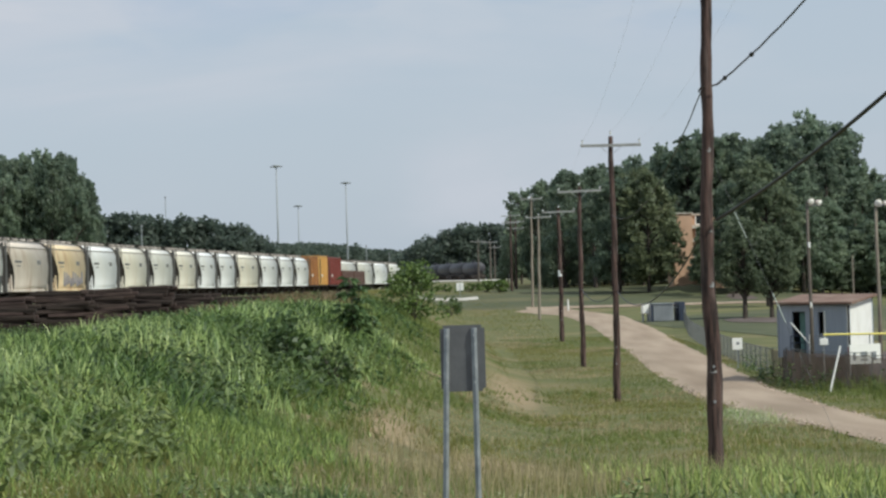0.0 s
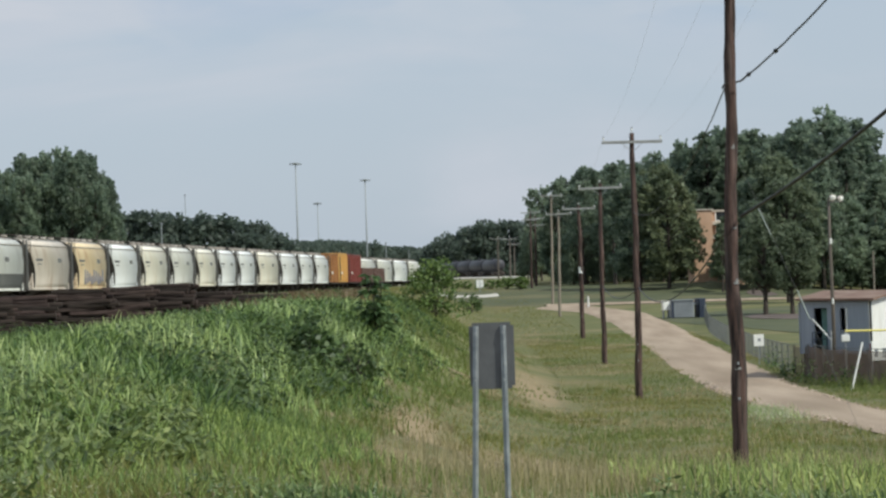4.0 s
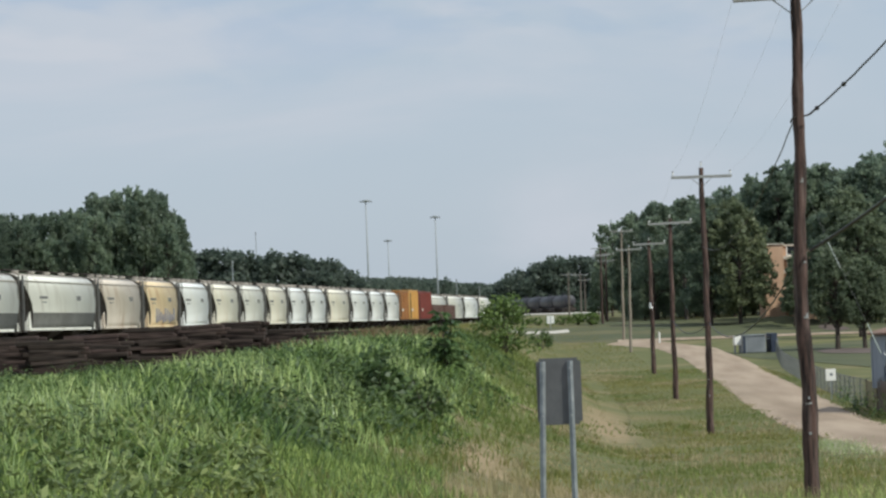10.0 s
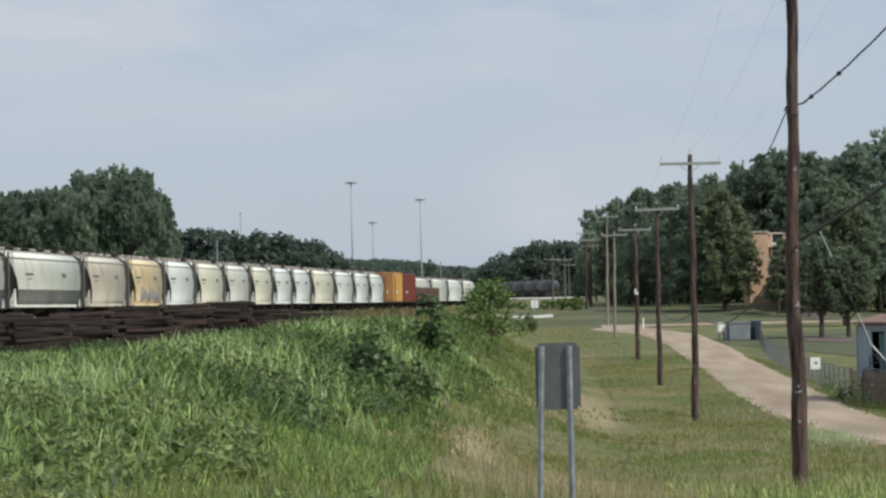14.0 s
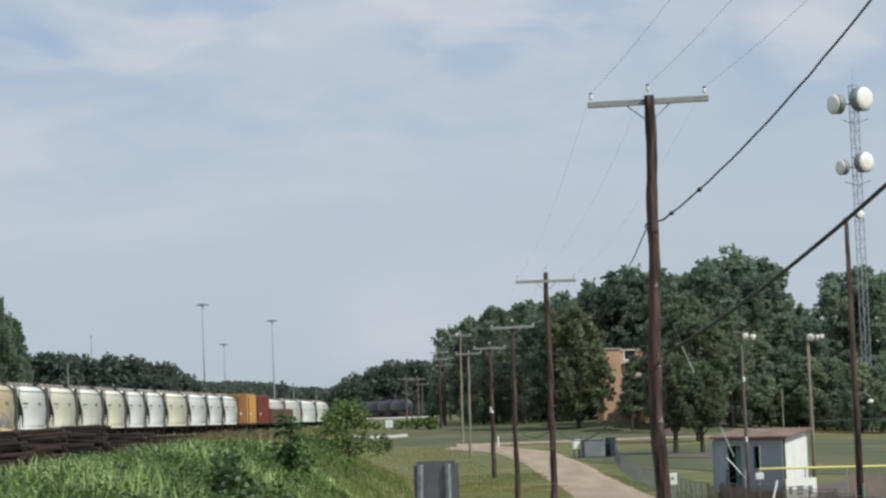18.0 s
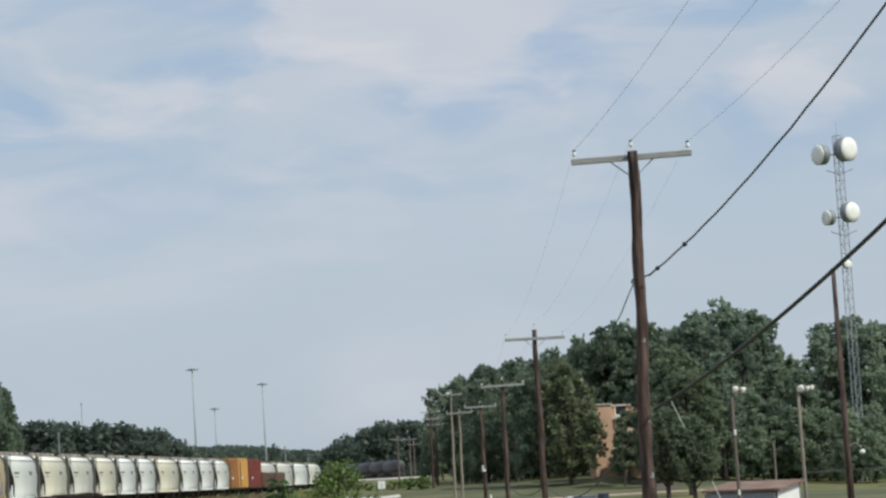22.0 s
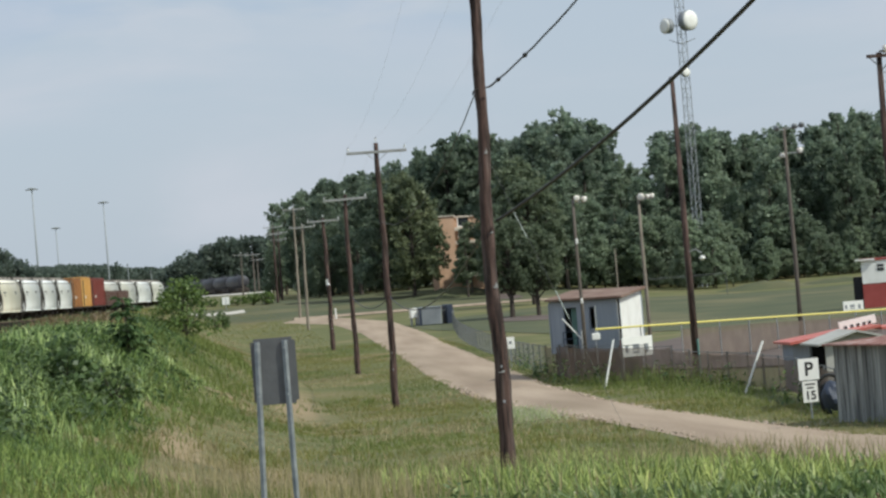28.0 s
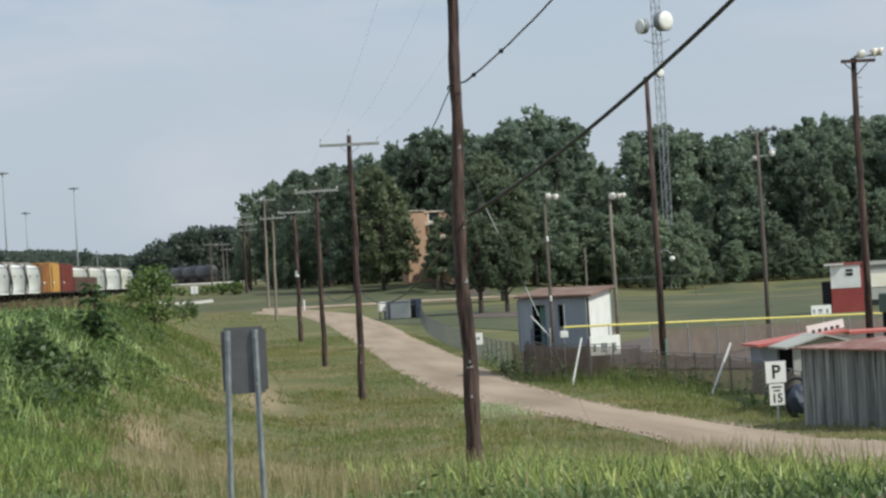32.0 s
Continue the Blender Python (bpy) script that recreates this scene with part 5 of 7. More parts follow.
def lattice_tower():
    x, y = 59.65, 312.0
    base = at(x, y)
    top = 42.5
    t = thing("lattice_tower", pose(x, y, base), "slim steel lattice tower with white microwave drums", "radio tower")
    h, r = top - base, 0.62
    legs = [(r * math.cos(a), r * math.sin(a)) for a in (0.3, 0.3 + math.tau / 3, 0.3 + 2 * math.tau / 3)]
    for lx, ly in legs:
        part("leg", tubed([(lx, ly, -0.5), (lx, ly, h)], 0.055, 6), M_STEEL, t)
    n = int(h / 1.1)
    for s in range(3):
        (ax, ay), (bx, by) = legs[s], legs[(s + 1) % 3]
        bm = bmesh.new()
        for k in range(n):
            z = k * h / n
            z2 = (k + 1) * h / n
            p, q = ((ax, ay, z), (bx, by, z2)) if k % 2 else ((bx, by, z), (ax, ay, z2))
            tube(bm, [p, q], 0.028, 4, False)
            tube(bm, [(ax, ay, z2), (bx, by, z2)], 0.024, 4, False)
        part("bracing", bm, M_STEEL, t)

    def drum(dx, dz, rad, yaw_, name="drum_antenna"):
        z = dz - base
        m = pose(dx, -0.5, z, 0, 0, yaw_) @ pose(0, 0, 0, 90, 0, 0)
        d = part(name, lathe(bmesh.new(), [(rad * 0.5, -rad * 0.55), (rad * 0.96, -rad * 0.42), (rad, rad * 0.35)], m, 24), M_GREYBOX, t, "microwave drum antenna", smooth=True)
        part("radome", lathe(bmesh.new(), [(rad * 0.98, rad * 0.34), (rad * 0.92, rad * 0.46), (rad * 0.5, rad * 0.56), (0.02, rad * 0.58)], m, 24), M_WHITE, d, "white radome", smooth=True)
        part("mount", tubed([(0, 0, z), (dx, -0.2, z)], 0.08, 6), M_STEEL, d)

    drum(0.85, 40.7, 1.50, 38)
    drum(-2.2, 40.2, 1.25, -62)
    drum(0.8, 33.0, 1.25, 34)
    drum(-1.8, 32.5, 0.95, -62)
    drum(0.0, 26.7, 0.55, 20)
    for z in (38.3, 30.8):
        for s in (-1, 1):
            part("stand_off", tubed([(0, -0.2, z - base - 0.6), (s * 1.6, -0.2, z - base)], 0.05, 5), M_STEEL, t)
    part("lightning_rod", tubed([(0, 0, h), (0, 0, h + 1.8)], 0.03, 5), M_STEEL, t)


lattice_tower()


# ---- sheds by the road ----
def board_wall(parent, p, q, z0a, z0b, z1a, z1b, material, width=0.19):
    p, q = Vector(p), Vector(q)
    run = (q - p).length
    n = int(run / width)
    ang = math.atan2(q.y - p.y, q.x - p.x)
    for k in range(n):
        u = (k + 0.5) / n
        c = p.lerp(q, u)
        lo = z0a + (z0b - z0a) * u + RNG.uniform(-0.05, 0.03)
        hi = z1a + (z1b - z1a) * u - abs(RNG.normal(0, 0.012))
        part("board", boxed(-run / n / 2 + 0.008, run / n / 2 - 0.008, -0.012, 0.012, lo, hi, Matrix.Translation((c.x, c.y, 0)) @ Matrix.Rotation(ang + RNG.normal(0, 0.03), 4, "Z")), material, parent)


def old_shed():
    s = thing("old_shed", pose(0, 0, 0), "old shed of weathered grey boards with rusty metal roof", "shed")
    a, b = Vector((16.14, 68.5)), Vector((17.80, 63.75))
    c, d = b + Vector((4.2, 1.5)), a + Vector((4.2, 1.5))
    z0a, z0b, zt = at(a.x, a.y) - 0.1, at(b.x, b.y) - 0.1, 0.79
    board_wall(s, a, b, z0a, z0b, zt, 0.73, M_BARN)
    part("inner_wall", boxed(0, (b - a).length - 0.1, 0.03, 0.08, z0a, 0.66, Matrix.Translation((a.x, a.y, 0)) @ Matrix.Rotation(math.atan2(b.y - a.y, b.x - a.x), 4, "Z")), M_DARK, s)
    board_wall(s, d, a, z0a, z0a, 0.90, zt, M_BARN)
    bm = bmesh.new()
    over = (b - a).normalized() * 0.2
    side = Vector((0.97, 0.33)) * 0.22
    cs = [a - over - side, b + over - side, c + over, d - over]
    lo = [bm.verts.new((p.x, p.y, z)) for p, z in zip(cs, (0.79, 0.73, 0.95, 0.97))]
    hi = [bm.verts.new((v.co.x, v.co.y, v.co.z + 0.04)) for v in lo]
    bm.faces.new(lo[::-1])
    bm.faces.new(hi)
    for k in range(4):
        bm.faces.new((lo[k], lo[(k + 1) % 4], hi[(k + 1) % 4], hi[k]))
    part("roof", bm, M_RUSTROOF, s, "rusty red metal roof")
    for k in range(9):
        u = (k + 0.5) / 9
        p, q = cs[0].lerp(cs[1], u), cs[3].lerp(cs[2], u)
        zp, zq = 0.835 - 0.06 * u, 1.015 - 0.02 * u
        part("roof_seam", tubed([(p.x, p.y, zp), (q.x, q.y, zq)], 0.018, 4), M_RUSTROOF, s)
    # white sheeted end facing the road's near side
    part("white_panel", boxed(0, 2.6, -0.02, 0.02, z0b + 0.35, 0.58, Matrix.Translation((b.x + 0.08, b.y - 0.02, 0)) @ Matrix.Rotation(0.34, 4, "Z")), M_WHITE, s, "white sheet panel on the shed end")


old_shed()


def red_roof_shed():
    s = thing("red_roof_shed", pose(0, 0, 0), "low grey shed with bright red roof behind the fence", "shed")
    part("wall", boxed(19.45, 21.8, 87.9, 89.6, -1.5, 0.26), M_HUT, s)
    bm = bmesh.new()
    for x0, x1, y0, y1, za, zb in ((19.2, 22.4, 87.2, 89.9, 0.25, 0.60),):
        lo = [bm.verts.new(p) for p in ((x0, y0, za), (x1, y0, zb), (x1, y1, zb), (x0, y1, za))]
        hi = [bm.verts.new((v.co.x, v.co.y, v.co.z + 0.09)) for v in lo]
        bm.faces.new(lo[::-1])
        bm.faces.new(hi)
        for k in range(4):
            bm.faces.new((lo[k], lo[(k + 1) % 4], hi[(k + 1) % 4], hi[k]))
    part("roof", bm, M_REDROOF, s, "bright red metal roof")
    part("roof", boxed(22.41, 26.2, 87.2, 89.9, 0.52, 0.60, None), M_REDROOF, s)
    part("roof_sign", boxed(-0.66, 0.66, -0.03, 0.03, 0.0, 0.30, pose(21.95, 88.6, 0.64, 0, -8, 0)), M_WHITE, s, "white board with unreadable lettering")
    for u in (-0.45, -0.22, 0.0, 0.22, 0.42):
        part("letter_bar", boxed(u - 0.05, u + 0.05, -0.05, -0.035, 0.02, 0.12, pose(21.95, 88.6, 0.64, 0, -8, 0)), M_BLACK, s)
    g = thing("gabled_shed", pose(0, 0, 0), "small open-fronted shed with grey gable roof", "shed")
    z0 = at(18, 76)
    part("wall", boxed(17.72, 19.70, 76.0, 76.08, z0 - 0.1, 0.55), M_GREYROOF, g, "pale grey front wall")
    part("side_wall", boxed(19.62, 19.70, 76.081, 77.9, z0 - 0.1, 0.55), M_GREYBOX, g)
    # Near-black wall colour puts in the shade seen through the open side.
    part("back_wall", boxed(17.72, 19.61, 77.82, 77.9, z0 - 0.1, 0.55), M_DARK, g)
    part("corner_post", boxed(17.64, 17.72, 77.75, 77.85, z0 - 0.1, 0.58), M_GREYBOX, g)
    bm = bmesh.new()
    front, back = ([bm.verts.new(p) for p in ((17.72, y, 0.551), (19.60, y, 0.551), (18.64, y, 0.85))] for y in (76.0, 76.08))
    bm.faces.new(front)
    bm.faces.new(back[::-1])
    for k in range(3):
        bm.faces.new((front[(k + 1) % 3], front[k], back[k], back[(k + 1) % 3]))
    part("gable", bm, M_GREYROOF, g, "pale grey gable")
    for (xa, za), (xb, zb) in (((17.44, 0.53), (18.64, 0.87)), ((18.641, 0.87), (19.86, 0.53))):
        bm = bmesh.new()
        lo = [bm.verts.new(p) for p in ((xa, 75.7, za), (xb, 75.7, zb), (xb, 78.05, zb), (xa, 78.05, za))]
        hi = [bm.verts.new((v.co.x, v.co.y, v.co.z + 0.06)) for v in lo]
        bm.faces.new(lo[::-1])
        bm.faces.new(hi)
        for k in range(4):
            bm.faces.new((lo[k], lo[(k + 1) % 4], hi[(k + 1) % 4], hi[k]))
        part("roof", bm, M_GREYROOF, g, "pale grey gable roof")


red_roof_shed()


def text_mesh(body, size, material, parent, m, name="lettering"):
    cu = bpy.data.curves.new(name, "FONT")
    cu.body, cu.size, cu.extrude, cu.align_x, cu.align_y = body, size, 0.002, "CENTER", "CENTER"
    cu.offset = size * 0.02
    tmp = bpy.data.objects.new(name, cu)
    scene.collection.objects.link(tmp)
    me = bpy.data.meshes.new_from_object(tmp.evaluated_get(bpy.context.evaluated_depsgraph_get()))
    bpy.data.objects.remove(tmp)
    me.materials.append(material)
    ob = new(name, me)
    ob.parent, ob.matrix_basis = parent, m
    return ob


def speed_sign():
    x, y = 16.0, 71.0
    base = at(x, y)
    s = thing("speed_sign", pose(x, y, base, 0, 0, 8), "white parking and speed 15 signs on one post", "road sign")
    part("post", tubed([(0.0, 0.03, -0.3), (0.0, 0.03, 1.60)], 0.03, 6), M_POST, s)
    up = part("parking_panel", boxed(-0.30, 0.30, -0.004, 0.004, 1.08, 1.68, None, 0.0), M_WHITE, s, "white parking sign")
    text_mesh("P", 0.52, M_BLACK, up, pose(0.0, -0.010, 1.37, 90, 0, 0))
    lo = part("speed_panel", boxed(-0.22, 0.22, -0.004, 0.004, 0.46, 1.05, None, 0.0), M_WHITE, s, "white speed sign reading 15")
    text_mesh("15", 0.34, M_BLACK, lo, pose(0.0, -0.010, 0.64, 90, 0, 0))
    for z, w in ((0.96, 0.15), (0.86, 0.10)):
        part("small_text_bar", boxed(-w, w, -0.010, -0.006, z - 0.02, z + 0.02), M_BLACK, lo)


speed_sign()


def clutter_by_sign():
    g = thing("bicycle_heap", pose(16.9, 72.2, at(16.9, 72.2)), "dark heap of tyres and tarpaulin beside the shed", "clutter")
    for k in range(3):
        bm = bmesh.new()
        pts = [(0.33 * math.cos(a), 0.12 * k, 0.35 + 0.33 * math.sin(a) + 0.22 * k) for a in np.linspace(0, math.tau, 17)]
        tube(bm, pts, 0.055, 6, False)
        part("tyre", bm, M_BLACK, g)
    bm = bmesh.new()
    bmesh.ops.create_icosphere(bm, subdivisions=3, radius=0.45)
    for v in bm.verts:
        v.co *= 1 + 0.25 * noise.noise(v.co * 3)
        v.co.z = v.co.z * 1.1 + 0.45
        v.co.x *= 0.7
    part("tarpaulin", bm, M_BLUEFRAME, g)


clutter_by_sign()


def yard_sign():
    x, y = 15.35, 137.0
    s = thing("notice_board", pose(x, y, at(x, y)), "small white notice on a post before the fence", "notice")
    part("post", tubed([(0, 0.02, -0.2), (0, 0.02, 1.6)], 0.03, 6), M_POST, s)
    part("panel", boxed(-0.26, 0.26, -0.01, 0.01, 1.0, 1.62), M_WHITE, s)
    part("printed_bar", boxed(-0.05, 0.1, -0.016, -0.011, 1.25, 1.4), M_GREYBOX, s)


yard_sign()


def field_booth():
    x, y = 48.2, 190.0
    z0 = at(x, y) - 0.2
    b = thing("scorers_booth", pose(x, y, z0, 0, 0, -14), "two-storey red and white scorer's booth", "booth")
    part("lower_wall", boxed(0, 2.7, 0, 3.0, 0, 2.05), M_MAROON, b)
    part("upper_wall", boxed(0, 2.2, -0.03, 3.0, 2.05, 3.75), M_WHITE, b)
    part("side_wall", boxed(2.2, 2.75, -0.02, 3.0, 2.05, 3.75), M_MAROON, b)
    part("roof", boxed(-0.1, 2.9, -0.1, 3.2, 3.75, 3.92), M_MAROON, b)
    part("eave_board", boxed(-0.45, 1.0, -0.3, -0.1, 3.78, 3.90), M_WHITE, b, "white board under the eave")
    w = part("window", boxed(1.15, 1.65, -0.06, -0.02, 2.95, 3.45), M_PANE, b)
    part("glazing_bar", boxed(1.12, 1.68, -0.08, -0.05, 3.18, 3.23), M_WHITE, w)
    part("stair_panel", boxed(-0.75, -0.05, 0.4, 2.4, 0, 2.6, Matrix.Shear("XZ", 4, (0.15, 0))), M_DARK, b, "dark stairs beside the booth")


field_booth()


def field_extras():
    c = thing("field_shelter", pose(34.2, 108, at(34.2, 108)), "dark shelter with green metal roof at the field", "shelter")
    part("roof", boxed(-3.9, 4.0, 0, 4, 2.1, 2.95, None, 0.05), M_GREENSHEET, c)
    part("back_wall", boxed(-3.8, 4.0, 3.6, 3.8, 0, 2.1), M_DARK, c)
    for xx in (-3.7, -2.4, -1.2, 0, 1.5, 3.0):
        part("post", tubed([(xx, 0.1, -0.2), (xx, 0.1, 2.05)], 0.05, 6), M_BLACK, c)
    t = thing("white_trailer", pose(54.5, 205, at(54.5, 205)), "long pale trailer building behind the booth", "trailer")
    part("wall", boxed(0, 14, 0, 3, 0.5, 3.3), M_GREYROOF, t)
    part("roof", boxed(-0.2, 14.2, -0.2, 3.2, 3.3, 3.6), M_GREYROOF, t)
    part("band", boxed(0.2, 4, -0.05, -0.01, 1.5, 2.6), M_CARS["cream"], t)
    part("skirt", boxed(0.1, 13.9, 0.05, 2.95, -0.1, 0.5), M_DARK, t)
    g = thing("backstop_frame", pose(44, 262, at(44, 262)), "thin steel backstop frame at the field's far side", "backstop")
    for xx in (0, 4.5, 8.5):
        part("post", tubed([(xx, 0, -0.2), (xx, 0, 2.0)], 0.04, 6), M_MESH, g)
    part("beam", tubed([(0, 0, 2.0), (8.5, 0, 2.0)], 0.035, 6), M_MESH, g)
    for i, (xx, yy, hh) in enumerate(((36.5, 232, 5.6), (62, 230, 2.2))):
        leaning_bar("field_post", (xx, yy, at(xx, yy) - 0.2), (xx, yy, at(xx, yy) + hh), 0.07, M_GREYPOLE if i == 0 else M_WHITE, "thin upright post at the edge of the field", "post")


field_extras()


def storage_box():
    x, y = 18.3, 229
    b = thing("storage_container", pose(x, y, at(x, y), 0, 0, 3), "grey sheet-metal storage box beside the gravel road", "container")
    part("body", boxed(0.0, 1.85, 0, 3.4, 0.05, 1.55, None, 0.04), M_GREYBOX, b)
    part("lid", boxed(-0.06, 1.95, -0.08, 3.45, 1.552, 1.64, None, 0.02), M_GREYBOX, b)
    for xx in np.arange(0.12, 1.85, 0.29):
        part("rib", boxed(xx - 0.03, xx + 0.03, -0.045, 0.0, 0.1, 1.5), M_GREYBOX, b)
    part("corner_post", boxed(-0.14, 0.0, -0.05, 0.1, 0.0, 1.5), M_BLUEFRAME, b)
    part("dark_end", boxed(2.3, 2.85, -0.2, 3.0, 0.0, 1.72, None, 0.03), M_BLUEFRAME, b, "dark blue end panel")
    part("tie_bar", boxed(1.86, 2.29, 0.4, 0.5, 1.2, 1.3), M_GREYBOX, b)
    c = thing("white_cabinet", pose(17.75, 229.5, at(17.75, 229.5), 0, 0, 10), "small white metal cabinet beside the storage box", "cabinet")
    part("body", boxed(-0.3, 0.3, 0, 0.6, 0.75, 1.6, None, 0.03), M_WHITE, c)
    for xx in (-0.22, 0.22):
        part("leg", boxed(xx - 0.04, xx + 0.04, 0.1, 0.5, -0.1, 0.75), M_GREYBOX, c)


storage_box()


def brick_building():
    x, y = 28.55, 322
    z0 = at(x, y) - 0.2
    base = 3.1 - z0
    b = thing("brick_building", pose(x, y, z0, 0, 0, 6), "orange brick building half hidden behind trees", "building")
    part("wall", boxed(0, 2.45, 0, 4, 0, 8.75 + base), M_BRICK, b, "tall orange brick stair tower")
    part("wall", boxed(2.45, 7.0, 1.2, 5, 0, 8.55 + base), M_BRICK, b)
    part("coping", boxed(-0.12, 2.57, -0.15, 4.1, 8.752 + base, 8.88 + base), M_CARS["tan"], b, "weathered stone coping")
    part("coping", boxed(2.6, 7.15, 1.0, 5.1, 8.552 + base, 8.75 + base), M_CARS["tan"], b, "weathered stone coping")
    for k, zz in enumerate((1.1, 3.3, 5.2, 6.9)):
        part("balcony", boxed(2.47, 5.6, 0.1, 1.19, zz + base, zz + 0.42 + base, None, 0.02), M_CARS["tan"], b, "pale concrete landing")
        w = part("window", boxed(3.2, 4.5, 1.12, 1.19, zz + 0.6 + base, zz + 1.6 + base), M_PANE, b)
        part("window_frame", boxed(3.05, 3.18, 1.08, 1.19, zz + 0.5 + base, zz + 1.7 + base), M_WHITE, w)
        part("window_sill", boxed(3.1, 4.6, 1.02, 1.19, zz + 0.46 + base, zz + 0.58 + base), M_WHITE, w)


brick_building()


def light_masts():
    for x, y, top, arm in ((-39.4, 623, 34.6, 2.0), (-25.3, 690, 33.0, 1.9), (-44.2, 800, 31.0, 1.9)):
        base = at(x, y)
        m = thing("light_mast", pose(x, y, base), "tall grey steel yard light mast with ring of lamps", "light mast", "yard light masts")
        h = top - base
        part("shaft", tubed([(0, 0, -0.5), (0, 0, h)], [0.28, 0.15], 10), M_MAST, m, smooth=True)
        part("ring", lathe(bmesh.new(), [(0.3, h - 0.5), (arm * 0.5, h - 0.25), (arm * 0.5, h - 0.1), (0.3, h + 0.1)], Matrix(), 12), M_MAST, m)
        for k in range(6):
            a = k * math.tau / 6
            part("lamp_head", boxed(-0.22, 0.22, -0.22, 0.22, -0.18, 0.14, Matrix.Translation((arm * 0.62 * math.cos(a), arm * 0.62 * math.sin(a), h - 0.35)), 0.04), M_GREYBOX, m)
    # thin distant masts and short yard lamps
    for x, y, top in ((-59.5, 560, 25.0), (-48.6, 420, 15.0), (-33.5, 520, 13.6), (-16.5, 560, 13.2), (-14.5, 700, 13.5)):
        base = at(x, y)
        m = thing("antenna_mast", pose(x, y, base), "thin distant steel mast above the trees", "mast")
        part("shaft", tubed([(0, 0, -0.5), (0, 0, top - base)], [0.16, 0.08], 6), M_MAST, m)
        part("cap", tubed([(0, 0, top - base), (0, 0, top - base + 0.4)], 0.18, 6), M_GREYBOX, m)
    x, y = -44.8, 560
    base = at(x, y)
    m = thing("yard_lamp", pose(x, y, base), "double-armed yard lamp behind the freight cars", "lamp")
    part("shaft", tubed([(0, 0, -0.5), (0, 0, 15.0 - base)], 0.13, 6), M_STEEL, m)
    for s in (-1, 1):
        part("arm", tubed([(0, 0, 14.8 - base), (s * 1.5, 0, 15.2 - base)], 0.07, 5), M_STEEL, m)
        part("lamp_head", boxed(s * 1.5 - 0.6, s * 1.5 + 0.6, -0.3, 0.3, 15.1 - base, 15.35 - base, None, 0.05), M_WHITE, m)


light_masts()


def distant_bits():
    x, y = 1.95, 322
    s = thing("distant_sign", pose(x, y, at(x, y)), "small white sign on a post in far grass", "sign")
    part("post", tubed([(0, 0, -0.2), (0, 0, 1.6)], 0.05, 6), M_STEEL, s)
    part("panel", boxed(-0.45, 0.45, -0.02, 0.02, 0.75, 1.7), M_WHITE, s)
    x, y = 12.9, 272
    leaning_bar("marker_post", (x, y, at(x, y) - 0.2), (x, y, at(x, y) + 1.25), 0.09, M_WHITE, "short white marker post beside the road", "post")
    x, y = 11.0, 440
    g = thing("railway_signal", pose(x, y, at(x, y)), "railway signal post with red and white panels", "signal")
    part("post", tubed([(0, 0, -0.2), (0, 0, 4.6)], 0.08, 6), M_STEEL, g)
    part("panel", boxed(-0.5, 0.5, -0.06, 0.06, 2.6, 4.4), M_WHITE, g)
    part("red_panel", boxed(-0.5, 0.5, -0.10, -0.065, 2.6, 3.4), M_MAROON, g)
    part("lamp_hood", lathe(bmesh.new(), [(0.22, -0.1), (0.22, 0.15), (0.1, 0.2)], pose(0, -0.1, 4.0, 90, 0, 0), 10), M_BLACK, g)


distant_bits()

# ---- trees ----
def leaf_cloud(blobs, per_area, size, rng, flat=0.35, fuzz=0.15):
    """Small leaf-clump faces scattered over the shells of a set of blobs."""
    vs, fs, base = [], [], 0
    for (cx, cy, cz, rx, ry, rz) in blobs:
        n = max(12, int(per_area * (rx * ry + rx * rz + ry * rz) / 3))
        d = rng.normal(size=(n, 3))
        d /= np.linalg.norm(d, axis=1)[:, None]
        rad = rng.uniform(0.3, 1.0 + 0.4 * fuzz, (n, 1)) ** 0.7
        p = d * rad * np.array([rx, ry, rz]) + np.array([cx, cy, cz])
        nrm = d + rng.normal(0, flat * 1.8, (n, 3))
        nrm /= np.linalg.norm(nrm, axis=1)[:, None]
        ref = rng.normal(size=(n, 3))
        u = np.cross(nrm, ref)
        u /= np.linalg.norm(u, axis=1)[:, None]
        v = np.cross(nrm, u)
        s = size * rng.uniform(0.55, 1.35, (n, 1))
        e = rng.uniform(0.5, 1.0, (n, 1))
        quad = np.stack([p - u * s, p - v * s * e * 0.6 + nrm * s * 0.15, p + u * s, p + v * s * e], 1)
        vs.append(quad.reshape(-1, 3))
        fs.append(base + np.arange(4 * n).reshape(-1, 4))
        base += 4 * n
    return np.concatenate(vs), np.concatenate(fs)


def mesh_of(name, v, f, material):
    me = bpy.data.meshes.new(name)
    me.vertices.add(len(v))
    me.vertices.foreach_set("co", np.asarray(v, np.float32).ravel())
    k = f.shape[1]
    me.loops.add(f.size)
    me.loops.foreach_set("vertex_index", f.astype(np.int32).ravel())
    me.polygons.add(len(f))
    me.polygons.foreach_set("loop_start", np.arange(0, f.size, k, dtype=np.int32))
    me.polygons.foreach_set("loop_total", np.full(len(f), k, np.int32))
    me.update(calc_edges=True)
    me.materials.append(material)
    return me


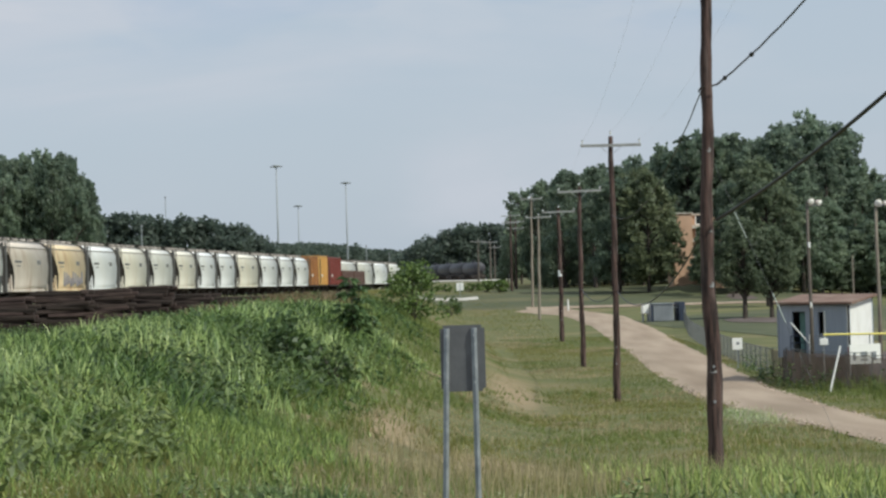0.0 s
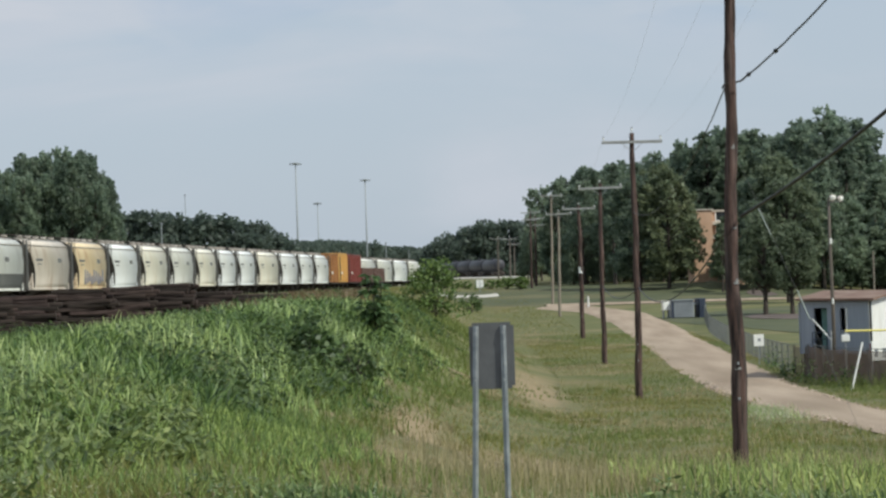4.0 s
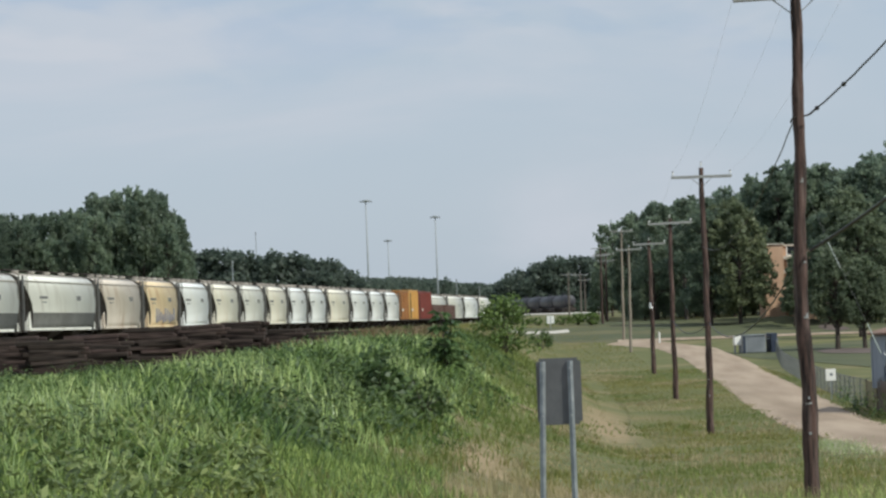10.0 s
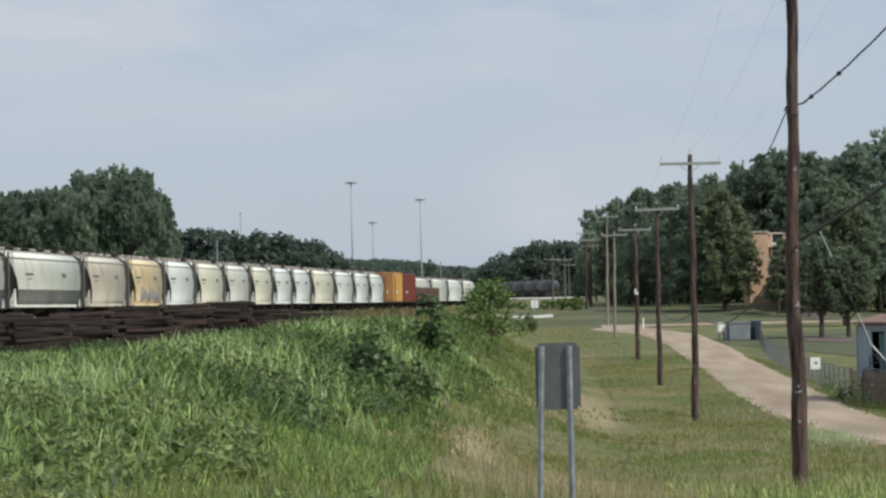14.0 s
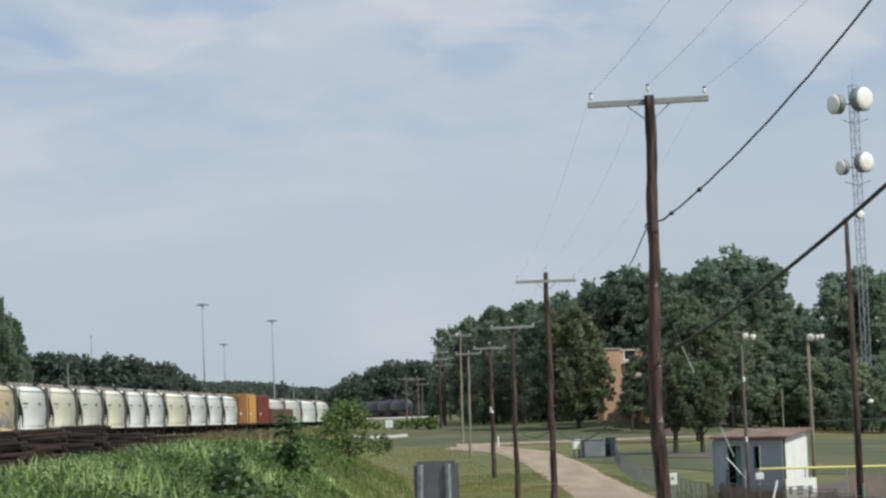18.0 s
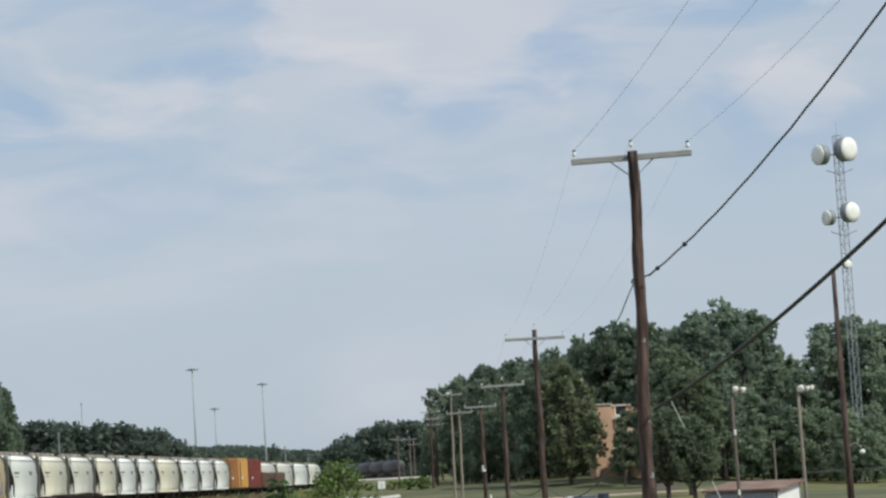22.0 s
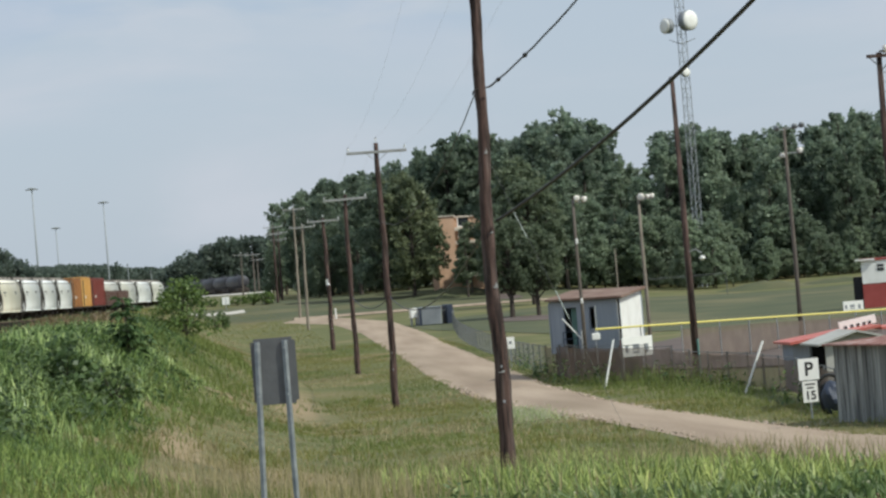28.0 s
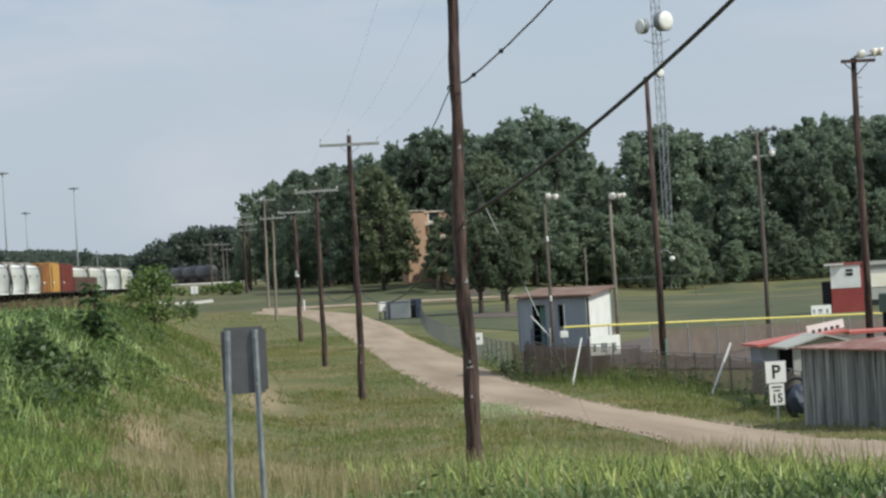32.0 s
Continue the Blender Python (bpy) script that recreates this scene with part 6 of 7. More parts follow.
def crown_blobs(kind, h, rng):
    """Foliage as lobes set round the stem, each lobe covered with small tufts. Returns tufts and lobe centres."""
    lobes = []
    if kind == "spruce":
        for k in range(26):
            z = h * rng.uniform(0.16, 0.96)
            u = (z / h - 0.16) / 0.80
            a, r = rng.uniform(0, math.tau), (h * 0.20 * (1.0 - 0.9 * u) + 0.15) * math.sqrt(rng.uniform(0.1, 1))
            lobes.append((r * math.cos(a), r * math.sin(a), z, h * 0.055 * (1.2 - 0.5 * u), 0.45))
    elif kind == "pine":
        for k in range(22):
            z = h * (0.30 + 0.64 * ((k + rng.random()) / 22))
            u = (z / h - 0.30) / 0.64
            a, r = rng.uniform(0, math.tau), h * 0.15 * (1.0 - 0.85 * u ** 1.6) * math.sqrt(rng.uniform(0.15, 1)) + 0.1
            lobes.append((r * math.cos(a), r * math.sin(a), z, h * rng.uniform(0.045, 0.078) * (1.15 - 0.4 * u), 0.85))
    else:
        foot = 0.32 if kind == "tall" else 0.12
        for k in range(44):
            u = (k + rng.random()) / 44
            wide = math.sqrt(max(0.03, 1 - (1.62 * u - 0.66) ** 2))
            a, r = k * 2.4 + rng.normal(0, 0.5), h * 0.25 * wide * math.sqrt(rng.uniform(0.25, 1))
            big = h * rng.uniform(0.050, 0.088) * (1.1 - 0.3 * u)
            lobes.append((r * math.cos(a), r * math.sin(a), h * foot + (h * (1 - foot) - big) * u, big, 0.9))
    blobs = []
    for cx, cy, cz, big, flat in lobes:
        for j in range(14):
            d = rng.normal(size=3) + np.array([0, 0, 0.2])
            d *= rng.uniform(0.45, 1.3) / np.linalg.norm(d)
            q = big * rng.uniform(0.24, 0.48)
            blobs.append((cx + d[0] * big, cy + d[1] * big, min(cz + d[2] * big * flat, h * 0.99), q * 1.1, q * 1.1, q * (0.9 if flat > 0.6 else 0.6)))
    return blobs, [lb[:3] for lb in lobes]


def tree_kit(kind, h, seed, material, per_area=82, size=0.285):
    rng = np.random.default_rng(seed)
    blobs, limbs = crown_blobs(kind, h, rng)
    v, f = leaf_cloud(blobs, per_area, size, rng, 1.4, 1.6)
    crown = mesh_of("crown", v, f, material)
    bm = bmesh.new()
    r0 = (0.022 if kind == "tall" else 0.014) * h
    lean = rng.normal(0, 0.25, 2)
    tube(bm, [(0, 0, -0.6), (0.1, 0, h * 0.2), (lean[0] * 0.5, lean[1] * 0.5, h * 0.5), (lean[0], lean[1], h * 0.9)], [r0 * 1.3, r0, r0 * 0.75, r0 * 0.18], 9)
    for b in limbs:
        z = max(h * 0.18, b[2] - abs(b[0]) * 0.8 - 0.8)
        tube(bm, [(lean[0] * 0.5, lean[1] * 0.5, z), (b[0] * 0.5, b[1] * 0.5, (z + b[2]) / 2 + 0.2), (b[0], b[1], b[2])], [r0 * 0.4, r0 * 0.26, r0 * 0.1], 5)
    trunk = bpy.data.meshes.new("trunk")
    bm.to_mesh(trunk)
    bm.free()
    trunk.materials.append(M_BARK)
    return h, trunk, crown


KITS = {
    "oak": [tree_kit("oak", 18, s, M_OAK) for s in (11, 12, 13, 14)],
    "pine": [tree_kit("pine", 20, s, M_PINE) for s in (21, 22, 23, 24)],
    "tall": [tree_kit("tall", 16, s, M_SHADETREE) for s in (41, 42)],
    "low": [tree_kit("oak", 14, s, M_UNDER) for s in (51, 52, 53)],
    "gold": [tree_kit("oak", 16, s, M_GOLD) for s in (31,)],
    "spruce": [tree_kit("spruce", 14, s, M_SHADETREE) for s in (61, 62)],
    "deep": [tree_kit("oak", 18, s, M_OAK, 40, 0.42) for s in (15, 16)],
}


def tree(kind, x, y, height, label, group, squash=1.0):
    kits = KITS[kind]
    h, trunk, crown = kits[int(RNG.integers(len(kits)))]
    k = height / h
    t = thing("tree", Matrix.LocRotScale((x, y, at(x, y)), Euler((0, 0, RNG.uniform(0, 6.28))), (k * squash, k * squash, k)), label, "tree", group)
    for name, me in (("trunk", trunk), ("crown", crown)):
        ob = new(name, me)
        ob.parent = t


LBL = {"tall": "tall tree with bare trunk and dark green crown", "oak": "dark green broadleaf tree with dense rounded crown", "pine": "tall dark green pine in the woods", "spruce": "dark layered conifer", "gold": "yellow-green broadleaf tree at the wood's edge"}
# outline of the woods beyond the field: x, tree-top height above sea level at about 340 m
SKY_X = [7.6, 8.9, 9.8, 11, 13.3, 16.3, 20.8, 22.4, 23.8, 25.4, 27.6, 29.9, 32.8, 35.9, 37.1, 40.5, 41.6, 44.7, 47, 51.5, 53, 53.9, 56.7, 58.6, 59.6, 60.4, 61.6, 64, 67.4, 68.2, 73.8, 77.6, 79, 81.4, 85.4, 90, 115]
SKY_Z = [9.4, 12.8, 14.8, 16.8, 17.5, 18.6, 18.9, 19.9, 19.3, 20.1, 19.6, 21.1, 20.3, 20.9, 22.2, 22.7, 21.6, 23.3, 24.3, 24.0, 22.4, 20.1, 17.2, 15.9, 18.6, 20.4, 21.5, 22.1, 22.3, 20.5, 20.4, 20.5, 18.5, 19.9, 21.5, 21.5, 21.5]


def woods():
    for row_, (yy, step, drop) in enumerate(((338, 3.3, 2.2), (350, 3.5, 0.8), (366, 4.0, 0.0))):
        x = 8.4 + row_ * 0.9
        while x < 120:
            yj = yy + RNG.normal(0, 3.0) + (24 if x < 15 else 0) + (8 if 27 < x < 37 and row_ == 0 else 0)
            k = yj / 340
            top = np.interp(x, SKY_X, SKY_Z) * (1.065 - 0.07 * RNG.random() * (1 if row_ else 2.4)) - drop * RNG.random()
            hgt = (top - 3.2) * k + 3.2 - at(x * k, yj)
            kind = "pine" if 44 < x < 54 or RNG.random() < (0.3 if x < 55 else 0.55) else "oak"
            if row_ == 0 and abs(x - 24.5) < 1.9:
                kind = "gold"
            if not (row_ == 0 and 28.5 < x < 34.5):
                tree(kind, x * k, yj, max(6.0, hgt), LBL[kind], "woods beyond the field", 1.05 if kind == "pine" else 0.72)
            x += step * RNG.uniform(0.75, 1.25)
    # dense growth deeper in the wood
    x = 16.0
    while x < 122:
        y = 374 + RNG.normal(0, 2)
        top = np.interp(x, SKY_X, SKY_Z) - RNG.uniform(2.0, 4.0)
        tree("deep", x * y / 340, y, max(6.0, (top - 3.2) * y / 340 + 3.2 - at(x, y)), LBL["oak"], "woods beyond the field", 0.8)
        x += RNG.uniform(3.0, 4.4)
    # lower growth at the wood's edge
    x = 44.5
    while x < 118:
        y = 322 + RNG.normal(0, 2.5)
        tree("low", x, y, RNG.uniform(5, 11), "lower dark green tree at the wood's edge", "woods beyond the field", 1.15)
        x += RNG.uniform(1.9, 3.2)
    # understorey closing the wood's foot
    for yy, lo_, hi_ in ((318, 3.0, 6.0), (333, 4.0, 8.0)):
        x = 12.0
        while x < 122:
            if not (27.5 < x < 43 and yy < 330):
                y = yy + RNG.normal(0, 2.0) + (22 if x < 36 else 0)
                tree("low", x * y / 325, y, RNG.uniform(lo_, hi_), "low bushy tree at the foot of the woods", "woods beyond the field", 1.25)
            x += RNG.uniform(1.7, 2.8)


woods()
# trees standing free before the woods, by the hut
for kind, x, y, hgt in (("tall", 26.6, 230.5, 9.0), ("tall", 29.1, 231.3, 8.0), ("tall", 33.5, 268, 13.0), ("spruce", 31.2, 309, 9.5), ("spruce", 30.3, 305, 8.2), ("oak", 34.6, 308, 11.0), ("oak", 35.4, 314, 14.0), ("tall", 37.5, 312, 16.0), ("oak", 40.5, 315, 15.0), ("pine", 43.5, 314, 16.0), ("oak", 46.0, 316, 12.0), ("oak", 33.0, 347, 20.0), ("oak", 37.0, 349, 21.0), ("oak", 21.5, 318, 14.5), ("gold", 24.9, 316, 15.0), ("low", 56.5, 304, 5.5), ("low", 59.5, 303, 6.2), ("low", 62.0, 305, 5.0), ("low", 57.6, 306, 8.6), ("low", 60.0, 307, 8.0), ("spruce", 33.2, 299, 9.0)):
    tree(kind, x, y, hgt, LBL.get(kind, LBL["oak"]) + " before the woods", "trees by the hut", 1.0)

# trees behind the freight cars: x, height of the tops
BACK_X = [-90, -67.7, -64.1, -63, -60.8, -59.4, -58.7, -57.5, -55.7, -54.2, -53.5, -52, -49.8, -47.3, -46.5, -45.2, -43.9, -43.0]
BACK_Z = [20.5, 20.6, 20.3, 19.4, 20.6, 20.5, 19.5, 21.3, 22.3, 22.4, 21.5, 22.9, 23.2, 22.3, 20.5, 17.9, 16.6, 14.5]
for yy, low_, step in ((322, 3.2, 3.2), (331, 0.2, 3.0), (342, 0.0, 3.4)):
    x = -88.0
    while x < -43.2:
        y = yy + RNG.normal(0, 1.2)
        top = (np.interp(x, BACK_X, BACK_Z) - low_ * RNG.uniform(0.3, 1.0) - 3.2) * y / 330 + 3.2
        tree("oak", x * y / 330, y, top - at(x, y), LBL["oak"] + " behind the freight cars", "trees behind the train", 0.66)
        x += step * RNG.uniform(0.8, 1.2)


def far_woods(name, line, label, seed):
    """A far belt of woodland: many small crowns in one mass. line: (x, y, top)."""
    rng = np.random.default_rng(seed)
    blobs = []
    for (xa, ya, ta), (xb, yb, tb) in zip(line, line[1:]):
        n = max(2, int(math.hypot(xb - xa, yb - ya) / 1.5))
        for k in range(n):
            u = (k + rng.random()) / n
            x, y, top = xa + (xb - xa) * u, ya + (yb - ya) * u, ta + (tb - ta) * u + rng.normal(0, 0.55)
            g = at(x, y)
            for lvl in range(7):
                z = g + (top - g) * (0.16 + 0.13 * lvl) - 1.0
                blobs.append((x + rng.normal(0, 1.5), y + rng.normal(0, 3) + (6 - lvl) * -0.6, z, 2.5 - 0.12 * lvl, 2.5 - 0.12 * lvl, 1.9))
            blobs.append((x, y, top - 1.2, 1.7, 1.7, 1.3))
    v, f = leaf_cloud(blobs, 38, 0.54, rng, 1.2, 1.0)
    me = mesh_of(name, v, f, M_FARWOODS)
    tagged(new(name, me), label, "woods", kind="stuff")


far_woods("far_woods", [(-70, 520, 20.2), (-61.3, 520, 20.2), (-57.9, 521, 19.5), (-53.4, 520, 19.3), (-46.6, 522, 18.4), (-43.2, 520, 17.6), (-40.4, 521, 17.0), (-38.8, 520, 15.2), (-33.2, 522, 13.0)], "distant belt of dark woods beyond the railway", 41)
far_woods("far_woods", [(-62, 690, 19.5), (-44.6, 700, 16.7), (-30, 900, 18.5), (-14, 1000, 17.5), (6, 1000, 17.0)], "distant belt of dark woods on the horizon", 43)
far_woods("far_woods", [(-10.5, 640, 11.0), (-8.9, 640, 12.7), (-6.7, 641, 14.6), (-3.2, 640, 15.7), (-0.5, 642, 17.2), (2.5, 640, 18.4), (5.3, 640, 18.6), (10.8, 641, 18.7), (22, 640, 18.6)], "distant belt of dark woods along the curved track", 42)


# ---- shrubs and weeds ----
def shrub(x, y, h, w, material, label, seed, size=0.10, n=16, per_area=520):
    rng = np.random.default_rng(seed)
    base = at(x, y)
    s = thing("shrub", pose(x, y, base), label, "shrub")
    blobs = []
    for k in range(n):
        a, r, z = rng.uniform(0, math.tau), w / 2 * math.sqrt(rng.uniform(0, 1)), h * rng.uniform(0.12, 0.9)
        r *= 1 - 0.6 * (z / h) ** 2
        q = rng.uniform(0.14, 0.26) * h * 0.8
        blobs.append((r * math.cos(a), r * math.sin(a), z, q, q, q * 0.85))
    v, f = leaf_cloud(blobs, per_area / h, size, rng)
    ob = new("foliage", mesh_of("foliage", v, f, material))
    ob.parent = s
    for b in blobs[::2]:
        part("stem", tubed([(0, 0, -0.2), (b[0] * 0.4, b[1] * 0.4, b[2] * 0.5), (b[0], b[1], b[2])], [0.03, 0.02, 0.008], 5), M_BARK, s)


shrub(-1.75, 142, 3.3, 3.2, M_BUSH, "bright green rounded bush on the bank", 52, 0.10, 42, 900)
shrub(0.45, 250, 2.0, 2.4, M_DARKBUSH, "small dark green bush in the grass", 53, 0.11, 24, 700)
shrub(-4.25, 68.5, 1.75, 1.5, M_SAPLING, "dark green bush in tall weeds", 54, 0.10, 34, 700)
shrub(-3.2, 72, 1.2, 1.6, M_DARKBUSH, "low dark green bush in tall weeds", 55, 0.09, 18)
shrub(13.6, 455, 4.5, 6.0, M_DARKBUSH, "dark bushes along the distant track", 56, 0.25, 22, 300)
shrub(18.1, 114.5, 1.1, 0.7, M_DARKBUSH, "dark weed clump on the fence", 57, 0.07, 10)


def sapling(x, y, h):
    """A young tree of a few upright stems with rosettes of long drooping leaves."""
    rng = np.random.default_rng(71)
    s = thing("sapling", pose(x, y, at(x, y)), "dark green sapling with long drooping leaves", "sapling")
    tips = []
    for k in range(8):
        a, z = k * 2.4 + rng.normal(0, 0.4), h * (0.34 + 0.65 * (k + 0.5) / 8)
        r = 0.26 * h * (1.1 - z / h) + 0.08
        tip = Vector((r * math.cos(a), r * math.sin(a), z))
        part("stem", tubed([(0, 0, -0.2), (tip.x * 0.35, tip.y * 0.35, z * 0.55), tuple(tip)], [0.03, 0.022, 0.010], 5), M_BARK, s)
        tips += [(tip, 1.0), (Vector((tip.x * 1.3, tip.y * 1.3, z * 0.78)), 0.8), (Vector((-tip.x, -tip.y, z * 0.55)), 0.9), (Vector((tip.y, -tip.x, z * 0.4)), 1.0)]
    v, f = [], []
    for tip, k in tips:
        for j in range(9):
            a, up, ln = rng.uniform(0, math.tau), rng.uniform(-0.2, 0.6), rng.uniform(0.30, 0.58) * k
            out = Vector((math.cos(a), math.sin(a), up)).normalized()
            side = out.cross(Vector((0, 0, 1))).normalized() * ln * 0.24
            p0, p1 = tip + out * 0.04, tip + out * ln * 0.55 + Vector((0, 0, 0.02))
            p2 = tip + out * ln - Vector((0, 0, ln * 0.35))
            b = len(v)
            v += [tuple(p0), tuple(p1 + side), tuple(p2), tuple(p1 - side)]
            f.append((b, b + 1, b + 2, b + 3))
    ob = new("foliage", mesh_of("foliage", np.array(v), np.array(f), M_SHOOT))
    ob.parent = s


sapling(-3.4, 97, 2.5)
for hx, hy, hh, hw in ((5.4, 331, 1.5, 3.0), (7.0, 329, 1.7, 2.6), (3.2, 333, 1.2, 4.2), (0.4, 335, 1.1, 4.2), (-2.6, 337, 1.0, 4.0)):
    shrub(hx, hy, hh, hw, M_BUSH, "low green hedge bush before the distant track", 70 + int(hx), 0.13, 34, 700)


def in_view(n, y0, y1, rng, x_pad=0.5):
    """Random places in the wedge of land that the roadside looks over."""
    y = np.sqrt(rng.uniform(y0 * y0, y1 * y1, n))
    x = rng.uniform(-0.235 * y - x_pad, 0.275 * y + x_pad, n)
    return x, y


def road_clear(x, y):
    l = np.interp(y, [p[1] for p in ROAD_LEFT], [p[0] for p in ROAD_LEFT])
    r = np.interp(y, [p[1] for p in ROAD_RIGHT], [p[0] for p in ROAD_RIGHT])
    w = 0.35 * np.sin(y * 0.9) + 0.25 * np.sin(y * 2.3 + x)
    return ~((x > l + 0.25 + w) & (x < r - 0.25 + w))


def blades(name, x, y, h, w, lean, material, label, rng, droop=0.5):
    """Grass blades, each a bent tapering strip."""
    n = len(x)
    z = land(x, y) - 0.03
    a = rng.uniform(0, math.tau, n)
    d = np.stack([np.cos(a), np.sin(a)], -1)
    face = rng.uniform(-0.9, 0.9, n)
    u = np.stack([np.cos(face), np.sin(face)], -1)
    le = lean * rng.uniform(0.2, 1.0, n) * h
    rows_ = []
    for t, ww in ((0.0, 0.8), (0.45, 1.0), (0.8, 0.6)):
        off = d * (le * t ** 1.8)[:, None]
        zz = z + h * (t - droop * 0.35 * t ** 3 * rng.uniform(0, 1, n))
        for s in (-1, 1):
            rows_.append(np.concatenate([np.stack([x, y], -1) + off + s * u * (w * ww / 2)[:, None], zz[:, None]], 1))
    tip = np.concatenate([np.stack([x, y], -1) + d * (le * 1.15)[:, None], (z + h * (1 - droop * 0.45 * rng.uniform(0, 1, n)))[:, None]], 1)
    v = np.stack([*rows_, tip, tip + np.array([0, 0, 0.002])], 1)
    b = np.arange(n)[:, None] * 8
    f = np.concatenate([b + [0, 1, 3, 2], b + [2, 3, 5, 4], b + [4, 5, 7, 6]], 1).reshape(-1, 4)
    tagged(new(name, mesh_of(name, v.reshape(-1, 3), f, material)), label, "grass", kind="stuff")


def leaf_weeds(name, x, y, h, leaf, per, material, label, rng):
    """Broadleaf weeds: leaves in tiers round an upright stem."""
    n = len(x) * per
    i = np.repeat(np.arange(len(x)), per)
    t = rng.uniform(0.1, 1.0, n)
    a = rng.uniform(0, math.tau, n)
    r = rng.uniform(0.3, 1.0, n) * leaf * 1.5
    c = np.stack([x[i] + np.cos(a) * r, y[i] + np.sin(a) * r, land(x[i], y[i]) + h[i] * t], -1)
    out = np.stack([np.cos(a), np.sin(a), rng.uniform(-1.2, 0.9, n)], -1)
    out /= np.linalg.norm(out, axis=1)[:, None]
    side = np.stack([-np.sin(a), np.cos(a), rng.normal(0, 0.6, n)], -1)
    side /= np.linalg.norm(side, axis=1)[:, None]
    s = (leaf * 1.1 * rng.uniform(0.6, 1.3, n) * (1.15 - 0.5 * t))[:, None]
    v = np.stack([c - out * s, c + side * s * 0.45, c + out * s, c - side * s * 0.45], 1)
    f = np.arange(4 * n).reshape(-1, 4)
    tagged(new(name, mesh_of(name, v.reshape(-1, 3), f, material)), label, "weeds", kind="stuff")


def patchy(x, y, scale, seed):
    ph = np.array([seed * 1.7, seed * 2.3])
    s = 0
    for k, (fx, fy) in enumerate(((1.0, 0.7), (-0.6, 1.1), (1.9, -1.3), (2.7, 2.1))):
        s = s + np.sin((x * fx + y * fy * 0.5) * scale + ph[k % 2] * (k + 1)) / (k + 1)
    return s


def verdure():
    rng = np.random.default_rng(99)
    edge_y = lambda x: np.interp(x, [-14, -5, -3.3, -1.0, -0.3, 0.5, 1.2, 1.84, 4.0, 9, 20], [26, 25.0, 24.4, 23.3, 22.7, 21.9, 21.1, 20.5, 19.5, 17.8, 13.4])
    # tall rank grass on the railway bank: broad arching blades in uneven clumps over a finer sward
    def bank_side(x, y, lift):
        return x < np.interp(y, [24, 34, 42, 50, 60, 75, 95, 130, 175], [-4.0, -4.0, -3.6, -2.9, -2.2, -1.3, 0.0, 0.8, 0.6]) + lift + 0.6 * patchy(x, y, 0.8, 3)

    def taper(x, y):
        edge = np.interp(y, [24, 34, 42, 50, 60, 75, 95, 130, 175], [-4.0, -4.0, -3.6, -2.9, -2.2, -1.3, 0.0, 0.8, 0.6])
        return np.clip((edge - x) / np.interp(y, [30, 60, 110], [1.0, 2.2, 4.0]), 0.22, 1.0)

    def crest(x, y):
        return 1 - 0.5 * smooth01(y, 75, 105) * smooth01(-x, 7.5, 11)

    x, y = in_view(110000, 24, 175, rng)
    keep = bank_side(x, y, 0.0) & (y > edge_y(x) + 1.0)
    x, y = x[keep], y[keep]
    tone = patchy(x, y, 0.55, 5) + 0.6 * patchy(x, y, 1.7, 6)
    grow = np.interp(y, [24, 34, 60, 95, 130], [0.5, 0.75, 0.9, 0.85, 0.6])
    blades("tall_grass", x, y, (0.33 + 0.16 * tone).clip(0.2, 0.9) * grow * taper(x, y) * crest(x, y) * rng.uniform(0.6, 1.2, len(x)), rng.uniform(0.012, 0.028, len(x)) * np.interp(y, [24, 60, 175], [0.8, 1.1, 2.2]), 0.6, M_SWARD, "rank olive green grass on the railway bank", rng, 0.8)
    x, y = in_view(21000, 26, 150, rng)
    keep = bank_side(x, y, -0.3) & (patchy(x, y, 0.6, 12) + rng.normal(0, 0.5, len(x)) > 0.0) & (y > edge_y(x) + 1.5)
    x, y = x[keep], y[keep]
    k = 8
    xx, yy = np.repeat(x, k) + rng.normal(0, 0.09, len(x) * k), np.repeat(y, k) + rng.normal(0, 0.09, len(x) * k)
    hh = np.repeat(rng.uniform(0.4, 1.0, len(x)), k) * rng.uniform(0.65, 1.1, len(xx)) * np.interp(yy, [26, 36, 60, 95, 125], [0.6, 0.85, 1.0, 0.85, 0.55])
    wide = rng.uniform(0.030, 0.070, len(xx))
    wide = wide * np.interp(yy, [26, 38, 70], [0.38, 0.55, 1.0])
    hh = hh * taper(xx, yy) * crest(xx, yy)
    fresh = yy + 7 * patchy(xx, yy, 0.4, 27) + rng.normal(0, 5, len(xx)) < 40
    for sel, mt in ((fresh, M_FRESH), (~fresh, M_WEED)):
        blades("reed_grass", xx[sel], yy[sel], hh[sel], wide[sel], 0.75, mt, "broad-bladed bright green reed grass in clumps", rng, 1.1)
    # leafy weeds between the clumps, and dark brush on the shoulder of the bank
    x, y = in_view(10000, 24, 150, rng)
    keep = bank_side(x, y, 0.0) & (taper(x, y) > 0.45) & (patchy(x, y, 0.9, 8) > -0.1) & (y > edge_y(x) + 0.6)
    x, y = x[keep], y[keep]
    leaf_weeds("bank_weeds", x, y, rng.uniform(0.25, 0.75, len(x)) * taper(x, y), 0.10, 10, M_WEEDLEAF, "leafy green weeds on the railway bank", rng)
    x = rng.normal(-4.2, 1.4, 520)
    y = rng.normal(67, 11, 520)
    keep = bank_side(x, y, -0.9) & (taper(x, y) > 0.5) & (y > 48)
    x, y = x[keep], y[keep]
    leaf_weeds("bank_brush", x, y, rng.uniform(0.3, 0.95, len(x)) * taper(x, y), 0.11, 14, M_DARKBUSH, "dark green brush on the shoulder of the bank", rng)
    # darker leafy clumps all over the bank
    x, y = in_view(240, 30, 110, rng)
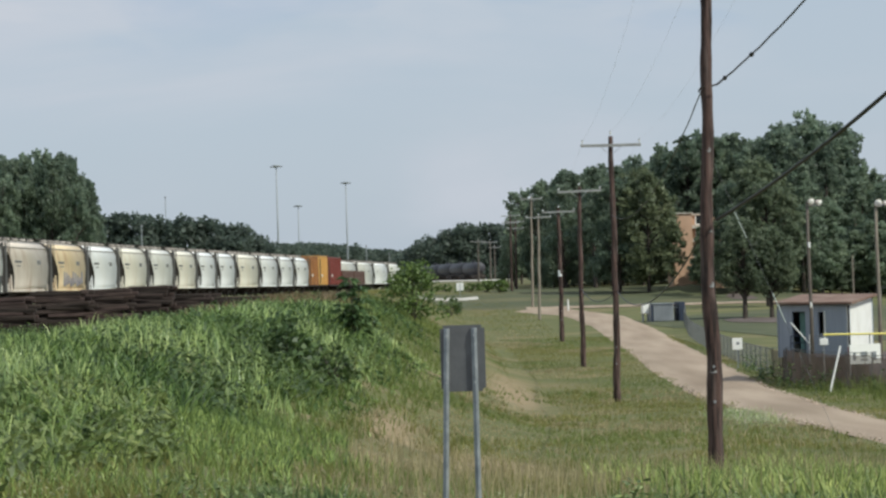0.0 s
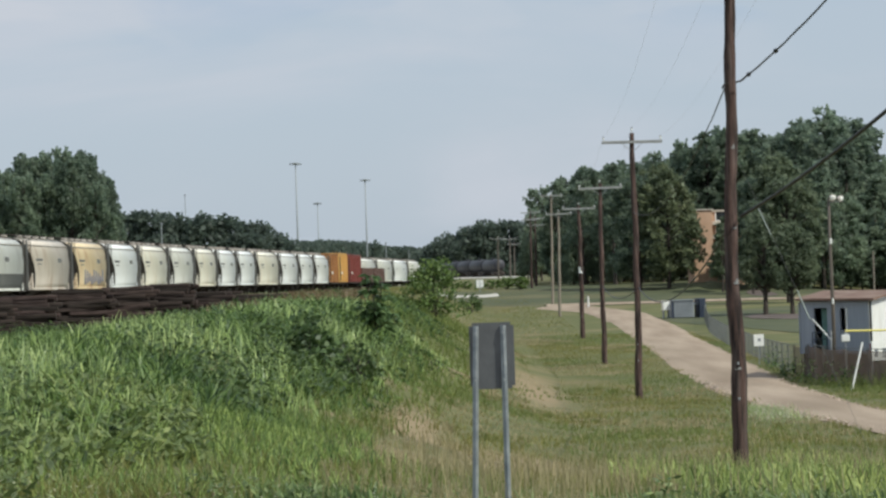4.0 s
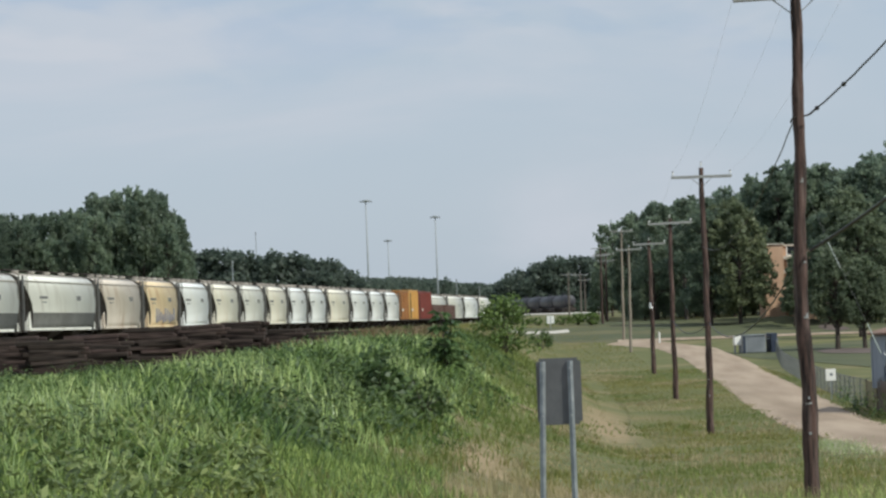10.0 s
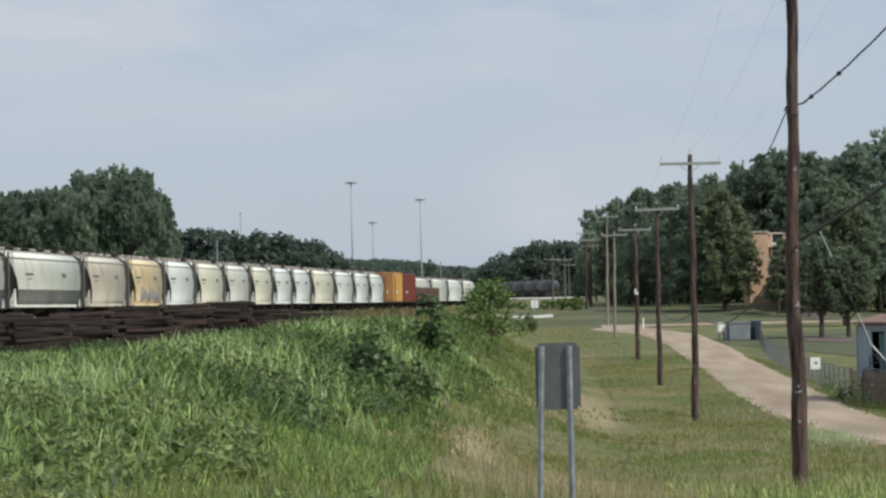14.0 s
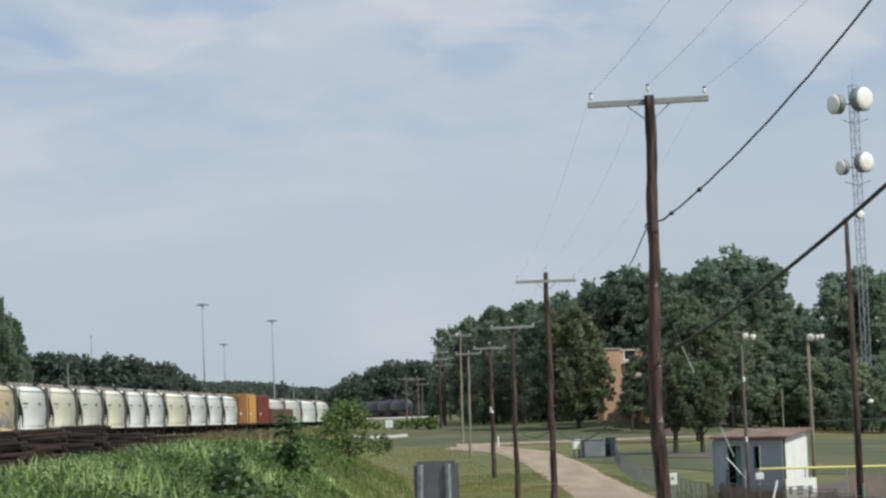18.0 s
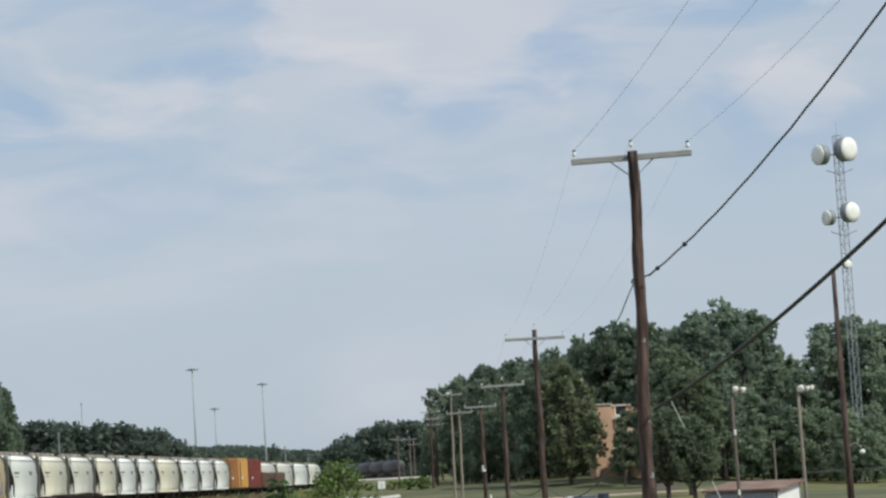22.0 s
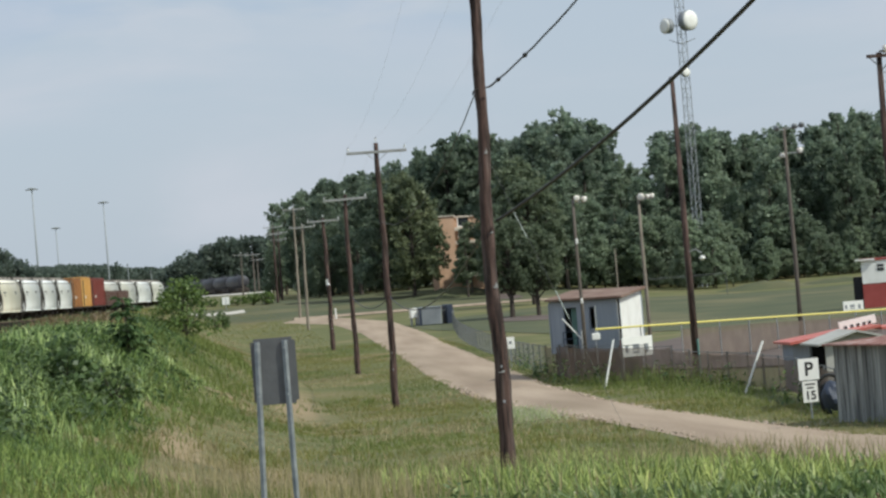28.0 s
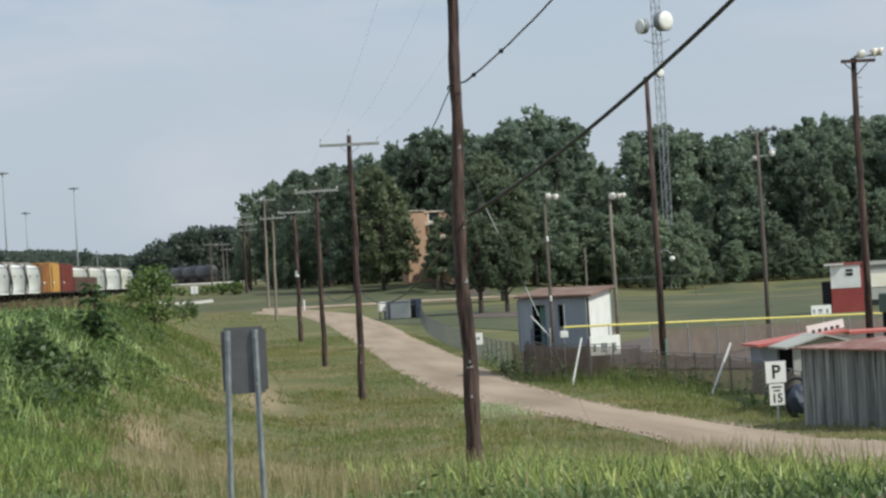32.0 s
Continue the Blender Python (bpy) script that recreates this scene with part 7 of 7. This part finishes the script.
    keep = bank_side(x, y, -0.4) & (taper(x, y) > 0.6)
    x, y = np.repeat(x[keep], 9), np.repeat(y[keep], 9)
    x, y = x + rng.normal(0, 0.28, len(x)), y + rng.normal(0, 0.5, len(y))
    leaf_weeds("dark_clumps", x, y, rng.uniform(0.3, 0.75, len(x)) * taper(x, y), 0.10, 9, M_SAPLING, "dark green leafy clumps in the bank grass", rng)
    # long pale blades standing out of the rank grass
    x, y = in_view(17000, 27, 120, rng)
    keep = bank_side(x, y, -0.2) & (patchy(x, y, 0.7, 31) + rng.normal(0, 0.5, len(x)) > 0.35) & (y > edge_y(x) + 2.0)
    x, y = np.repeat(x[keep], 3), np.repeat(y[keep], 3)
    x, y = x + rng.normal(0, 0.05, len(x)), y + rng.normal(0, 0.05, len(y))
    blades("long_grass", x, y, rng.uniform(0.5, 1.15, len(x)) * taper(x, y) * crest(x, y) * np.interp(y, [27, 36, 50, 90, 120], [0.6, 0.85, 1.0, 0.9, 0.6]), rng.uniform(0.014, 0.032, len(x)) * np.interp(y, [27, 50, 120], [0.7, 1.0, 1.9]), 0.45, M_PALEBLADE, "long pale green grass blades on the railway bank", rng, 1.0)
    # soft mid-green grass on the shoulder of the bank
    x, y = in_view(60000, 45, 165, rng)
    edge = np.interp(y, [45, 60, 75, 95, 130, 175], [-3.3, -2.2, -1.3, 0.0, 0.8, 0.6])
    keep = (x > edge - np.interp(y, [45, 75, 130], [1.2, 3.4, 5.5])) & (x < edge + 0.8)
    x, y = x[keep], y[keep]
    blades("shoulder_grass", x, y, rng.uniform(0.2, 0.5, len(x)) * (1 + 0.3 * patchy(x, y, 0.6, 43)).clip(0.5, 1.5), rng.uniform(0.014, 0.03, len(x)) * np.interp(y, [45, 165], [0.9, 2.0]), 0.6, M_VERGE, "soft green grass on the shoulder of the bank", rng, 0.8)
    # rusty brown seed heads along the crest of the bank
    x, y = rng.uniform(-13, -4.5, 2600), rng.uniform(124, 152, 2600)
    keep = patchy(x, y, 0.5, 33) + rng.normal(0, 0.5, len(x)) > -0.2
    x, y = x[keep], y[keep]
    blades("seed_heads", x, y, rng.uniform(0.4, 0.8, len(x)), rng.uniform(0.025, 0.05, len(x)), 0.5, M_SEEDHEAD, "rusty brown seed heads on the crest of the bank", rng, 0.3)
    # mown verge under the poles: short, partly dry
    x, y = in_view(380000, 26, 200, rng)
    bank_edge = np.interp(y, [24, 34, 42, 50, 60, 75, 95, 130, 200], [-4.0, -4.0, -3.6, -2.9, -2.2, -1.3, 0.0, 0.8, 0.5])
    keep = (x > bank_edge - 0.4) & (x < 17.2) & road_clear(x, y) & (y > edge_y(x) + 0.8)
    x, y = x[keep], y[keep]
    dry = patchy(x, y, 0.42, 2) + 0.5 * patchy(x, y, 1.3, 4) + rng.normal(0, 0.35, len(x)) + np.interp(x, [-6, -2.5, -1, 1, 5, 9], [-0.9, -0.5, 0.3, 0.4, -0.1, -0.6]) - np.interp(y, [32, 45, 70], [0.35, 0.1, 0.2]) + 1.0 * np.exp(-((x + 0.7) / 1.9) ** 2 - ((y - 48) / 7) ** 2) + 0.8 * np.exp(-((x - 4.5) / 3.0) ** 2 - ((y - 46) / 4.5) ** 2) > 0.50
    bare = sum(np.exp(-((x - cx) / rx) ** 2 - ((y - cy) / ry) ** 2) for cx, cy, rx, ry in BARE)
    thin = (bare < 0.5) | (rng.random(len(x)) < 0.7)
    x, y, dry, bare = x[thin], y[thin], dry[thin], bare[thin]
    dry = dry | (bare + rng.normal(0, 0.2, len(x)) > 0.45)
    hh = (1 - 0.6 * np.clip(bare, 0, 1)) * rng.uniform(0.10, 0.26, len(x)) * np.interp(y, [26, 40, 60, 110], [1.4, 1.2, 0.85, 0.6]) * (0.9 + 0.25 * patchy(x, y, 0.5, 51)).clip(0.6, 1.4)
    ww = rng.uniform(0.009, 0.019, len(x)) * np.interp(y, [26, 60, 200], [0.9, 1.2, 2.0])
    rich = ~dry & (patchy(x, y, 0.30, 21) + 0.5 * patchy(x, y, 1.1, 22) + rng.normal(0, 0.3, len(x)) > 0.3)
    for sel, nm, mt, tall in ((~dry & ~rich, "verge_grass", M_OLIVE, 1.0), (rich, "green_verge_grass", M_VERGE, 1.1)):
        blades(nm, x[sel], y[sel], hh[sel] * tall, ww[sel], 0.7, mt, "olive green verge grass under the poles", rng)
    blades("dry_grass", x[dry], y[dry], hh[dry] * 1.1, ww[dry], 0.8, M_DRY, "straw-coloured dry grass patches", rng)
    # loose taller tufts in the meadow
    x, y = in_view(5200, 34, 120, rng)
    edge = np.interp(y, [24, 34, 42, 50, 60, 75, 95, 130, 200], [-4.0, -4.0, -3.6, -2.9, -2.2, -1.3, 0.0, 0.8, 0.5])
    keep = (x > edge - 0.2) & road_clear(x, y) & (x < 11) & (patchy(x, y, 0.5, 61) + rng.normal(0, 0.6, len(x)) > 0.1)
    x, y = np.repeat(x[keep], 9), np.repeat(y[keep], 9)
    x, y = x + rng.normal(0, 0.12, len(x)), y + rng.normal(0, 0.2, len(y))
    kind = patchy(x, y, 0.45, 62) + np.repeat(rng.normal(0, 0.5, len(x) // 9), 9)
    for sel, nm, mt in ((kind > 0.7, "straw_tufts", M_DRY), ((kind <= 0.7) & (kind > -0.3), "meadow_tufts", M_OLIVE), (kind <= -0.3, "green_tufts", M_VERGE)):
        blades(nm, x[sel], y[sel], rng.uniform(0.18, 0.42, sel.sum()) * np.interp(y[sel], [34, 60, 120], [1.0, 0.9, 0.7]), rng.uniform(0.012, 0.026, sel.sum()) * np.interp(y[sel], [34, 120], [0.9, 1.6]), 0.6, mt, "loose grass tufts standing in the meadow", rng, 0.7)
    # taller bright grass between the roadway and the gravel road
    x, y = in_view(60000, 21, 58, rng)
    l = np.interp(y, [p[1] for p in ROAD_LEFT], [p[0] for p in ROAD_LEFT])
    keep = (y > edge_y(x) + 1.0) & (x > 3.0 + 0.5 * patchy(x, y, 1.0, 6)) & road_clear(x, y) & (y < 56)
    x, y, l = x[keep], y[keep], l[keep]
    blades("roadside_grass", x, y, rng.uniform(0.3, 0.7, len(x)) * np.clip((l - x) * 0.24, 0.2, 1.0) * (1 - 0.6 * np.exp(-((x - 4.9) / 1.3) ** 2 - ((y - 47) / 8) ** 2)), rng.uniform(0.012, 0.026, len(x)), 0.5, M_ROADSIDE, "tall bright green grass beside the road", rng, 0.8)
    # a pale yellow-green tuft where the verge meets the gravel road
    for n, mt in ((700, M_PALEBLADE), (800, M_STRAWHEAD)):
        x, y = rng.normal(10.2, 0.5, n), rng.normal(89, 3.0, n)
        blades("pale_tuft", x, y, rng.uniform(0.12, 0.32, n), rng.uniform(0.012, 0.026, n), 0.6, mt, "pale yellow-green grass tuft beside the gravel road", rng, 0.8)
    # fresh grass between the bank and the roadway's shoulder
    x, y = in_view(62000, 23, 52, rng)
    keep = (x > -11) & (x < np.interp(y, [30, 40, 52], [-1.2, -1.7, -2.6]) + 0.7 * patchy(x, y, 0.9, 45)) & (y > edge_y(x) + 0.7) & (patchy(x, y, 1.0, 46) + rng.normal(0, 0.5, len(x)) > -0.5)
    x, y = x[keep], y[keep]
    blades("fresh_grass", x, y, rng.uniform(0.18, 0.46, len(x)) * np.clip((y - edge_y(x)) * 0.5, 0.4, 1), rng.uniform(0.009, 0.020, len(x)), 0.6, M_FRESH, "fresh green grass beside the broken shoulder", rng, 0.8)
    # seed heads and dry stalks
    x, y = in_view(5200, 24, 56, rng)
    keep = (x > -1.5 + 0.5 * patchy(x, y, 1.0, 47)) & road_clear(x, y) & (y > edge_y(x) + 1.2)
    x, y = x[keep], y[keep]
    blades("dry_stalks", x, y, rng.uniform(0.35, 0.75, len(x)), rng.uniform(0.006, 0.016, len(x)), 0.25, M_DRY, "dry straw stalks and seed heads", rng, 0.2)
    # dark leafy weeds along the roadway's edge
    def by_sign(x, y):
        return 1 - 0.62 * np.exp(-((x - 0.15) / 1.0) ** 2 - ((y - 24.0) / 1.6) ** 2)

    x = rng.uniform(-7, 9, 700)
    y = edge_y(x) + 0.35 + np.abs(rng.normal(0, 1.0, len(x))) * 1.5
    keep = patchy(x, y, 1.5, 9) > -0.7
    x, y = x[keep], y[keep]
    leaf_weeds("edge_weeds", x, y, rng.uniform(0.12, 0.5, len(x)) * np.clip((y - edge_y(x) - 0.4) * 0.9, 0.3, 1.0) * by_sign(x, y), 0.06, 16, M_EDGELEAF, "green leafy weeds along the roadway edge", rng)
    x, y = in_view(1500, 26, 46, rng)
    keep = (x < -4.2 + 0.4 * patchy(x, y, 1.1, 14)) & (y > edge_y(x) + 1.0)
    leaf_weeds("broadleaf_weeds", x[keep], y[keep], rng.uniform(0.25, 0.7, keep.sum()), 0.10, 20, M_PALELEAF, "pale broad-leaved weeds near the roadway", rng)
    x = rng.uniform(-2.5, 9.5, 1900)
    y = edge_y(x) + 0.7 + np.abs(rng.normal(0, 0.9, len(x)))
    keep = patchy(x, y, 1.3, 25) + rng.normal(0, 0.3, len(x)) - np.interp(x, [-2.5, 0.5, 2], [0.9, 0.5, 0.0]) > 0.0
    x, y = x[keep], y[keep]
    x, y = np.repeat(x, 7) + rng.normal(0, 0.07, len(x) * 7), np.repeat(y, 7) + rng.normal(0, 0.07, len(x) * 7)
    blades("dock_plants", x, y, rng.uniform(0.18, 0.48, len(x)) * np.clip((y - edge_y(x)) * 0.55, 0.25, 1) * by_sign(x, y), rng.uniform(0.022, 0.05, len(x)), 0.45, M_LUSH, "dark green dock weeds along the roadway edge", rng, 0.5)
    x = rng.uniform(-8, 9, 16000)
    y = edge_y(x) + 0.5 + np.abs(rng.normal(0, 1.6, len(x)))
    blades("edge_grass", x, y, rng.uniform(0.10, 0.45, len(x)) * np.clip((y - edge_y(x)) * 0.5, 0.2, 1) * by_sign(x, y), rng.uniform(0.008, 0.016, len(x)), 0.6, M_OLIVE, "ragged olive grass along the roadway edge", rng)
    x = rng.uniform(-2, 10, 15000)
    y = edge_y(x) + 0.7 + np.abs(rng.normal(0, 1.3, len(x)))
    keep = patchy(x, y, 1.2, 19) > -0.5
    x, y = x[keep], y[keep]
    blades("lush_grass", x, y, rng.uniform(0.18, 0.5, len(x)) * np.clip((y - edge_y(x)) * 0.5, 0.2, 1) * by_sign(x, y), rng.uniform(0.010, 0.022, len(x)), 0.5, M_LUSH, "lush blue-green grass behind the roadway edge", rng)
    # reddish dying weeds and pale flower heads in the roadway's edge
    x = rng.uniform(-8, 7, 420)
    y = edge_y(x) + 0.15 + np.abs(rng.normal(0, 0.7, len(x)))
    keep = patchy(x, y, 1.1, 41) > 0.25
    leaf_weeds("dying_weeds", x[keep], y[keep], rng.uniform(0.08, 0.30, keep.sum()), 0.035, 26, M_RUSTLEAF, "reddish dying weeds along the roadway edge", rng)
    x = rng.uniform(-7, 8, 260)
    y = edge_y(x) + 0.5 + np.abs(rng.normal(0, 1.2, len(x)))
    leaf_weeds("flower_heads", x, y, rng.uniform(0.3, 0.5, len(x)), 0.016, 12, M_STRAWHEAD, "pale seed and flower heads in the verge", rng)
    # rough grass of the far verge
    x, y = in_view(70000, 150, 330, rng)
    keep = (x < 9) & (x > -0.16 * y) & road_clear(x, y)
    x, y = x[keep], y[keep]
    dry = patchy(x, y, 0.12, 7) + rng.normal(0, 0.4, len(x)) > 1.15
    for sel, nm, mt in ((~dry, "far_grass", M_OLIVE), (dry, "far_dry_grass", M_DRY)):
        blades(nm, x[sel], y[sel], rng.uniform(0.08, 0.20, sel.sum()), rng.uniform(0.03, 0.06, sel.sum()), 0.9, mt, "rough grass of the verge far along the poles", rng)
    # rough grass along the fence and under the sheds
    x, y = in_view(90000, 55, 135, rng)
    r = np.interp(y, [p[1] for p in ROAD_RIGHT], [p[0] for p in ROAD_RIGHT])
    keep = (x > r - 0.2) & (x < r + 4.9)
    x, y = x[keep], y[keep]
    fx = np.interp(y, [72, 84, 93, 104, 108, 114, 130], [17.1, 18.6, 18.9, 18.1, 16.6, 15.55, 15.7])
    wild = (np.abs(x - fx + 0.5) < 0.7) & (y > 72) & (rng.random(len(x)) < 0.10) & (patchy(x, y, 0.7, 16) > -0.4)
    leaf_weeds("fence_weeds", x[wild], y[wild], rng.uniform(0.3, 1.25, wild.sum()), 0.09, 14, M_WEEDLEAF, "rank dark green weeds grown up along the fence", rng)
    blades("fence_grass", x, y, rng.uniform(0.10, 0.32, len(x)) * np.clip((x - r[keep]) * 0.6, 0.3, 1.5) * (1 + 0.3 * patchy(x, y, 0.5, 15)) * (1 + 0.9 * smooth01(y, 88, 102) * np.exp(-((x - fx + 0.5) / 0.9) ** 2)) * np.interp(y, [60, 75, 95], [0.55, 0.7, 1.0]), rng.uniform(0.012, 0.028, len(x)), 0.5, M_VERGE, "rough green grass along the fence", rng)


verdure()


def loose_gravel():
    """Stones lying loose on the gravel road."""
    rng = np.random.default_rng(77)
    n = 4000
    y = np.sqrt(rng.uniform(30 ** 2, 120 ** 2, n))
    l = np.interp(y, [p[1] for p in ROAD_LEFT], [p[0] for p in ROAD_LEFT])
    r = np.interp(y, [p[1] for p in ROAD_RIGHT], [p[0] for p in ROAD_RIGHT])
    u = rng.uniform(0.02, 0.98, n)
    x = l + (r - l) * u
    s = rng.uniform(0.015, 0.05, n) * np.interp(y, [30, 120], [0.8, 1.6])
    c = np.stack([x, y, land(x, y) + 0.07], -1)
    d = np.array([(1, 0, 0), (0, 1, 0), (-1, 0, 0), (0, -1, 0), (0, 0, 0.8), (0, 0, -1)])
    v = c[:, None] + d[None] * s[:, None, None] * rng.uniform(0.6, 1.3, (n, 6, 1))
    tri = np.array([(0, 1, 4), (1, 2, 4), (2, 3, 4), (3, 0, 4), (1, 0, 5), (2, 1, 5), (3, 2, 5), (0, 3, 5)])
    f = (np.arange(n)[:, None, None] * 6 + tri[None]).reshape(-1, 3)
    tagged(new("loose_gravel", mesh_of("loose_gravel", v.reshape(-1, 3), f, M_STONES)), "loose pale stones on the gravel road", "gravel", kind="stuff")


loose_gravel()


# ---- what moves: a bird crossing the sky ----
def bird_thing():
    b = thing("bird", pose(-30, 120, 30), "small dark bird flying high over the train", "bird")
    bm = bmesh.new()
    bmesh.ops.create_icosphere(bm, subdivisions=2, radius=0.028, matrix=Matrix.Diagonal((1, 2.4, 0.9, 1)))
    part("body", bm, M_BLACK, b, smooth=True)
    for s in (-1, 1):
        bm = bmesh.new()
        vs = [bm.verts.new(p) for p in ((s * 0.015, 0.03, 0.0), (s * 0.08, 0.015, 0.03), (s * 0.115, -0.025, 0.035), (s * 0.015, -0.025, 0.0))]
        bm.faces.new(vs)
        bmesh.ops.solidify(bm, geom=bm.faces[:], thickness=0.004)
        part("wing", bm, M_BLACK, b)
    bm = bmesh.new()
    bm.faces.new([bm.verts.new(p) for p in ((-0.01, -0.05, 0), (0.01, -0.05, 0), (0.02, -0.10, 0), (-0.02, -0.10, 0))])
    bmesh.ops.solidify(bm, geom=bm.faces[:], thickness=0.003)
    part("tail", bm, M_BLACK, b)
    return b


BIRD = bird_thing()


def motions():
    walk(BIRD, [(t, pose(x * d / 100, d, (z - 3.2) * d / 100 + 3.2, 0, 0, 70)) for t, d, x, z in ((0, 1500, -17, 11.0), (12.0, 420, -14.1, 12.8), (12.8, 150, -14.14, 12.54), (13.2, 105, -14.22, 11.91), (13.6, 92, -14.64, 12.87), (14.0, 230, -15.2, 12.87), (14.6, 420, -17.0, 14.0), (32.0, 1500, -40, 20))])


motions()
